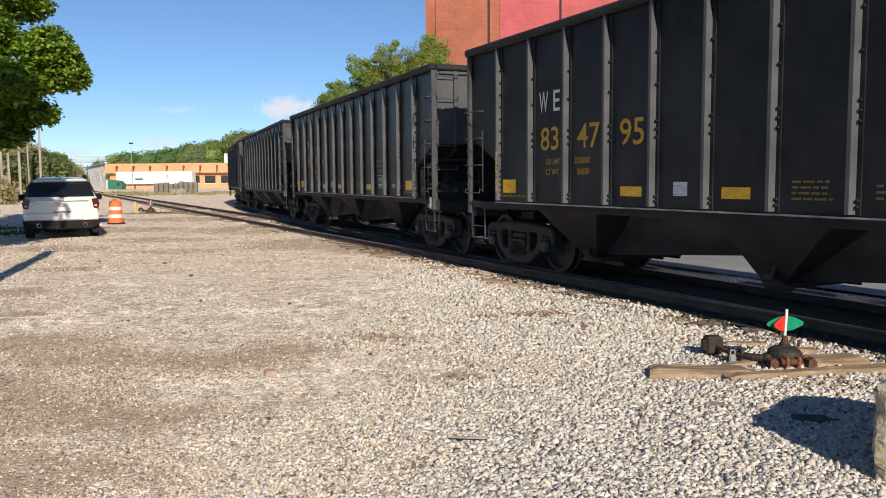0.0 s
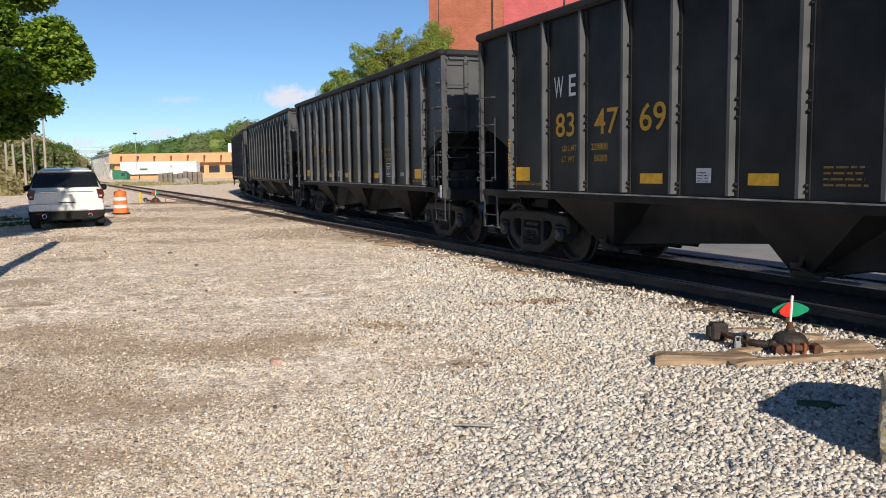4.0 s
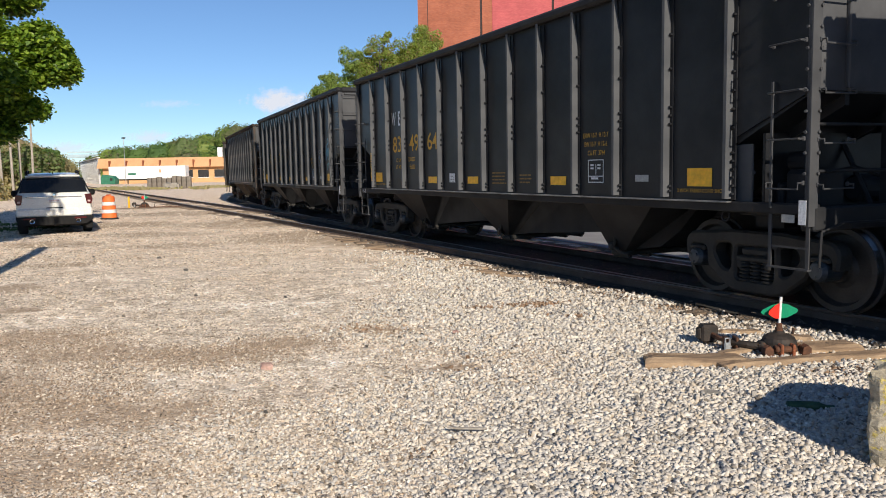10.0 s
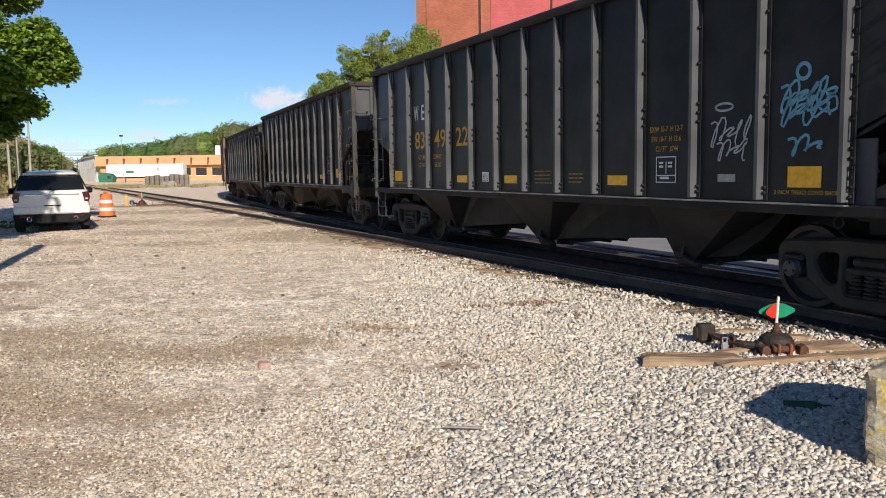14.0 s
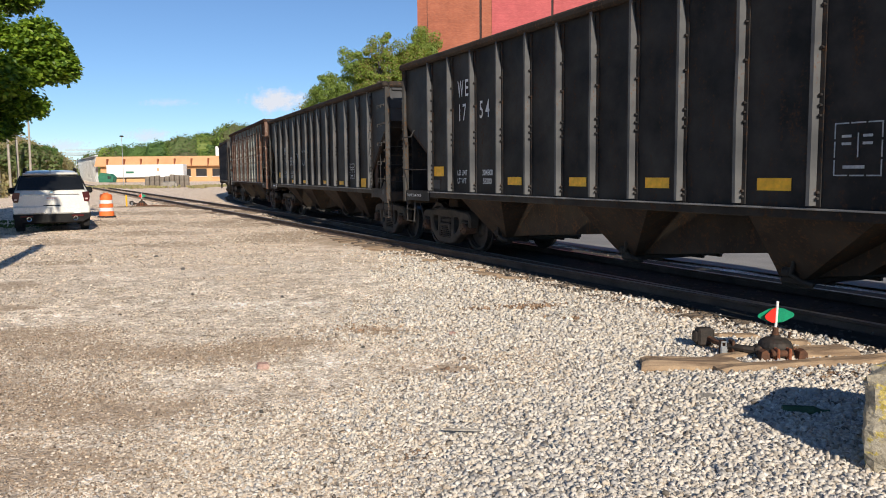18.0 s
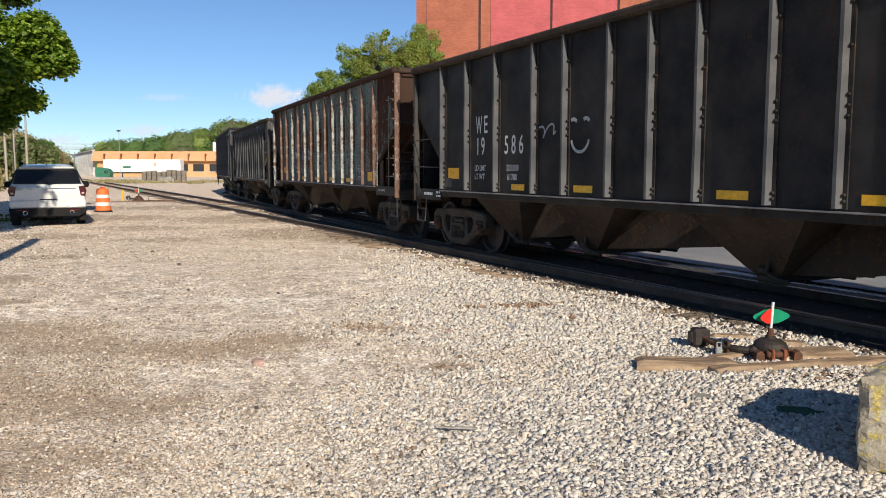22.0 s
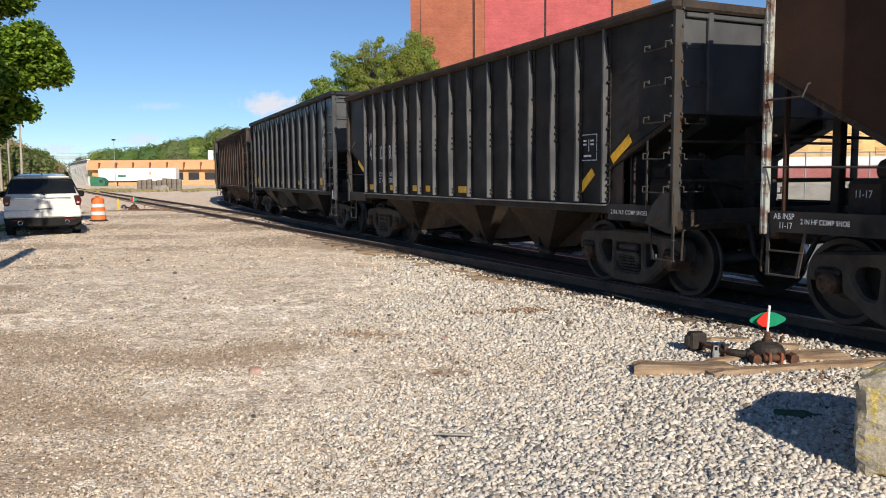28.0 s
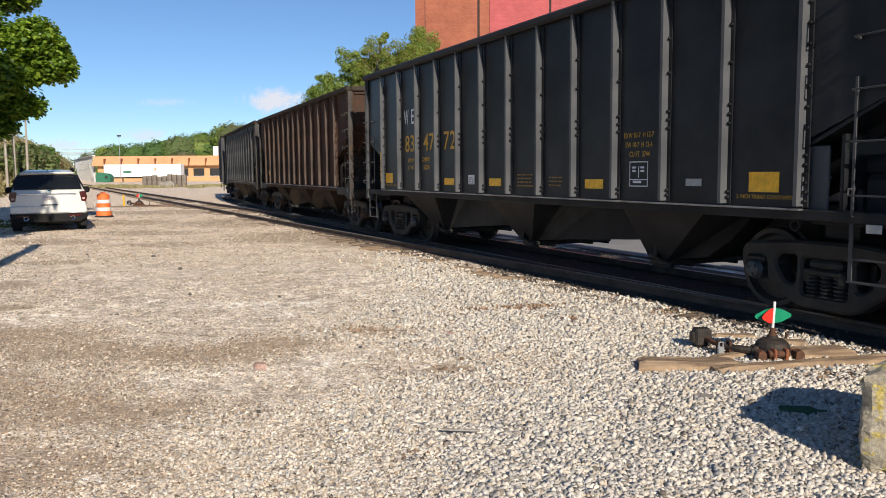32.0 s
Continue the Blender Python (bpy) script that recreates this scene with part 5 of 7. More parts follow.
    put_sheet(k10, panel(k10, 13, 0) + .12, 1.5, .36, .2, "yellow")
    tagged(k10, "rust-brown ribbed steel hopper car on the curve", "hopper car", "hopper cars of the train")
    for car in (k5, k6):
        put_sheet(car, -car["re"] + .06, 1.24, .28, .17, "old_rib", "label_plate")
    k11 = copy_thing(k5, Matrix())
    k12 = copy_thing(base, Matrix())
    for car in ahead:
        tagged(car, label, "hopper car", "hopper cars of the train")
    centres = [-7.42 - 15.3 * 2, -7.42 - 15.3] + [-7.42 + 15.3 * k for k in range(5)] + [69.03, 84.01, 99.1, 113.21, 127.38, 142.41, 157.13, 172.28]
    return list(zip(ahead + first + [k5, k6, k7, k8, last_new, k10, k11, k12], centres))


TRAIN = build_train()


# ---- ground and tracks ----
def ground_height(x, y):
    """Gentle swells in the yard; level under the rails."""
    return 0.018 * math.sin(x * 0.9 + 1.3 * math.sin(y * 0.31)) * math.sin(y * 0.7 + 0.5) + 0.01 * math.sin(2.3 * x - 1.7 * y)


def build_ground():
    xs = [-3000, -1200, -500, -200, -100, -60] + [-40 + 0.6 * i for i in range(117)] + [36, 60, 120, 300, 900, 3000]
    ys = [-3000, -800, -200, -60, -20] + [-6 + 0.6 * i for i in range(100)] + [58, 70, 90, 130, 220, 500, 1200, 3000]
    vs = [(x, y, ground_height(x, y) if -38 < x < 28 and -6 < y < 52 else 0.0) for y in ys for x in xs]
    n = len(xs)
    fs = [(j * n + i, j * n + i + 1, (j + 1) * n + i + 1, (j + 1) * n + i) for j in range(len(ys) - 1) for i in range(n - 1)]
    ob = part("ground", Shape().put(vs, fs), M["ground"], smooth=True)
    tagged(ob, "wide yard of crushed pale limestone and trodden brown dirt", "ground", kind="structure")


build_ground()


def near_track(x, y):
    """Distance across from the main track's centre line; positive on the camera's side."""
    i = int(np.argmin((TRACK_X - x) ** 2 + (TRACK_Y - y) ** 2))
    a = radians(track_heading(ALONG[i]))
    return (x - TRACK_X[i]) * -math.sin(a) + (y - TRACK_Y[i]) * math.cos(a)


def scatter(name, spots, sizes, material, label, seed, flat=0.62, small=False, point=False):
    """Crushed stones: eight-cornered chips, each turned and squashed at random, in one mesh."""
    rng = np.random.RandomState(seed)
    n = len(spots)
    cube = np.array([(x, y, z) for x in (-1, 1) for y in (-1, 1) for z in (-1, 1)], float)
    quads = np.array([(0, 1, 3, 2), (4, 6, 7, 5), (0, 4, 5, 1), (2, 3, 7, 6), (0, 2, 6, 4), (1, 5, 7, 3)])
    if small:
        cube = np.array([(-1, -1, -1), (1, -1, -1), (1, 1, -1), (-1, 1, -1), (-.5, -.6, .8), (.4, -.5, 1), (.6, .4, .9), (-.4, .5, .7)], float)
        quads = np.array([(0, 1, 4, 5), (1, 2, 6, 5), (2, 3, 7, 6), (3, 0, 4, 7), (4, 5, 6, 7)])
        quads[0] = (0, 1, 5, 4)
    if point:
        cube = np.array([(-1, -1, -.3), (1, -.9, -.3), (.9, 1, -.3), (-1, .9, -.3), (.1, .0, 1.3)], float)
        quads = np.array([(0, 1, 4), (1, 2, 4), (2, 3, 4), (3, 0, 4)])
    corners, sides, edges = len(cube), len(quads), quads.shape[1]
    v = cube[None] * (0.62 + 0.5 * rng.rand(n, corners, 3))
    v *= np.array([1.15, 0.8, flat]) * (0.8 + 0.4 * rng.rand(n, 1, 3))
    q = rng.randn(n, 4)
    q[:, 1:3] *= 0.45
    q[:, 0] += 0.3
    q /= np.linalg.norm(q, axis=1, keepdims=True)
    w, x, y, z = q.T
    r = np.stack([1 - 2 * (y * y + z * z), 2 * (x * y - z * w), 2 * (x * z + y * w), 2 * (x * y + z * w), 1 - 2 * (x * x + z * z), 2 * (y * z - x * w),
                  2 * (x * z - y * w), 2 * (y * z + x * w), 1 - 2 * (x * x + y * y)], 1).reshape(n, 3, 3)
    v = np.einsum("nij,nkj->nki", r, v) * sizes[:, None, None] * 0.5 + spots[:, None, :]
    f = (quads[None] + corners * np.arange(n)[:, None, None]).reshape(-1)
    me = bpy.data.meshes.new(name)
    me.vertices.add(corners * n)
    me.vertices.foreach_set("co", v.reshape(-1))
    me.loops.add(len(f))
    me.loops.foreach_set("vertex_index", f)
    me.polygons.add(sides * n)
    me.polygons.foreach_set("loop_start", np.arange(0, len(f), edges))
    me.polygons.foreach_set("loop_total", np.full(sides * n, edges))
    me.update(calc_edges=True)
    me.materials.append(material)
    return tagged(new(name, me), label, "gravel", kind="stuff")


def noise_field(x, y, scale):
    return np.array([noise.noise((a * scale, b * scale, 3.1)) for a, b in zip(x, y)])


def spread_gravel():
    rng = np.random.RandomState(4)
    n = 250000
    y = 3.6 * (22.0 / 3.6) ** rng.rand(n)
    x = (rng.rand(n) * 2 - 1) * (y * 0.60 + 0.4)
    field = noise_field(x, y, 0.5) + 0.5 * noise_field(x, y, 1.6)
    coarse = np.clip((x + 0.8 + 0.14 * y) / 2.3 + field * 0.8, 0, 1)
    size = 0.012 + 0.016 * rng.rand(n) ** 1.5 + coarse * (0.004 + 0.024 * rng.rand(n) ** 1.3)
    keep = rng.rand(n) < 0.55 + 0.25 * coarse
    dist = np.array([near_track(a, b) if a > -2 + (18 - b) * .3 or b > 10 else 9.0 for a, b in zip(x, y)])
    keep &= dist > 1.2 + 0.3 * rng.rand(n) + 0.6 * rng.rand(n) * (y > 11)
    for bx, by, rx, ry in BROWN_SPOTS:
        keep &= ((x - bx) / rx) ** 2 + ((y - by) / ry) ** 2 + .6 * field > 1.25 * rng.rand(n) - 0.12
    keep &= rng.rand(n) < np.clip(1.5 - y / 7.5 + coarse * (x > -1.2), 0.04, 1)
    x, y, size, coarse = x[keep], y[keep], .95 * size[keep] * (1 + 0.03 * np.maximum(y[keep] - 5, 0)), coarse[keep]
    z = np.array([ground_height(a, b) for a, b in zip(x, y)]) + size * (0.05 + 0.3 * coarse * rng.rand(len(x)))
    pick = rng.rand(len(x)) < (0.08 + 0.92 * coarse) * np.clip((dist[keep] - 1.0) / 1.2, 0.5, 1)
    at = np.stack([x, y, z], 1)
    scatter("loose_gravel", at[pick], size[pick], M["ballast"], "loose crushed pale limestone chips strewn over the yard", 5, .5)
    scatter("fine_grit", at[~pick], size[~pick], M["grit"], "fine tan grit trodden into the dirt of the yard", 15, .5, True)
    # single stones farther out on the packed dirt
    n = 120000
    y = 6.5 * (26 / 6.5) ** rng.rand(n)
    x = (rng.rand(n) * 2 - 1) * (y * .60 + .4)
    field = noise_field(x, y, .45) + .6 * noise_field(x, y, 1.4)
    keep = rng.rand(n) < (.6 + 1.0 * field) * np.clip((20 - y) / 6, .1, 1)
    for bx, by, rx, ry in BROWN_SPOTS:
        keep &= ((x - bx) / rx) ** 2 + ((y - by) / ry) ** 2 + .6 * field > 1.2 * rng.rand(n) - .15
    keep &= np.array([k and (a < -3 or near_track(a, b) > 1.7) for a, b, k in zip(x, y, keep)], bool)
    x, y = x[keep], y[keep]
    size = (.012 + .022 * rng.rand(len(x)) ** 2) * (1 + .04 * (y - 6))
    z = np.array([ground_height(a, b) for a, b in zip(x, y)])
    scatter("yard_stones", np.stack([x, y, z], 1), size, M["far_grit"], "pale and dark stones bedded in the packed dirt", 16, .7, True, True)
    # stones on the far yard
    n = 70000
    y = 15 * (48 / 15) ** rng.rand(n)
    x = (rng.rand(n) * 2 - 1) * y * .58
    keep = np.array([a < -3 and near_track(a, b) > 1.9 for a, b in zip(x, y)], bool)
    x, y = x[keep], y[keep]
    z = np.array([ground_height(a, b) for a, b in zip(x, y)])
    scatter("far_stones", np.stack([x, y, z], 1), (.02 + .035 * rng.rand(len(x)) ** 2) * (1 + .02 * (y - 15)), M["far_grit"], "pale and brown stones strewn on the far yard", 26, .6, True, True)
    # brown chips trodden into the gravel
    spots = []
    for bx, by, rx, ry, m in ((1.2, 9.9, .5, .16, 230), (1.6, 8.95, .2, .1, 60), (.5, 9.7, .24, .1, 60), (.34, 11.4, .2, .12, 40), (-.7, 8.5, .35, .16, 22), (.09, 6.8, .3, .18, 18), (2.9, 9.4, .3, .15, 90), (2.4, 10.4, .3, .3, 70), (-.13, 4.72, .1, .05, 9), (3.3, 6.3, .4, .12, 160), (2.6, 7.4, .25, .15, 60)):
        for _ in range(m):
            px, py = bx + rx * rng.randn() * .6, by + ry * rng.randn() * .8
            spots.append((px, py, ground_height(px, py) + .012))
    scatter("bark_chips", np.array(spots), .02 + .03 * rng.rand(len(spots)), M["bark_chips"], "brown bark and rust chips trodden into the gravel", 17, .3, True)
    # brown crumbs of soil and small pebbles on the worn spots
    spots = []
    for bx, by, rx, ry in BROWN_SPOTS:
        if by < 9.0 and bx < -.3:
            m = int(9000 * rx * ry)
            a, r = rng.rand(m) * 2 * math.pi, np.sqrt(rng.rand(m)) * 1.15
            px, py = bx + rx * r * np.cos(a), by + ry * r * np.sin(a)
            spots.append(np.stack([px, py, [ground_height(u, w) + .001 for u, w in zip(px, py)]], 1))
    spots = np.concatenate(spots)
    scatter("soil_crumbs", spots, .007 + .017 * rng.rand(len(spots)) ** 2.2, M["soil_grit"], "brown soil crumbs and small pebbles on the worn patches", 18, .7, True, True)
    # stones in the bed between and beside the rails
    m = 9000
    s = -14 + 40 * rng.rand(m) ** 1.4
    off = (rng.rand(m) * 2 - 1) * 1.7
    px, py = np.interp(s, ALONG, TRACK_X), np.interp(s, ALONG, TRACK_Y)
    a = np.radians(track_heading(s))
    bx, by = px + off * -np.sin(a), py + off * np.cos(a)
    sz = 0.03 + 0.03 * rng.rand(m)
    scatter("track_ballast", np.stack([bx, by, sz * 0.3], 1), sz, M["dark_ballast"], "dark ballast stones between the ties, toned for the shade under the train", 6)


spread_gravel()


def swept_rail(points, name, parent):
    """A flat-footed rail along points at the rail's centre, head polished."""
    pro = [(-.07, 0), (.07, 0), (.07, .018), (.012, .035), (.012, .105), (.036, .118), (.036, .146), (.026, .15), (-.026, .15), (-.036, .146), (-.036, .118), (-.012, .105), (-.012, .035), (-.07, .018)]
    s = Shape()
    n = len(pro)
    for i, (x, y) in enumerate(points):
        x0, y0 = points[max(i - 1, 0)]
        x1, y1 = points[min(i + 1, len(points) - 1)]
        d = math.hypot(x1 - x0, y1 - y0)
        nx, ny = (y1 - y0) / d, -(x1 - x0) / d
        s.v += [(x + a * nx, y + a * ny, z) for a, z in pro]
    for i in range(len(points) - 1):
        for k in range(n):
            s.f.append((i * n + k, i * n + (k + 1) % n, (i + 1) * n + (k + 1) % n, (i + 1) * n + k))
            s.m.append(1 if k in (6, 7, 8) else 0)
    s.f += [tuple(range(n - 1, -1, -1)), tuple(range(len(s.v) - n, len(s.v)))]
    s.m += [0, 0]
    return part(name, s, (M["rail"], M["railhead"]), parent)


def build_tracks():
    main = thing("railway_track", pose(0, 0, 0), "curved railway track with worn steel rails on timber ties", "railway track", kind="structure")
    lead = thing("railway_track", pose(0, 0, 0), "straight rusty side track branching off the curve", "railway track", kind="structure")
    rng = random.Random(8)
    for off in (-0.755, 0.755):
        pts = []
        for s in [-180, -120, -80, -50] + [-30 + 1.0 * i for i in range(150)]:
            x, y = track_at(s)
            a = radians(float(track_heading(s)))
            pts.append((x - math.sin(a) * off, y + math.cos(a) * off))
        swept_rail(pts, "rail", main)
    # far rail of the branch closes in on the main track like a switch point
    for off, start in ((-0.755, 17.0), (0.755, 3.0)):
        swept_rail([lead_at(d, -off) for d in [start + 2.5 * i for i in range(8)] + [40, 60, 80, 110, 140, 190]], "rail", lead)
    tie = Shape().box((-1.3, -.115, -.15), (1.3, .115, .02), cut=.012).mesh("tie", M["tie"])
    s = -16.0
    while s < 60:
        x, y = track_at(s)
        long = 1.0 + (0.58 * max(0, min(1, (s + 9) / 9)) if -9 < s < 13 else 0) + rng.uniform(-.04, .08)
        a = float(track_heading(s))
        o = part("tie", tie, None, main, at=pose(x, y, rng.uniform(-.012, .008), 0, 0, a - 90 + rng.uniform(-1.5, 1.5)))
        o.scale = (long, 1, 1)
        s += 0.56
    d = 22.0
    while d < 120:
        x, y = lead_at(d)
        part("tie", tie, None, lead, at=pose(x, y, rng.uniform(-.02, 0), 0, 0, LEAD_HEADING - 90 + rng.uniform(-2, 2)))
        d += 0.58 if d < 70 else 1.2


build_tracks()


# near-black strip below the rails; its colour holds dirt and the cars' shade
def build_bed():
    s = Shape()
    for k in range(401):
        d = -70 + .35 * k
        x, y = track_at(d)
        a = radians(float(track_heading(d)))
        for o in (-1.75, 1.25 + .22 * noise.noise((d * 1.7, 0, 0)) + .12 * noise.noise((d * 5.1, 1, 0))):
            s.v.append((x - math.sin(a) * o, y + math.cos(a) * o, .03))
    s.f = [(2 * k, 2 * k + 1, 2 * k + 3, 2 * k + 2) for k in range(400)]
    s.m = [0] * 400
    tagged(part("track_bed", s, M["shaded_bed_dirt"]), "dark dirt bed under the rails with the train's shade in its colour", "track bed", kind="structure")


build_bed()


def build_far_lot():
    s = Shape()
    rows = []
    for d in [-120 + 10 * i for i in range(21)]:
        x, y = track_at(d)
        a = radians(float(track_heading(d)))
        rows.append([(x + math.sin(a) * o, y - math.cos(a) * o, 0.03) for o in (2.1, 8, 40)])
    for r in rows:
        s.v += r
    for i in range(len(rows) - 1):
        for k in range(2):
            s.f.append((3 * i + k, 3 * i + k + 3, 3 * i + k + 4, 3 * i + k + 1)[::-1])
            s.m.append(0)
    tagged(part("pavement", s, M["grey_lot"]), "pale grey worn paved lot on the far side of the track", "pavement", kind="structure")


build_far_lot()


# ---- switch stand and timbers ----
def timber(x, y, length, turn, width=.24, height=.1, mat="plank"):
    """A worn timber with ragged ends and a split, hollowed top."""
    rng = random.Random(int(x * 100 + y * 10))
    n, m = 14, 5
    s = Shape()
    for i in range(n + 1):
        for k in range(m + 1):
            u, v = i / n, k / m
            px = u * length + (rng.uniform(-.02, .02) if i in (0, n) else 0)
            py = (v - .5) * width * (1 + .008 * math.sin(u * 9 + x)) + rng.uniform(-.006, .006)
            top = height - .03 * (k in (0, m)) - .015 * (i in (0, n)) - abs(noise.noise((px * 4, py * 16, x))) * .022
            s.v.append((px, py, top))
    for i in range(n):
        for k in range(m):
            a = i * (m + 1) + k
            s.f.append((a, a + m + 1, a + m + 2, a + 1))
    rim = [k for k in range(m + 1)] + [i * (m + 1) + m for i in range(1, n + 1)] + [n * (m + 1) + k for k in range(m - 1, -1, -1)] + [i * (m + 1) for i in range(n - 1, 0, -1)]
    base = len(s.v)
    s.v += [(s.v[r][0], s.v[r][1], -.1) for r in rim]
    for k in range(len(rim)):
        q = (k + 1) % len(rim)
        s.f.append((rim[k], rim[q], base + q, base + k))
    s.m = [0] * len(s.f)
    ob = part("switch_timber", s, M[mat], at=pose(x, y, 0, 0, 0, turn))
    return tagged(ob, "worn brown oak switch timber half buried in the gravel", "timber", "switch timbers")


def switch_stand(at):
    st = thing("switch_stand", at, "low rusty railway switch stand with a red and green target", "switch stand", "switch stands")
    s = Shape().turned([(.15, .02), (.165, .05), (.165, .09), (.15, .105), (.15, .13), (.135, .165), (.1, .19), (.06, .2), (.045, .21), (.045, .225)], (0, 0, 0), "z", 24)
    part("dome", s, M["iron"], st, smooth=False)
    s = Shape()
    for k in range(8):
        a = 2 * math.pi * (k + .3) / 8
        s.turned([(.018, .09), (.018, .115), (.01, .122)], (.158 * math.cos(a), .158 * math.sin(a), 0), "z", 6)
    part("bolt_ring", s, M["rust"], st)
    s = Shape().box((-.24, -.17, -.01), (.24, .17, .03), cut=.012)
    for k in range(4):
        s.turned([(.022, .03), (.022, .06)], ((-.2, .2)[k % 2], (-.13, .13)[k // 2], 0), "z", 6)
    part("base_plate", s, M["rust"], st)
    s = Shape().box((-.075, -.215, -.02), (-.05, -.13, .14), cut=.008).box((.03, -.215, -.02), (.055, -.13, .14), cut=.008).box((-.1, -.25, -.03), (.08, -.15, .0), cut=.008)
    part("bracket", s, M["orange_rust"], st)
    part("pivot_pin", Shape().turned([(.022, -.1), (.03, -.09), (.03, .08), (.022, .09)], (-.01, -.17, .09), "x", 10), M["rust"], st)
    for x in (-.19, .15):
        part("lug", Shape().prism([(x - .03, .0), (x + .06, .0), (x + .05, .1), (x + .02, .13), (x - .02, .11)], -.2, -.12), M["rust"], st)
    part("lug", Shape().box((.13, -.1, .02), (.21, .02, .1), cut=.02), M["rust"], st)
    part("socket", Shape().turned([(.034, .22), (.034, .25), (.026, .255), (.026, .29), (.018, .295)], (0, 0, 0), "z", 10), M["rust"], st)
    part("mast", Shape().tube([(0, 0, .28), (.012, 0, .53)], .0125, 8), M["mast"], st)
    # the four-bladed target: two green, two red leaves
    leaf = [(0, -.062), (.05, -.056), (.12, -.018), (.13, 0), (.12, .018), (.05, .058), (0, .07)]
    for turn, mat in ((6, "green_flag"), (183, "green_flag"), (207, "red_flag"), (27, "red_flag")):
        part("target_blade", Shape().prism([(x * (1.3 if mat == "green_flag" else 1.1) + .008, z * 1.06 + .4) for x, z in leaf], -.002, .002), M[mat], st, at=pose(.003, 0, 0, 0, 0, turn))
    # throw lever: from the pivot to its rest, then back to the weighted end
    s = Shape().tube([(-.12, -.03, .08), (-.26, .05, .09), (-.37, .17, .09)], [.04, .034, .03], 8).box((-.2, -.06, .04), (-.1, .06, .13), cut=.025)
    lever = part("throw_lever", s, M["iron"], st)
    s = Shape().tube([(-.37, .17, .09), (-.42, .34, .1), (-.44, .46, .11)], [.026, .024, .026], 7)
    part("lever_arm", s, M["rust"], lever)
    part("weight", Shape().box((-.54, .43, .03), (-.38, .56, .2), cut=.02).box((-.57, .45, .06), (-.53, .54, .17), cut=.015), M["iron"], lever)
    s = Shape().box((-.44, .1, -.02), (-.41, .2, .15), cut=.008).box((-.35, .1, -.02), (-.32, .2, .15), cut=.008).box((-.47, .07, -.03), (-.29, .22, .0), cut=.008)
    part("rest_bracket", s, M["rust"], st)
    lock = Shape().box((-.47, .06, .03), (-.41, .09, .11), cut=.01).tube([(-.46, .075, .11), (-.46, .075, .15), (-.42, .075, .15), (-.42, .075, .11)], .008, 6)
    part("padlock", lock, M["grey_plate"], lever)
    s = Shape()
    for k in range(7):
        s.turned([(.013, -.005), (.019, -.005), (.019, .005), (.013, .005)], (-.42 + .006 * (k % 2), .05 - .01 * k, .03 - .018 * k * (k < 4)), "xyz"[k % 3], 8)
    part("lock_chain", s, M["rust"], lever)
    part("foot_plate", Shape().turned([(.0, .0), (.13, .0), (.13, .02), (.1, .035), (.0, .035)], (.25, -.16, -.02), "z", 14), M["rust"], st)
    part("stop_block", Shape().box((-.27, -.16, -.02), (-.2, -.1, .05), cut=.012), M["iron"], st)
    part("spike", Shape().tube([(.24, -.38, -.1), (.235, -.385, .02)], .02, 7).box((.215, -.405, .015), (.262, -.362, .04), cut=.01), M["rust"], st)
    part("rod_stub", Shape().tube([(.42, .6, -.05), (.43, .6, .12)], .014, 7), M["rust"], st)
    part("connecting_rod", Shape().tube([(.1, .1, .0), (1.6, .5, .0)], .02, 7), M["rust"], st)
    return st


timber(1.78, 6.76, .86, -6, .31, .085)
timber(2.36, 6.5, 1.95, 11, .2, .075)
timber(2.96, 6.98, .84, 6, .28, .1)
timber(2.86, 7.95, .42, -12, .16, .05)
timber(3.22, 7.52, .36, -14, .2, .08)
timber(2.5, 6.93, .4, 24, .14, .06)
stand = switch_stand(pose(3.06, 7.0, .0, 0, 0, 2))
far_stand = switch_stand(pose(-15.7, 42.6, .05, 0, 0, 18))
far_stand.scale = (1.15, 1.15, 1.35)
tagged(far_stand, "distant switch stand with a green target beside the side track")
timber(-17.0, 42.2, 3.4, 0, .26, .06, "tie")
s = Shape().tube([(0, 0, 0), (0, 0, .62)], .05, 8)
tagged(part("marker_post", s, M["yellow"], at=pose(-16.6, 42.8, .02)), "short yellow marker post beside the far switch", "post")


for x, y, l, turn in ((-1.62, 17.8, .62, -38), (-1.2, 17.5, .62, -36), (-.24, 15.25, .6, -38), (.36, 14.1, .7, -48), (.66, 13.2, .55, -40), (1.0, 12.62, .52, -34), (-.75, 16.4, .4, -44)):
    tagged(timber(x, y, l, turn, .2, .05), "broken brown timber piece lying along the track's edge", "timber", "timber pieces")


def chunk(name, at, size, material, label, category, seed, cuts=2, rough=.16):
    """An irregular broken lump."""
    bm = bmesh.new()
    bmesh.ops.create_cube(bm, size=1.0)
    bmesh.ops.bevel(bm, geom=list(bm.edges), offset=.12, segments=2, affect="EDGES")
    bmesh.ops.subdivide_edges(bm, edges=list(bm.edges), cuts=cuts, use_grid_fill=True)
    for v in bm.verts:
        k = 1 + rough * noise.noise(v.co * 2.3 + Vector((seed, 0, 0))) + .06 * noise.noise(v.co * 7 + Vector((0, seed, 0)))
        v.co = Vector((v.co.x * size[0], v.co.y * size[1], v.co.z * size[2])) * k
    me = bpy.data.meshes.new(name)
    bm.to_mesh(me)
    bm.free()
    me.materials.append(material)
    ob = new(name, me)
    ob.matrix_basis = at
    return tagged(ob, label, category)


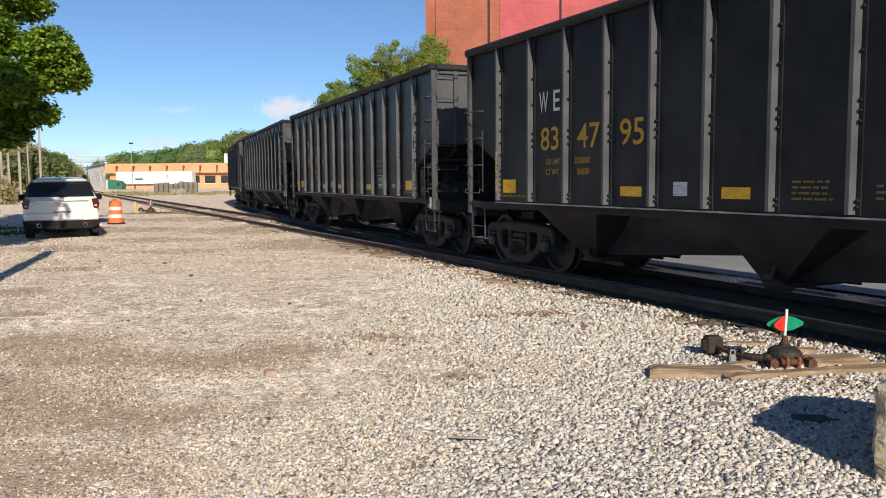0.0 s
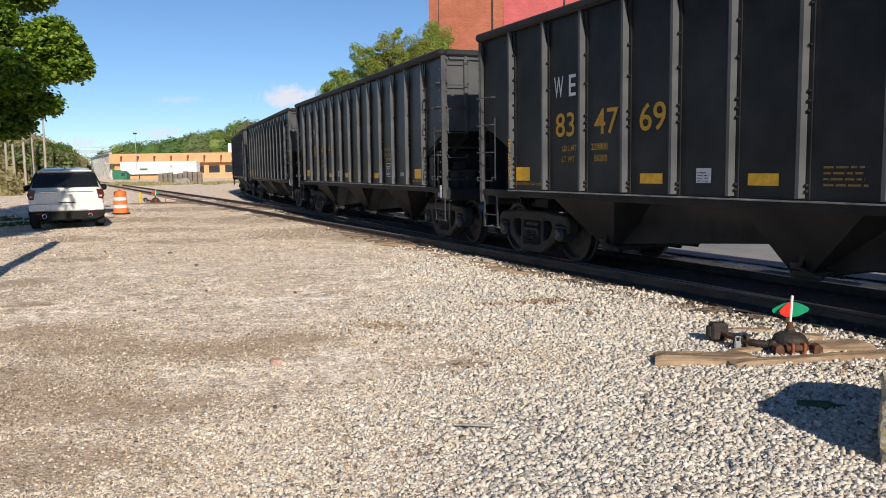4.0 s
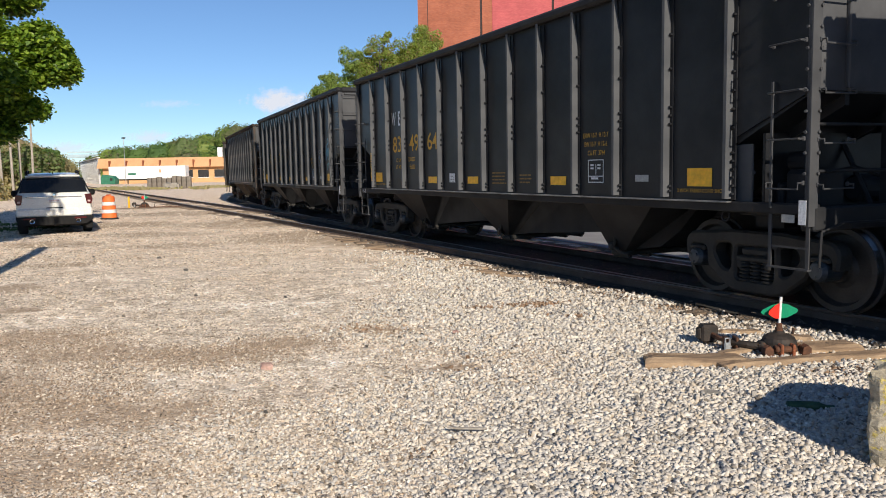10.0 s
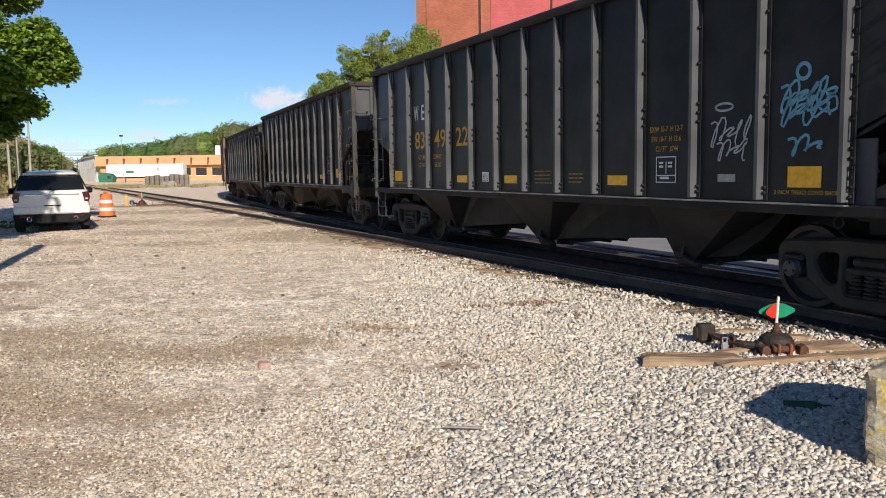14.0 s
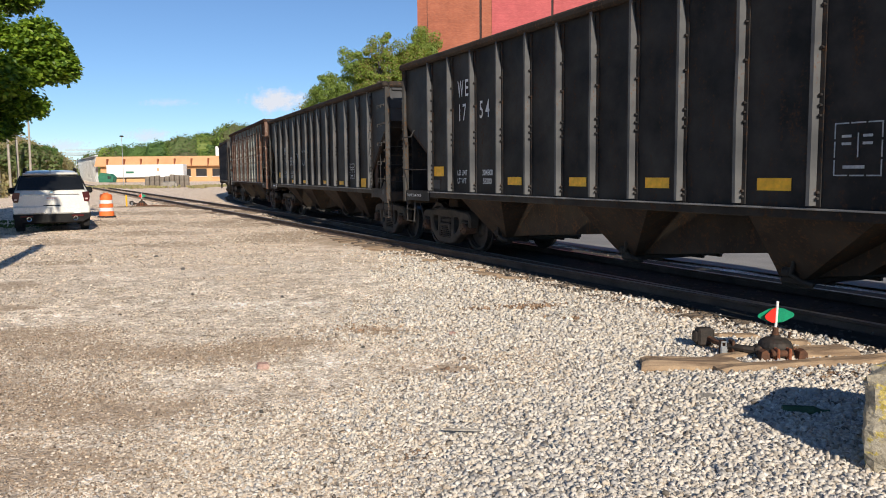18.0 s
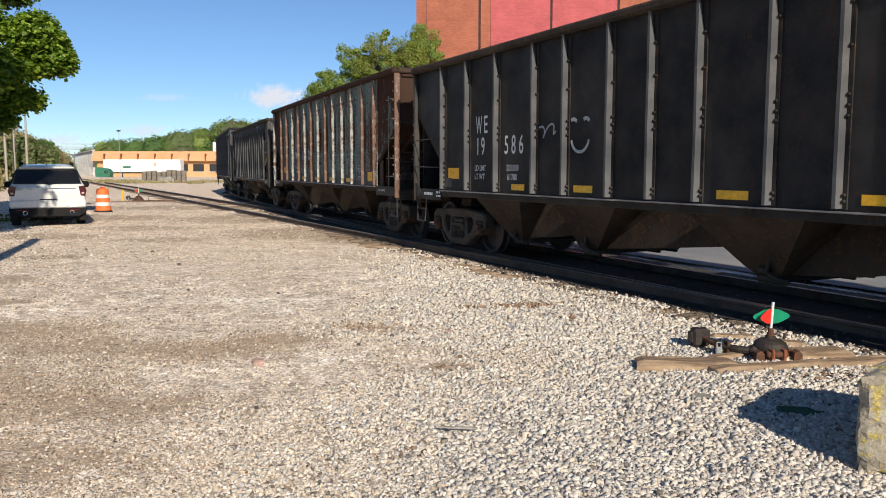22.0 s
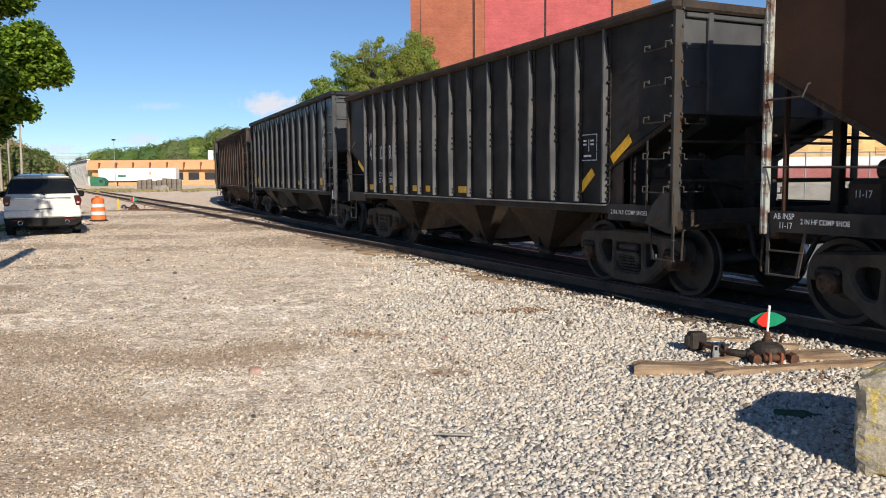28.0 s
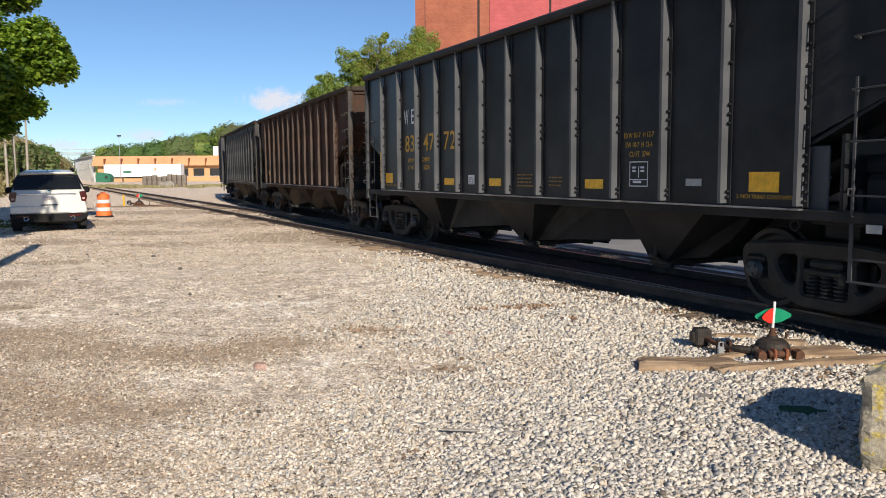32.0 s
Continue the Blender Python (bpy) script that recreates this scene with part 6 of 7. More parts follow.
def boulder():
    """A squared quarry block: flat faces, chipped edges, its top rising away from the near corner."""
    bm = bmesh.new()
    bmesh.ops.create_cube(bm, size=1.0)
    bmesh.ops.subdivide_edges(bm, edges=list(bm.edges), cuts=17, use_grid_fill=True)
    for v in bm.verts:
        u, w, h = v.co.x + .5, v.co.y + .5, v.co.z + .5
        # chips: corners and edges pulled in, more along the top
        near = sorted((min(u, 1 - u) * 1.3, min(w, 1 - w) * .8, min(h, 1 - h) * .75))
        edge = max(0.0, .055 - near[0] - near[1] * .6)
        x, y, z = u * 1.3 + w * .28, w * .85, h * (.64 + .05 * min(1.0, u * 1.8) + .06 * w) - .04
        big = noise.noise((x * 3.1, y * 3.1, z * 3.1))
        fine = noise.noise((x * 11, y * 11, z * 11 + 4))
        pull = edge * (.9 + .8 * big + .7 * fine)
        mid = Vector((.65, .42, .3))
        co = Vector((x, y, z))
        co += (mid - co).normalized() * (pull + .012 * fine + .01 * noise.noise((x * 30, y * 30, z * 30)))
        if h > .8 and u < .12:
            co.z -= (.12 - u) * (h - .8) * 1.2 * (1 + .5 * big)
        v.co = co
    me = bpy.data.meshes.new("boulder")
    bm.to_mesh(me)
    bm.free()
    me.materials.append(M["boulder"])
    ob = new("boulder", me)
    ob.matrix_basis = pose(2.37, 4.31, 0, 0, 0, -28)
    tagged(ob, "large squared grey stone block with yellow lichen at the yard's edge", "boulder")


boulder()
chunk("brick_fragment", pose(-1.53, 6.85, .03, 10, 5, 25), (.1, .07, .05), M["pink_brick"], "broken pinkish brick lying on the gravel", "brick", 5.0, 1)
chunk("brick_fragment", pose(.17, 8.25, .015, 5, 5, 70), (.09, .05, .03), M["pink_brick"], "small reddish brick scrap lying on the gravel", "scrap", 6.0, 1)
chunk("slate_chip", pose(2.07, 5.75, .02, 6, 3, -18), (.2, .1, .025), M["concrete"], "flat dark slate chip on the ballast", "stone", 7.0, 1)
tagged(part("green_bottle", Shape().turned([(.0, -.16), (.035, -.16), (.038, .04), (.016, .1), (.016, .15), (.0, .15)], (0, 0, 0), "x", 12), M["green_plastic"], at=pose(2.58, 5.36, .03, 0, 0, -12)), "crushed green bottle lying in the boulder's shadow", "bottle")
tagged(part("wood_splinter", Shape().box((-.13, -.012, 0), (.13, .012, .012), cut=.004).box((-.08, -.02, .002), (.11, -.01, .01), cut=.003), M["pole_wood"], at=pose(.17, 5.06, .02, 0, 0, -7)), "grey weathered wood splinter on the gravel", "stick")
for k, (x, y, z, sz) in enumerate(((-3.87, 9.6, 0, .09), (-3.46, 11.18, 0, .1), (-2.13, 10.88, 0, .12), (-2.09, 8.12, 0, .1), (-1.26, 5.55, 0, .08), (-4.57, 14.25, 0, .16), (-5.81, 16.42, 0, .2), (-7.41, 16.97, 0, .12), (-.18, 8.17, 0, .09), (-.49, 9.64, 0, .11), (-.72, 7.65, 0, .08), (2.3, 6.5, 0, .06))):
    chunk("dark_stone", pose(x, y, .015, 20 * k, 10, 37 * k), (sz * .42, sz * .3, sz * .14), M["slate"], "single dark stone on the pale gravel", "stone", 9.0 + k, 1)


# ---- trees and woods ----
def leaf_mesh(name, centres, sizes, normals, material, rng):
    """Bent four-cornered leaves or leaf clumps, in one mesh."""
    n = len(centres)
    u = np.cross(normals, rng.randn(n, 3))
    u /= np.linalg.norm(u, axis=1, keepdims=True) + 1e-9
    w = np.cross(normals, u)
    s = sizes[:, None]
    a = centres - u * s * .5
    b = centres + w * s * .42 + normals * s * .08
    c = centres + u * s * .55 - normals * s * .12
    d = centres - w * s * .42 + normals * s * .08
    v = np.stack([a, b, c, d], 1).reshape(-1)
    me = bpy.data.meshes.new(name)
    me.vertices.add(4 * n)
    me.vertices.foreach_set("co", v)
    me.loops.add(4 * n)
    me.loops.foreach_set("vertex_index", np.arange(4 * n))
    me.polygons.add(n)
    me.polygons.foreach_set("loop_start", np.arange(0, 4 * n, 4))
    me.polygons.foreach_set("loop_total", np.full(n, 4))
    me.update(calc_edges=True)
    me.materials.append(material)
    return me


def tree(name, x, y, height, radius, trunk, low, leaves_n, leaf, material, label, seed, clusters=60, lean=(0, 0), bark="bark", tight=.2):
    """Tapered trunk, limbs to every cluster, and leaves gathered in uneven clusters."""
    rng = np.random.RandomState(seed)
    tr = thing(name, pose(x, y, 0), label, "tree", "trees")
    top = height * .86
    spine = [Vector((lean[0] * k + .12 * math.sin(k * 5 + seed), lean[1] * k, top * k)) for k in (0, .12, .3, .5, .7, .88, 1.0)]
    part("trunk", Shape().tube(spine, [trunk * q for q in (1.25, 1.0, .86, .68, .46, .26, .1)], 10), M[bark], tr)
    centre = np.array([lean[0] * .6, lean[1] * .6, (low + height) / 2])
    half = np.array([radius, radius, (height - low) / 2])
    pts = []
    limbs = Shape()
    for k in range(clusters):
        d = rng.randn(3)
        d /= np.linalg.norm(d)
        p = centre + d * half * (rng.uniform(.5, 1.0) ** .6) * rng.uniform(.8, 1.06)
        pts.append(p)
        root = spine[0].lerp(spine[-1], max(.2, min(.95, (p[2] - radius * .45) / top)))
        mid = root.lerp(Vector(p), .55) + Vector((0, 0, .08 * radius))
        limbs.tube([root, mid, Vector(p)], [trunk * .22, trunk * .12, trunk * .03], 5)
    part("limb", limbs, M[bark], tr)
    pts = np.array(pts)
    which = rng.randint(0, clusters, leaves_n)
    spread = radius * tight * rng.uniform(.7, 1.3, clusters)
    off = rng.randn(leaves_n, 3) * np.array([1, 1, .75])
    off *= np.minimum(1.0, 1.6 / (np.linalg.norm(off, axis=1, keepdims=True) + 1e-6))
    off *= rng.uniform(.6, 1.35, (clusters, 3))[which]
    at = pts[which] + off * spread[which][:, None]
    nm = off + rng.randn(leaves_n, 3) * .7 + np.array([0, 0, .8])
    nm /= np.linalg.norm(nm, axis=1, keepdims=True)
    part("crown", leaf_mesh("crown", at, leaf * rng.uniform(.65, 1.3, leaves_n), nm, M[material], rng), None, tr)
    return tr


def lobed_tree(name, x, y, trunk, height, lobes, leaves_n, leaf, material, label, seed):
    """A crown built of lobes (x, y, z, radius across, radius up, share), each of leafy sprays at its skin."""
    rng = np.random.RandomState(seed)
    tr = thing(name, pose(x, y, 0), label, "tree", "trees")
    spine = [Vector((.1 * math.sin(k * 5 + seed), 0, height * k)) for k in (0, .15, .35, .55, .75, 1.0)]
    part("trunk", Shape().tube(spine, [trunk * q for q in (1.25, 1.0, .85, .62, .4, .12)], 10), M["bark"], tr)
    limbs = Shape()
    at, nm, size = [], [], []
    for lx, ly, lz, r, ru, share in lobes:
        root = spine[0].lerp(spine[-1], max(.3, min(.9, (lz - r) / height)))
        hub = Vector((lx, ly, lz))
        limbs.tube([root, root.lerp(hub, .5) + Vector((0, 0, .25)), hub], [trunk * .4, trunk * .25, trunk * .12], 6)
        sprays = int(46 * share + 8)
        n = int(leaves_n * share)
        for k in range(sprays):
            d = rng.randn(3)
            d /= np.linalg.norm(d)
            d[2] = d[2] * .9 + .08
            c = np.array([lx, ly, lz]) + d * np.array([r, r, ru]) * rng.uniform(.6, 1.0)
            limbs.tube([hub, hub.lerp(Vector(c), .6) + Vector((0, 0, .06)), Vector(c)], [trunk * .09, trunk * .05, trunk * .015], 4)
            m = n // sprays
            # a spray spreads flat and droops outwards
            off = rng.randn(m, 3) * np.array([.24, .24, .1]) * rng.uniform(.7, 1.3)
            off *= np.minimum(1.0, .55 / (np.linalg.norm(off, axis=1, keepdims=True) + 1e-6))
            off[:, 2] -= .25 * (off[:, 0] ** 2 + off[:, 1] ** 2)
            at.append(c + off)
            nm.append(np.array([d[0] * .5, d[1] * .5, 1.0]) + rng.randn(m, 3) * .45)
            size.append(leaf * rng.uniform(.6, 1.3, m))
    part("limb", limbs, M["bark"], tr)
    nm = np.concatenate(nm)
    nm /= np.linalg.norm(nm, axis=1, keepdims=True)
    part("crown", leaf_mesh("crown", np.concatenate(at), np.concatenate(size), nm, M[material], rng), None, tr)
    return tr


def build_trees():
    # lobes about the trunk's foot: across, along, up
    lobes = ((2.3, -.3, 6.3, .85, .95, 1.5), (4.15, .2, 5.75, .6, .7, 1.2), (3.3, -.6, 4.7, .8, .6, 1.1), (4.55, .3, 5.1, .42, .42, .7), (3.45, .3, 3.9, .45, .3, .6), (2.6, -.1, 3.25, .6, .4, .8), (1.9, .5, 4.6, 1.2, 1.1, 1.5),
             (1.3, 0, 7.6, 1.4, 1.1, 1.4), (.3, .6, 6.0, 1.8, 1.8, 1.4), (-1.8, 0, 5.6, 1.8, 1.8, .8), (.6, -1.2, 3.9, 1.1, .8, .8), (2.9, .9, 7.4, .7, .5, .6), (.2, .4, 8.8, 1.3, 1.1, .6))
    lobed_tree("maple_tree", -16.45, 25.0, .3, 8.8, lobes, 11500, .15, "maple", "large maple in full spring leaf at the yard's edge", 31)
    tree("maple_tree", -10.8, 13.5, 10.5, 2.6, .28, 4.3, 22000, .24, "maple", "leafy maple shading the yard's edge", 32, 220, tight=.15)
    tree("spring_tree", -8.1, 62.5, 9.6, 2.0, .16, 2.0, 33000, .125, "fresh_spring", "fresh-leaved young tree beside the brick tower", 44, 120, tight=.16)
    tree("spring_tree", -5.7, 62.0, 11.6, 2.1, .2, 2.0, 41800, .125, "fresh_spring", "young-leaved tree with pale green foliage beside the brick tower", 41, 150, tight=.15)
    tree("spring_tree", -4.0, 60.0, 12.2, 2.0, .18, 2.0, 37400, .12, "spring", "young tree with reddish buds beside the brick tower", 45, 150, tight=.13)
    tree("spring_tree", -2.0, 61.5, 12.3, 2.1, .2, 2.5, 39600, .125, "spring", "thin-leaved spring tree against the brick tower", 42, 150, tight=.15)
    tree("spring_tree", -.5, 63.5, 13.4, 2.0, .2, 2.5, 39600, .125, "fresh_spring", "leafy spring tree against the brick tower", 46, 140, tight=.16)
    tree("spring_tree", -9.6, 64.0, 8.2, 1.5, .1, 2.0, 6000, .13, "bare_leaves", "sparse spring tree with bare twigs", 43, 90, tight=.2)
    tree("roadside_tree", -53.4, 110, 5.9, 1.9, .14, 1.2, 14000, .2, "fresh_leaves", "small round tree in fresh green leaf at the wood's edge", 59, 60)
    for k, (x, y, h, r) in enumerate(((-41, 66, 5.2, 3), (-46, 76, 6, 3.5), (-54, 92, 7, 4), (-62, 106, 7.5, 4), (-38, 60, 4.6, 2.6), (-36.5, 72, 4.4, 2.4))):
        tree("roadside_tree", x, y, h, r, .2, 1.5, 8000, .28, ("bare_leaves", "bare_leaves", "wood_leaves")[k % 3], "thinly leaved tree at the edge of the wood", 50 + k, 40)
    for k, (x, y, h) in enumerate(((-35.4, 65, 9), (-34.0, 64, 8.6), (-34.9, 67, 9), (-36.6, 66, 8.5), (-33.4, 66, 6.5))):
        ob = part("timber_pole", Shape().tube([(0, 0, -.2), (.03 * (k - 2), 0, h * .5), (.05 * (k - 2), 0, h)], [.11, .095, .07], 9), M["pole_wood"], at=pose(x, y, 0))
        tagged(ob, "bare grey timber pole standing before the trees", "pole", "timber poles")


build_trees()


def wooded_hill(name, rows, material, n, leaf, label, seed):
    """A far wooded ridge: rows of (x, y, height) along its foot; crowns as clumps of leaves over its slope."""
    rng = np.random.RandomState(seed)
    pts, nm, size = [], [], []
    per = n // len(rows)
    for x, y, h, r in rows:
        m = max(6, int(per))
        base = max(0.0, h - 1.1 * r)
        d = rng.randn(m, 3)
        d[:, 2] = np.where(d[:, 2] < 0, d[:, 2] * .5, d[:, 2])
        d /= np.linalg.norm(d, axis=1, keepdims=True)
        k = rng.uniform(.86, 1.0, (m, 1)) * (1 + .12 * np.sin(d[:, :1] * 7 + x) * np.cos(d[:, 1:2] * 6 + y) + .06 * np.sin(d[:, 2:] * 11 + x))
        pts.append(np.array([x, y, base]) + d * k * np.array([r, r, min(h, 1.1 * r)]))
        nm.append(d + rng.randn(m, 3) * .3 + np.array([0, -.2, .3]))
        size.append(leaf * rng.uniform(.6, 1.4, m))
    nm = np.concatenate(nm)
    nm /= np.linalg.norm(nm, axis=1, keepdims=True)
    me = leaf_mesh(name, np.concatenate(pts), np.concatenate(size), nm, M[material], rng)
    core = Shape()
    for x, y, h, r in rows:
        across, up = 14, 7
        vs = []
        for j in range(up + 1):
            b = -math.pi / 5 + math.pi * .7 * j / up
            for i in range(across):
                a = 2 * math.pi * i / across
                d = Vector((math.cos(a) * math.cos(b), math.sin(a) * math.cos(b), math.sin(b)))
                k = .8 + .2 * noise.noise(d * 2.2 + Vector((x, y, 0))) + .1 * noise.noise(d * 5.5 + Vector((y, x, 0)))
                vs.append((x + d.x * r * k, y + d.y * r * k, max(0.0, h - 1.1 * r) + d.z * min(h, 1.1 * r) * k))
        core.put(vs, [(j * across + i, j * across + (i + 1) % across, (j + 1) * across + (i + 1) % across, (j + 1) * across + i) for j in range(up) for i in range(across)])
    part("thicket", core, M[material], tagged(new(name, me), label, "woods", kind="stuff"), "dense inner growth of the woods")
    return me


def build_woods():
    rng = random.Random(77)
    # ridge behind the long building, rising to its far end
    rows = []
    for k in range(104):
        u = k / 103
        x = -113 + 68 * u
        top = float(np.interp(x, (-118, -109, -91, -80, -65, -46), (10.5, 11.2, 12.6, 16.2, 18.5, 20.5)))
        rows.append((x + rng.uniform(-2, 2), 262 + rng.uniform(-8, 22), top * rng.uniform(.72, 1.0), rng.uniform(3.6, 6.5)))
    rows += [(x + 2.5, y - 6, h * .66, r) for x, y, h, r in rows]
    for k, mat in enumerate(("wood_leaves", "fresh_leaves", "wood_leaves", "fresh_spring")):
        wooded_hill("wooded_ridge", rows[k::4], mat, 50000, .5, "green spring woods on the ridge behind the long building", 61 + 10 * k)
    rows = []
    for k in range(70):
        u = (k + rng.random()) / 70
        y = 112 + 120 * u + rng.uniform(-6, 14)
        rows.append(((-.59 + .126 * u) * y, y, float(np.interp(u, (0, .4, .7, 1), (7.6, 11.0, 10.6, 8.0))) * rng.uniform(.8, 1.06), rng.uniform(3, 5.5)))
    rows += [(x, y - 3, h * .6, r) for x, y, h, r in rows] + [(x, y - 6, h * .33, r * .9) for x, y, h, r in rows]
    wooded_hill("wooded_slope", rows, "bare_leaves", 84000, .5, "budding brown-green woods beyond the yard", 62)
    rows = [(-.53 * y + rng.uniform(-5, 0), y, rng.uniform(2.5, 4), rng.uniform(2, 3.5)) for y in (62, 70, 78, 86, 94, 104, 112, 70, 84, 98)]
    wooded_hill("roadside_brush", rows, "bare_leaves", 24000, .3, "tangled spring brush along the yard's far edge", 63)


build_woods()


def grass_tufts():
    rng = np.random.RandomState(9)
    n = 9000
    x = -19 + 9.0 * rng.rand(n)
    y = 17 + 14 * rng.rand(n)
    f = noise_field(x, y, .5)
    keep = (f > .05) & (x < -12.8 - (y < 22) * 1.0)
    x, y = x[keep], y[keep]
    m = len(x)
    nm = rng.randn(m, 3) * np.array([1, 1, .25])
    nm /= np.linalg.norm(nm, axis=1, keepdims=True)
    me = leaf_mesh("grass", np.stack([x, y, np.full(m, .04)], 1), rng.uniform(.05, .11, m), nm, M["grass"], rng)
    tagged(new("grass", me), "patchy short grass under the maple", "grass", kind="stuff")


grass_tufts()


def weeds():
    """Dry weeds along the far side track and round the concrete blocks."""
    rng = np.random.RandomState(19)
    n = 8000
    x = -62 + 34 * rng.rand(n)
    y = 92 + 26 * rng.rand(n) ** 1.5
    f = noise_field(x, y, .12) + .6 * noise_field(x, y, .4)
    keep = (f > .3) & (x > -.52 * y) & (x < -.26 * y)
    x, y = x[keep], y[keep]
    m = len(x)
    nm = rng.randn(m, 3) * np.array([1, 1, .2])
    nm /= np.linalg.norm(nm, axis=1, keepdims=True)
    me = leaf_mesh("weeds", np.stack([x, y, .1 + .12 * rng.rand(m)], 1), rng.uniform(.2, .45, m), nm, M["bare_leaves"], rng)
    tagged(new("weeds", me), "dry tan weeds along the far side track", "weeds", kind="stuff")


weeds()


# ---- buildings ----
def brick_tower():
    b = thing("brick_tower", pose(-1.35, 70, 0), "tall windowless red brick building with painted bays", "building")
    # left and right edges of the bays, their colour and how far they stand out
    for x0, x1, mat, out in ((0, 5.35, "brick_orange", 0), (5.55, 6.4, "brick_orange", .0), (6.42, 11.55, "brick_pink", .0), (11.75, 17.35, "brick_pink", 0), (17.55, 20.8, "brick_orange", 0)):
        part("wall_bay", Shape().box((x0, -.18 + out, 0), (x1, .2, 27)), M[mat], b)
    part("wall", Shape().box((0, .2, 0), (20.8, 16, 26.8)), M["brick_orange"], b)
    for x in (5.35, 11.55, 17.35):
        part("joint", Shape().box((x, -.1, 0), (x + .2, .19, 26.5)), M["joint"], b)
    part("joint", Shape().box((.82, -.19, 0), (.87, -.17, 26.5)), M["joint"], b)
    part("parapet", Shape().box((-.15, -.3, 27), (20.95, 16.1, 27.5), cut=.05), M["concrete"], b)


brick_tower()


def buff_building():
    b = thing("buff_brick_building", pose(24.5, 60, 0), "yellow buff brick building with rows of louvred windows", "building")
    part("wall", Shape().box((0, 0, 0), (40, 14, 12.5)), M["brick_yellow"], b)
    part("roof", Shape().box((-.3, -.3, 12.5), (40.3, 14.3, 12.9), cut=.05), M["concrete"], b)
    part("cornice", Shape().box((-.12, -.22, 5.6), (40.1, .0, 6.0), cut=.04), M["white_panel"], b)
    for i in range(9):
        for z in (2.6, 4.0):
            w = part("window", Shape().box((1.2 + 4.2 * i, -.06, z), (4.4 + 4.2 * i, -.01, z + 1.1)), M["tan_wall"], b)
            for k in range(5):
                part("louvre", Shape().box((1.3 + 4.2 * i, -.12, z + .12 + .2 * k), (4.3 + 4.2 * i, -.06, z + .2 + .2 * k)), M["brick_yellow"], w)
    d = thing("loading_wall", pose(13.0, 40, 0), "low red and white loading wall behind the tracks", "wall", kind="structure")
    part("base", Shape().box((0, 0, 0), (40, .5, 1.45)), M["concrete"], d)
    part("red_band", Shape().box((0, -.03, 1.45), (40, .5, 2.1)), M["red_paint"], d)
    part("white_band", Shape().box((0, -.05, 2.1), (40, .55, 2.55)), M["white_panel"], d)
    part("step_block", Shape().box((2, -2.4, 0), (12, -1.4, 1.15), cut=.04), M["concrete"], d)
    f = thing("chain_link_fence", pose(11.5, 36.5, 0), "galvanised chain-link fence before the loading wall", "fence", kind="structure")
    for i in range(11):
        part("post", Shape().tube([(3 * i, 0, 0), (3 * i, 0, 2.7)], .035, 7), M["fence_wire"], f)
    part("top_rail", Shape().tube([(0, 0, 2.68), (30, 0, 2.68)], .025, 6), M["fence_wire"], f)
    s = Shape()
    for i in range(300):
        x = .1 * i
        s.tube([(x, 0, .1), (x + 2.5 if x + 2.5 < 30 else 30, 0, 2.6 if x + 2.5 < 30 else .1 + 30 - x)], .004, 3)
        s.tube([(x, .004, 2.6), (x + 2.5 if x + 2.5 < 30 else 30, .004, .1 if x + 2.5 < 30 else 2.6 - 30 + x)], .004, 3)
    part("wire_mesh", s, M["fence_wire"], f)


buff_building()


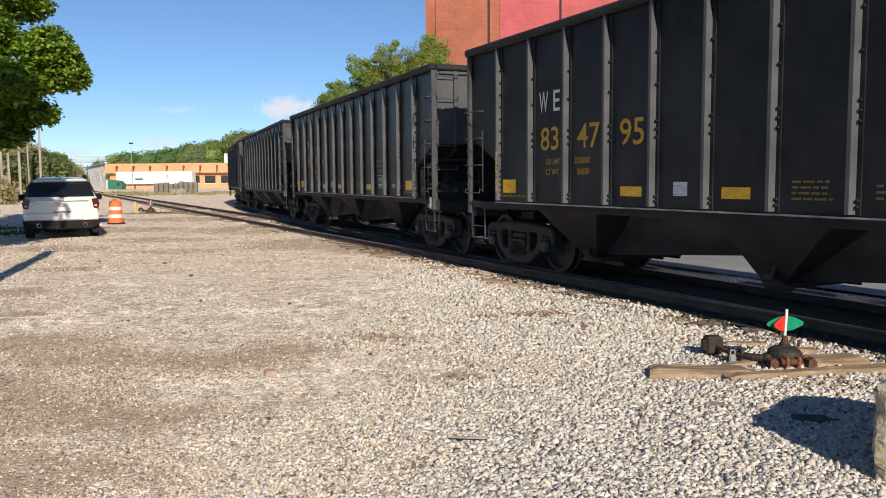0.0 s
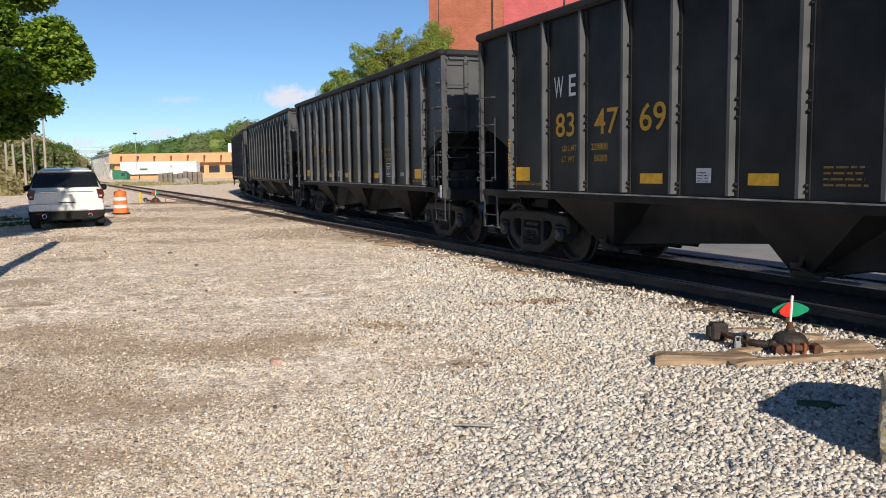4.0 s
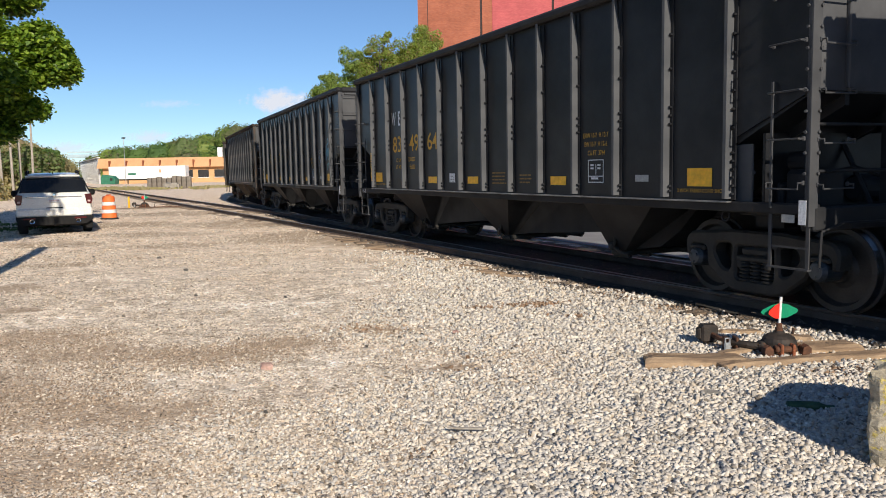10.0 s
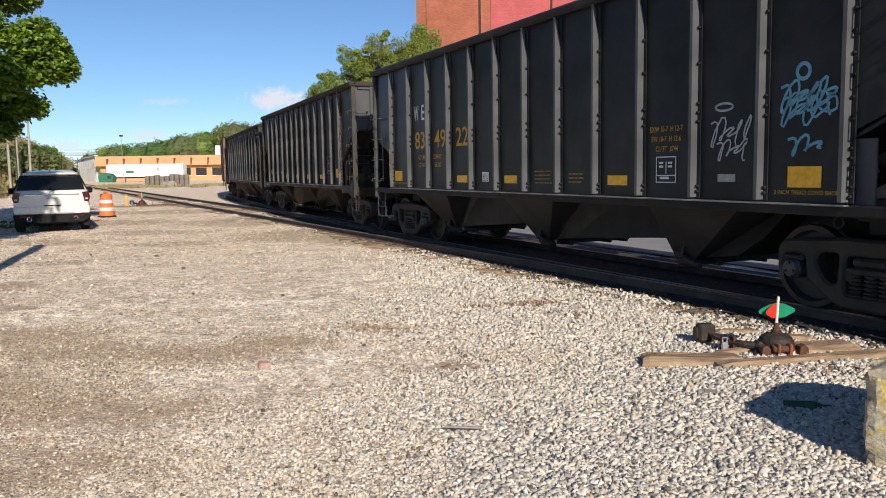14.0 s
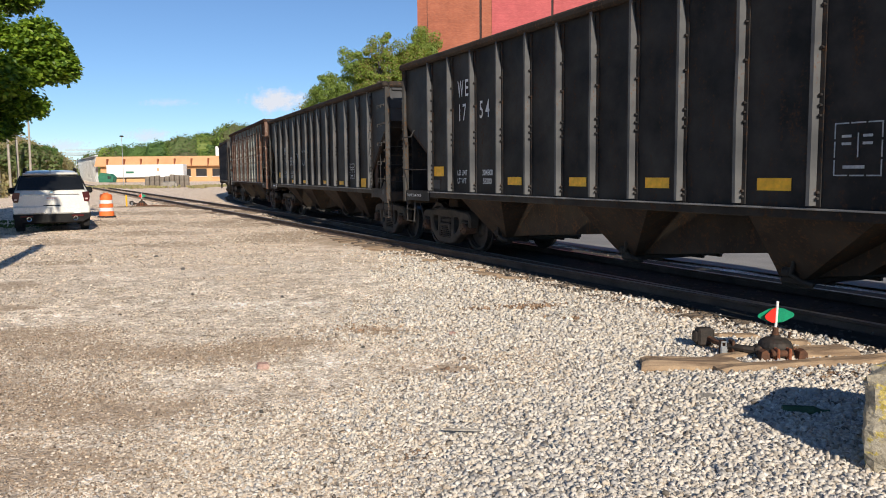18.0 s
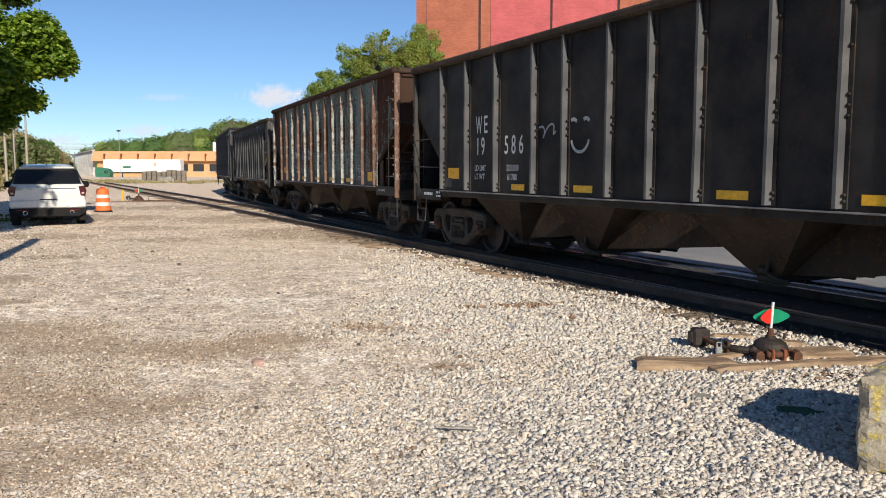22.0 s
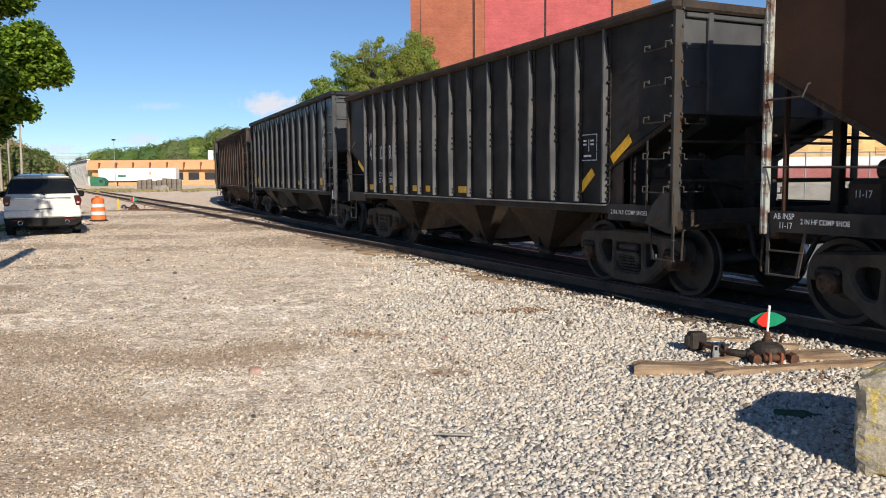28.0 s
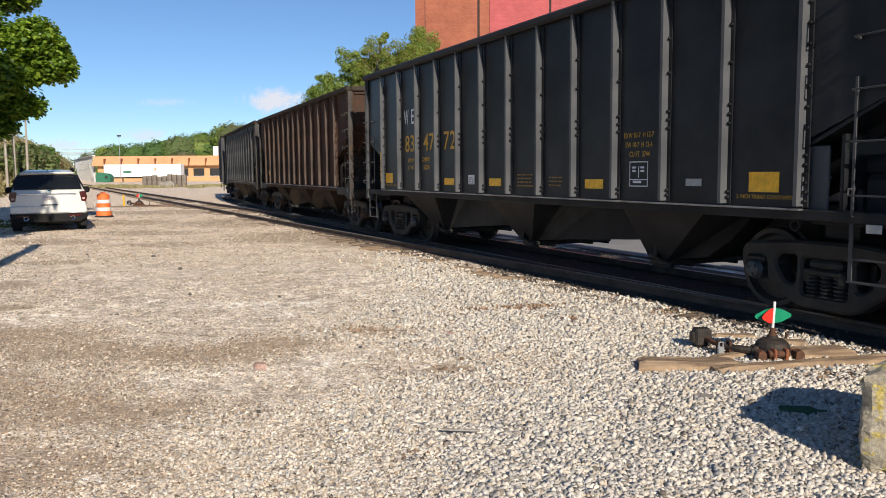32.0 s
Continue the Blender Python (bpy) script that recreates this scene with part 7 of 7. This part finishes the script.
def long_building():
    b = thing("long_building", pose(-82, 196, 0), "long low orange building with a sloping fascia and dark windows", "building")
    part("wall", Shape().box((0, 0, 0), (70, 20, 3.9)), M["tan_wall"], b)
    s = Shape()
    s.put([(-1, -1.2, 3.8), (71, -1.2, 3.8), (71, .4, 6.2), (-1, .4, 6.2), (-1, 20, 6.2), (71, 20, 6.2), (71, 20, 3.8), (-1, 20, 3.8)], [(0, 1, 2, 3), (3, 2, 5, 4), (1, 6, 5, 2), (0, 3, 4, 7), (4, 5, 6, 7), (0, 7, 6, 1)])
    roof = part("roof", s, M["orange_wall"], b)
    for i in range(18):
        part("fascia_fin", Shape().box((2 + 4.1 * i, -1.35, 3.85), (2.2 + 4.1 * i, -.2, 5.6), cut=.03), M["orange_rust"], roof)
    for x in (20.8, 24.7, 28.7, 32.6, 36.5, 40.4, 44.3):
        w = part("window", Shape().box((x - 1.3, -.12, 1.25), (x + 1.3, -.01, 3.1)), M["dark"], b)
        part("window_frame", Shape().box((x - 1.4, -.16, 1.13), (x + 1.4, -.05, 1.25)), M["white_panel"], w)
    part("door", Shape().box((1.5, -.1, 0), (3.6, -.01, 3.8)), M["dark"], b)
    part("chimney", Shape().box((27.2, 4, 6.2), (28.4, 5, 8.6), cut=.05), M["white_panel"], b)
    g = thing("corrugated_wall", pose(-83.4, 197.5, 0, 0, 0, 117.7), "long grey corrugated metal wall with white posts", "wall")
    part("sheeting", Shape().box((0, -.15, 0), (70, .25, 6.3)), M["grey_panel"], g)
    for i in range(28):
        part("post", Shape().box((.4 + 2.5 * i, .25, 0), (.62 + 2.5 * i, .3, 6.35)), M["white_panel"], g)
    part("coping", Shape().box((-.2, -.3, 6.35), (70.2, .5, 6.6), cut=.04), M["white_panel"], g)
    o = thing("orange_shed", pose(-122, 268, 0), "small orange shed with a pale roof in the distance", "building")
    part("wall", Shape().box((0, 0, 0), (9, 8, 4)), M["orange_wall"], o)
    part("roof", Shape().prism([(-.4, 4), (9.4, 4), (4.5, 6.6)], -.4, 8.4), M["white_panel"], o)
    # trailer standing before the building
    t = thing("box_trailer", pose(-74, 180, 0), "long white box trailer parked before the building", "trailer")
    part("box", Shape().box((0, 0, 1.15), (17.3, 2.6, 4.0), cut=.06), M["white_panel"], t)
    part("logo", Shape().box((4.4, -.02, 2.05), (6.2, -.004, 2.5)), M["pale_green"], t)
    part("logo", Shape().box((11.4, -.02, 2.5), (11.8, -.004, 3.2)), M["orange_wall"], t)
    for x in (13.2, 14.6):
        for y in (.3, 2.3):
            part("wheel", Shape().turned([(.3, -.14), (.5, -.12), (.5, .12), (.3, .14)], (x, y, .5), "y", 16), M["tyre"], t)
    part("landing_leg", Shape().box((4, .3, 0), (4.2, .5, 1.15)), M["iron"], t)
    part("underframe", Shape().box((.5, .8, .85), (17, 1.8, 1.14), cut=.03), M["iron"], t)
    d = thing("dumpster", pose(-71.6, 170, 0), "faded green steel dumpster", "dumpster")
    part("body", Shape().prism([(0, .15), (2.9, .15), (3.1, 1.2), (2.4, 1.9), (.3, 2.2), (-.1, 1.4)], 0, 2.0), M["pale_green"], d)
    for i in range(4):
        part("stiffener", Shape().box((.3 + .7 * i, -.08, .2), (.38 + .7 * i, 0, 1.6)), M["pale_green"], d)
    part("opening", Shape().box((1.9, -.03, .9), (2.6, -.004, 1.5)), M["dark"], d)
    rng = random.Random(3)
    for i in range(9):
        ob = part("concrete_block", Shape().box((0, 0, 0), (.56, .5, 1.5 + rng.uniform(-.1, .22)), cut=.05), M["stained_concrete"], at=pose(-38.2 + .62 * i, 105 + .1 * i, 0, 0, 0, rng.uniform(-6, 6)))
        tagged(ob, "stained brown-grey concrete block in a row at the lot's edge", "concrete block", "concrete blocks")
    chunk("concrete_lump", pose(-34.0, 102, .25, 0, 0, 10), (1.9, 1.3, 1.1), M["concrete"], "pale broken concrete lump by the concrete blocks", "concrete lump", 4.0, 3)
    l = thing("yard_lamp", pose(-43.7, 112, 0), "tall thin grey steel lamp post with a flat head", "lamp post")
    part("pole", Shape().tube([(0, 0, 0), (0, 0, 7.0)], [.05, .035], 8), M["fence_wire"], l)
    part("head", Shape().box((-.24, -.2, 7.0), (.24, .2, 7.2), cut=.06), M["iron"], l)
    g = thing("bridge", pose(-240, 520, 0), "pale hazy road bridge across the far valley", "bridge")
    part("deck", Shape().box((0, 0, 14.6), (60, 8, 16.6)), M["bridge"], g)
    part("parapet", Shape().box((0, -.3, 17.6), (60, .3, 18.6)), M["bridge"], g)
    for x in (12, 34):
        part("pier", Shape().box((x, 1, 0), (x + 3, 7, 14.6)), M["brick_orange"], g)


long_building()


# ---- parked car, drum ----
M["lamp_pink"] = surface("pale_pink_lens", (0.45, 0.3, 0.28), (0.55, 0.38, 0.36), 6.0, 0.15)


def suv():
    c = thing("parked_suv", pose(-11.55, 24.0, 0, 0, 0, 25.7), "dusty white sport utility vehicle parked with its tail to the yard", "car")
    # local: x to the right, y forward, rear bumper at y = 0
    # stations: y, underside, roof or bonnet height, half width at the flank and at the top
    rows = ((.0, .50, 1.04, .92, .88), (.05, .45, 1.12, .97, .91), (.13, .42, 1.2, .99, .89), (.4, .40, 1.6, 1.0, .76), (.52, .40, 1.69, 1.0, .72), (.9, .40, 1.74, 1.0, .70), (1.6, .40, 1.77, 1.0, .70),
            (2.5, .40, 1.74, 1.0, .70), (3.0, .40, 1.62, 1.0, .72), (3.7, .40, 1.18, 1.0, .88), (4.6, .42, 1.03, .97, .84), (4.9, .5, .86, .86, .72))
    s = Shape()
    for y, zb, zt, w, wt in rows:
        belt = min(1.12, zt - .07)
        side = [(w * .9, zb), (w * .985, zb + .1), (w, .75), (w * .995, .92), (w + (wt - w) * .12, belt), (w + (wt - w) * .5, belt + (zt - belt) * .42), (wt, zt - .05), (wt * .93, zt - .012), (wt * .6, zt + .006)]
        s.v += [(x, y, min(z, zt + .006)) for x, z in side] + [(-x, y, min(z, zt + .006)) for x, z in side[::-1]]
    n, m = 18, len(rows)
    for a in range(m - 1):
        for k in range(n):
            s.f.append((a * n + k, a * n + (k + 1) % n, (a + 1) * n + (k + 1) % n, (a + 1) * n + k))
    s.f += [tuple(range(n - 1, -1, -1)), tuple(range((m - 1) * n, m * n))]
    s.m = [0] * len(s.f)
    bm = bmesh.new()
    me = s.mesh("body", M["suv_paint"])
    bm.from_mesh(me)
    bmesh.ops.recalc_face_normals(bm, faces=list(bm.faces))
    bm.to_mesh(me)
    bm.free()
    me.polygons.foreach_set("use_smooth", [len(f.vertices) < 5 for f in me.polygons])
    part("body", me, None, c)
    part("rear_bumper", Shape().prism([(-1.0, .53), (-1.01, .47), (-.94, .38), (-.8, .3), (.8, .3), (.94, .38), (1.01, .47), (1.0, .53)], -.07, .3), M["suv_plastic"], c)
    part("bumper_cap", Shape().box((-.99, -.05, .53), (.99, .2, .76), cut=.035), M["suv_paint"], c)
    glass = Shape()
    for z, y, w in ((1.21, .11, .885), (1.32, .18, .855), (1.45, .275, .82), (1.62, .395, .755)):
        for u in (-1, -.9, -.6, 0, .6, .9, 1):
            glass.v.append((u * w, y - .014 + .09 * max(0, abs(u) - .55), z))
    glass.f = [(7 * a + k, 7 * a + k + 1, 7 * a + k + 8, 7 * a + k + 7) for a in range(3) for k in range(6)]
    glass.v += [(x, y + .05, z) for x, y, z in glass.v]
    glass.f += [tuple(v + 28 for v in f[::-1]) for f in glass.f]
    edge = [0, 1, 2, 3, 4, 5, 6, 13, 20, 27, 26, 25, 24, 23, 22, 21, 14, 7]
    glass.f += [(a, a + 28, b + 28, b) for a, b in zip(edge, edge[1:] + edge[:1])]
    glass.m = [0] * len(glass.f)
    part("rear_window", glass, M["tinted"], c)
    for k in (-1, 1):
        q = [(k * .975, .2, 1.15), (k * .975, 2.9, 1.15), (k * .785, 2.75, 1.62), (k * .785, .5, 1.62)]
        s = Shape().put([(x + k * .012, y, z) for x, y, z in q] + [(x - k * .02, y, z) for x, y, z in q], [(0, 1, 2, 3), (7, 6, 5, 4), (0, 4, 5, 1), (1, 5, 6, 2), (2, 6, 7, 3), (3, 7, 4, 0)])
        part("side_window", s, M["tinted"], c)
        lamp = part("tail_lamp", Shape().prism([(k * .8, 1.14), (k * .85, .87), (k * .97, .87), (k * 1.012, 1.0), (k * .97, 1.16)][::k], -.012, .36), M["tail_red"], c)
        part("lens", Shape().box((k * .87, -.018, .92), (k * .95, .02, .98), cut=.01), M["lamp_pink"], lamp)
        part("roof_rail", Shape().tube([(k * .68, .5, 1.70), (k * .68, .62, 1.80), (k * .68, 2.4, 1.83), (k * .68, 2.6, 1.75)], .03, 7), M["suv_plastic"], c)
        part("side_mirror", Shape().box((k * 1.0, 3.1, 1.05), (k * 1.22, 3.25, 1.25), cut=.05), M["suv_plastic"], c)
        part("reflector", Shape().box((k * .5, -.085, .45), (k * .82, -.065, .5), cut=.008), M["tail_red"], c)
        ex = Shape().turned([(.045, .1), (.045, -.09), (.065, -.1), (.07, -.09), (.07, .15)], (k * .6, 0, .4), "y", 16)
        part("exhaust_tip", ex, M["chrome"], c)
        for y in (.95, 3.85):
            w = part("wheel", Shape().turned([(.2, k * -.13), (.36, k * -.12), (.38, k * -.08), (.38, k * .08), (.36, k * .12), (.2, k * .13)][::k], (0, 0, 0), "x", 24), M["tyre"], c, at=pose(k * .86, y, .38))
            part("rim", Shape().turned([(.05, k * .11), (.1, k * .125), (.23, k * .115), (.25, k * .1)][::-k], (0, 0, 0), "x", 18), M["chrome"], w)
        part("wheel_arch", Shape().box((k * .93, .5, .36), (k * 1.02, 1.4, .62), cut=.04), M["suv_plastic"], c)
        part("mud_flap", Shape().box((k * .8, .06, .16), (k * .98, .09, .42), cut=.01), M["suv_plastic"], c)
    part("chrome_strip", Shape().box((-.72, -.012, 1.06), (.72, .05, 1.095), cut=.01), M["chrome"], c)
    part("badge", Shape().turned([(.0, -.03), (.05, -.028), (.06, -.01)], (0, 0, 1.12), "y", 16), M["chrome"], c)
    plate = part("number_plate", Shape().box((-.17, -.03, .93), (.17, 0, 1.03), cut=.008), M["white"], c)
    for i in range(6):
        part("plate_bar", Shape().box((-.13 + .045 * i, -.034, .955), (-.1 + .045 * i, -.03, 1.005)), M["lamp_pink"], plate)
    part("hatch_handle", Shape().box((-.22, -.008, .76), (.22, .04, .79), cut=.008), M["suv_plastic"], c)
    part("sticker", Shape().box((.55, -.085, .54), (.75, -.048, .6), cut=.004), M["white"], c)
    part("spoiler", Shape().box((-.72, .33, 1.645), (.72, .62, 1.70), cut=.025), M["suv_paint"], c)
    part("antenna_fin", Shape().prism([(-.03, 1.7), (.03, 1.7), (.0, 1.83)], .9, 1.1), M["suv_plastic"], c)
    part("underbody", Shape().box((-.8, .3, .24), (.8, 4.6, .5), cut=.05), M["suv_plastic"], c)
    part("wiper", Shape().tube([(.0, .10, 1.18), (.35, .17, 1.24)], .012, 5), M["suv_plastic"], c)


suv()
for ob in bpy.data.objects:
    if ob.name == "parked_suv":
        ob.scale = (1.05, 1.05, 1.06)


def drum(at):
    d = thing("traffic_drum", at, "orange and white plastic traffic drum standing on the dirt", "traffic drum")
    z = 0.05
    part("base_ring", Shape().turned([(.2, 0), (.36, 0), (.36, .04), (.3, .07), (.2, .07)], (0, 0, 0), "z", 24), M["tyre"], d)
    for i, (h, mat) in enumerate(((.2, "drum_orange"), (.15, "drum_white"), (.16, "drum_orange"), (.15, "drum_white"), (.2, "drum_orange"))):
        r0 = .29 - .012 * i
        part("band", Shape().turned([(r0 - .02, z), (r0, z + .012), (r0 - .004, z + h - .012), (r0 - .022, z + h)], (0, 0, 0), "z", 24), M[mat], d, smooth=False)
        z += h
    part("lid", Shape().turned([(.22, z), (.2, z + .03), (.12, z + .05)], (0, 0, 0), "z", 20).box((-.1, -.02, z + .03), (.1, .02, z + .1), cut=.015), M["drum_orange"], d)


drum(pose(-13.35, 32.3, 0, 0, 0, 20))


def utility_pole():
    """The timber pole whose shadow falls across the yard."""
    ob = part("utility_pole", Shape().tube([(0, 0, -.3), (0, 0, 6.0)], [.17, .14], 10), M["pole_wood"], at=pose(-6.15, 8.45, 0))
    tagged(ob, "grey timber utility pole at the yard's edge", "pole")


utility_pole()


# ---- clouds ----
def cloud(x, z, w, h, seed, thick):
    """A far sheet of cloud: white where its noise is dense, clear elsewhere; it glows in place of sunlight."""
    m = bpy.data.materials.new("cloud_vapour")
    m.use_nodes = True
    t = m.node_tree
    t.nodes.clear()
    where = place_of(t, (1 / w, 1.0, 1 / h))
    grain = noisy(t, place_of(t, (1.0 / h, 1.0, 1.5 / h)), 2.2, 8.0, 0.6)
    d = t.nodes.new("ShaderNodeVectorMath")
    d.operation = "LENGTH"
    t.links.new(where, d.inputs[0])
    k = t.nodes.new("ShaderNodeMath")
    k.operation = "MULTIPLY_ADD"
    k.inputs[1].default_value = -1.25
    t.links.new(d.outputs["Value"], k.inputs[0])
    t.links.new(grain, k.inputs[2])
    dense = ramp(t, k.outputs[0], ((0.02, (0, 0, 0)), (0.02 + .42 / thick ** .5, (1, 1, 1))))
    amount = mixed(t, 1.0, dense, (min(1, .5 * thick),) * 3, "MULTIPLY")
    # emission puts the cloud's sunlit white into the sheet itself
    glow = t.nodes.new("ShaderNodeEmission")
    glow.inputs[0].default_value, glow.inputs[1].default_value = (0.86, 0.9, 1.0, 1), 0.82
    clear = t.nodes.new("ShaderNodeBsdfTransparent")
    mix = t.nodes.new("ShaderNodeMixShader")
    t.links.new(amount, mix.inputs[0])
    t.links.new(clear.outputs[0], mix.inputs[1])
    t.links.new(glow.outputs[0], mix.inputs[2])
    out = t.nodes.new("ShaderNodeOutputMaterial")
    t.links.new(mix.outputs[0], out.inputs[0])
    s = Shape().put([(-w / 2, 0, -h / 2), (w / 2, 0, -h / 2), (w / 2, 0, h / 2), (-w / 2, 0, h / 2)], [(0, 1, 2, 3)])
    ob = part("cloud", s, m, at=pose(x, 4000, z))
    ob.visible_shadow = False
    tagged(ob, "small white cumulus cloud low over the horizon", "cloud", kind="structure")


cloud(-790, 365, 400, 170, 2, 2.0)
cloud(-1330, 358, 400, 60, 5, .8)
cloud(-1430, 196, 330, 100, 6, 1.3)
cloud(-1850, 150, 330, 90, 8, 1.2)


# ---- what moves ----
def motions():
    """The train rolls along the curve; its wheels turn."""
    times = [32.0 * i / 64 for i in range(65)]
    spins = [i * 4 / FPS for i in range(240)] + [32.0]
    for car, centre in TRAIN:
        tc = car["tc"]
        rows = []
        for t in times:
            s = centre - rolled(t)
            (fx, fy), (bx, by) = track_at(s - tc), track_at(s + tc)
            rows.append((t, pose((fx + bx) / 2, (fy + by) / 2, RAIL_TOP, 0, 0, math.degrees(math.atan2(fy - by, fx - bx)))))
        walk(car, rows)
        for ob in car.children:
            if ob.name.startswith("wheelset"):
                x = ob.location.x
                walk(ob, [(t, pose(x, 0, .457, 0, math.degrees(rolled(t) / .457), 0)) for t in spins])


motions()
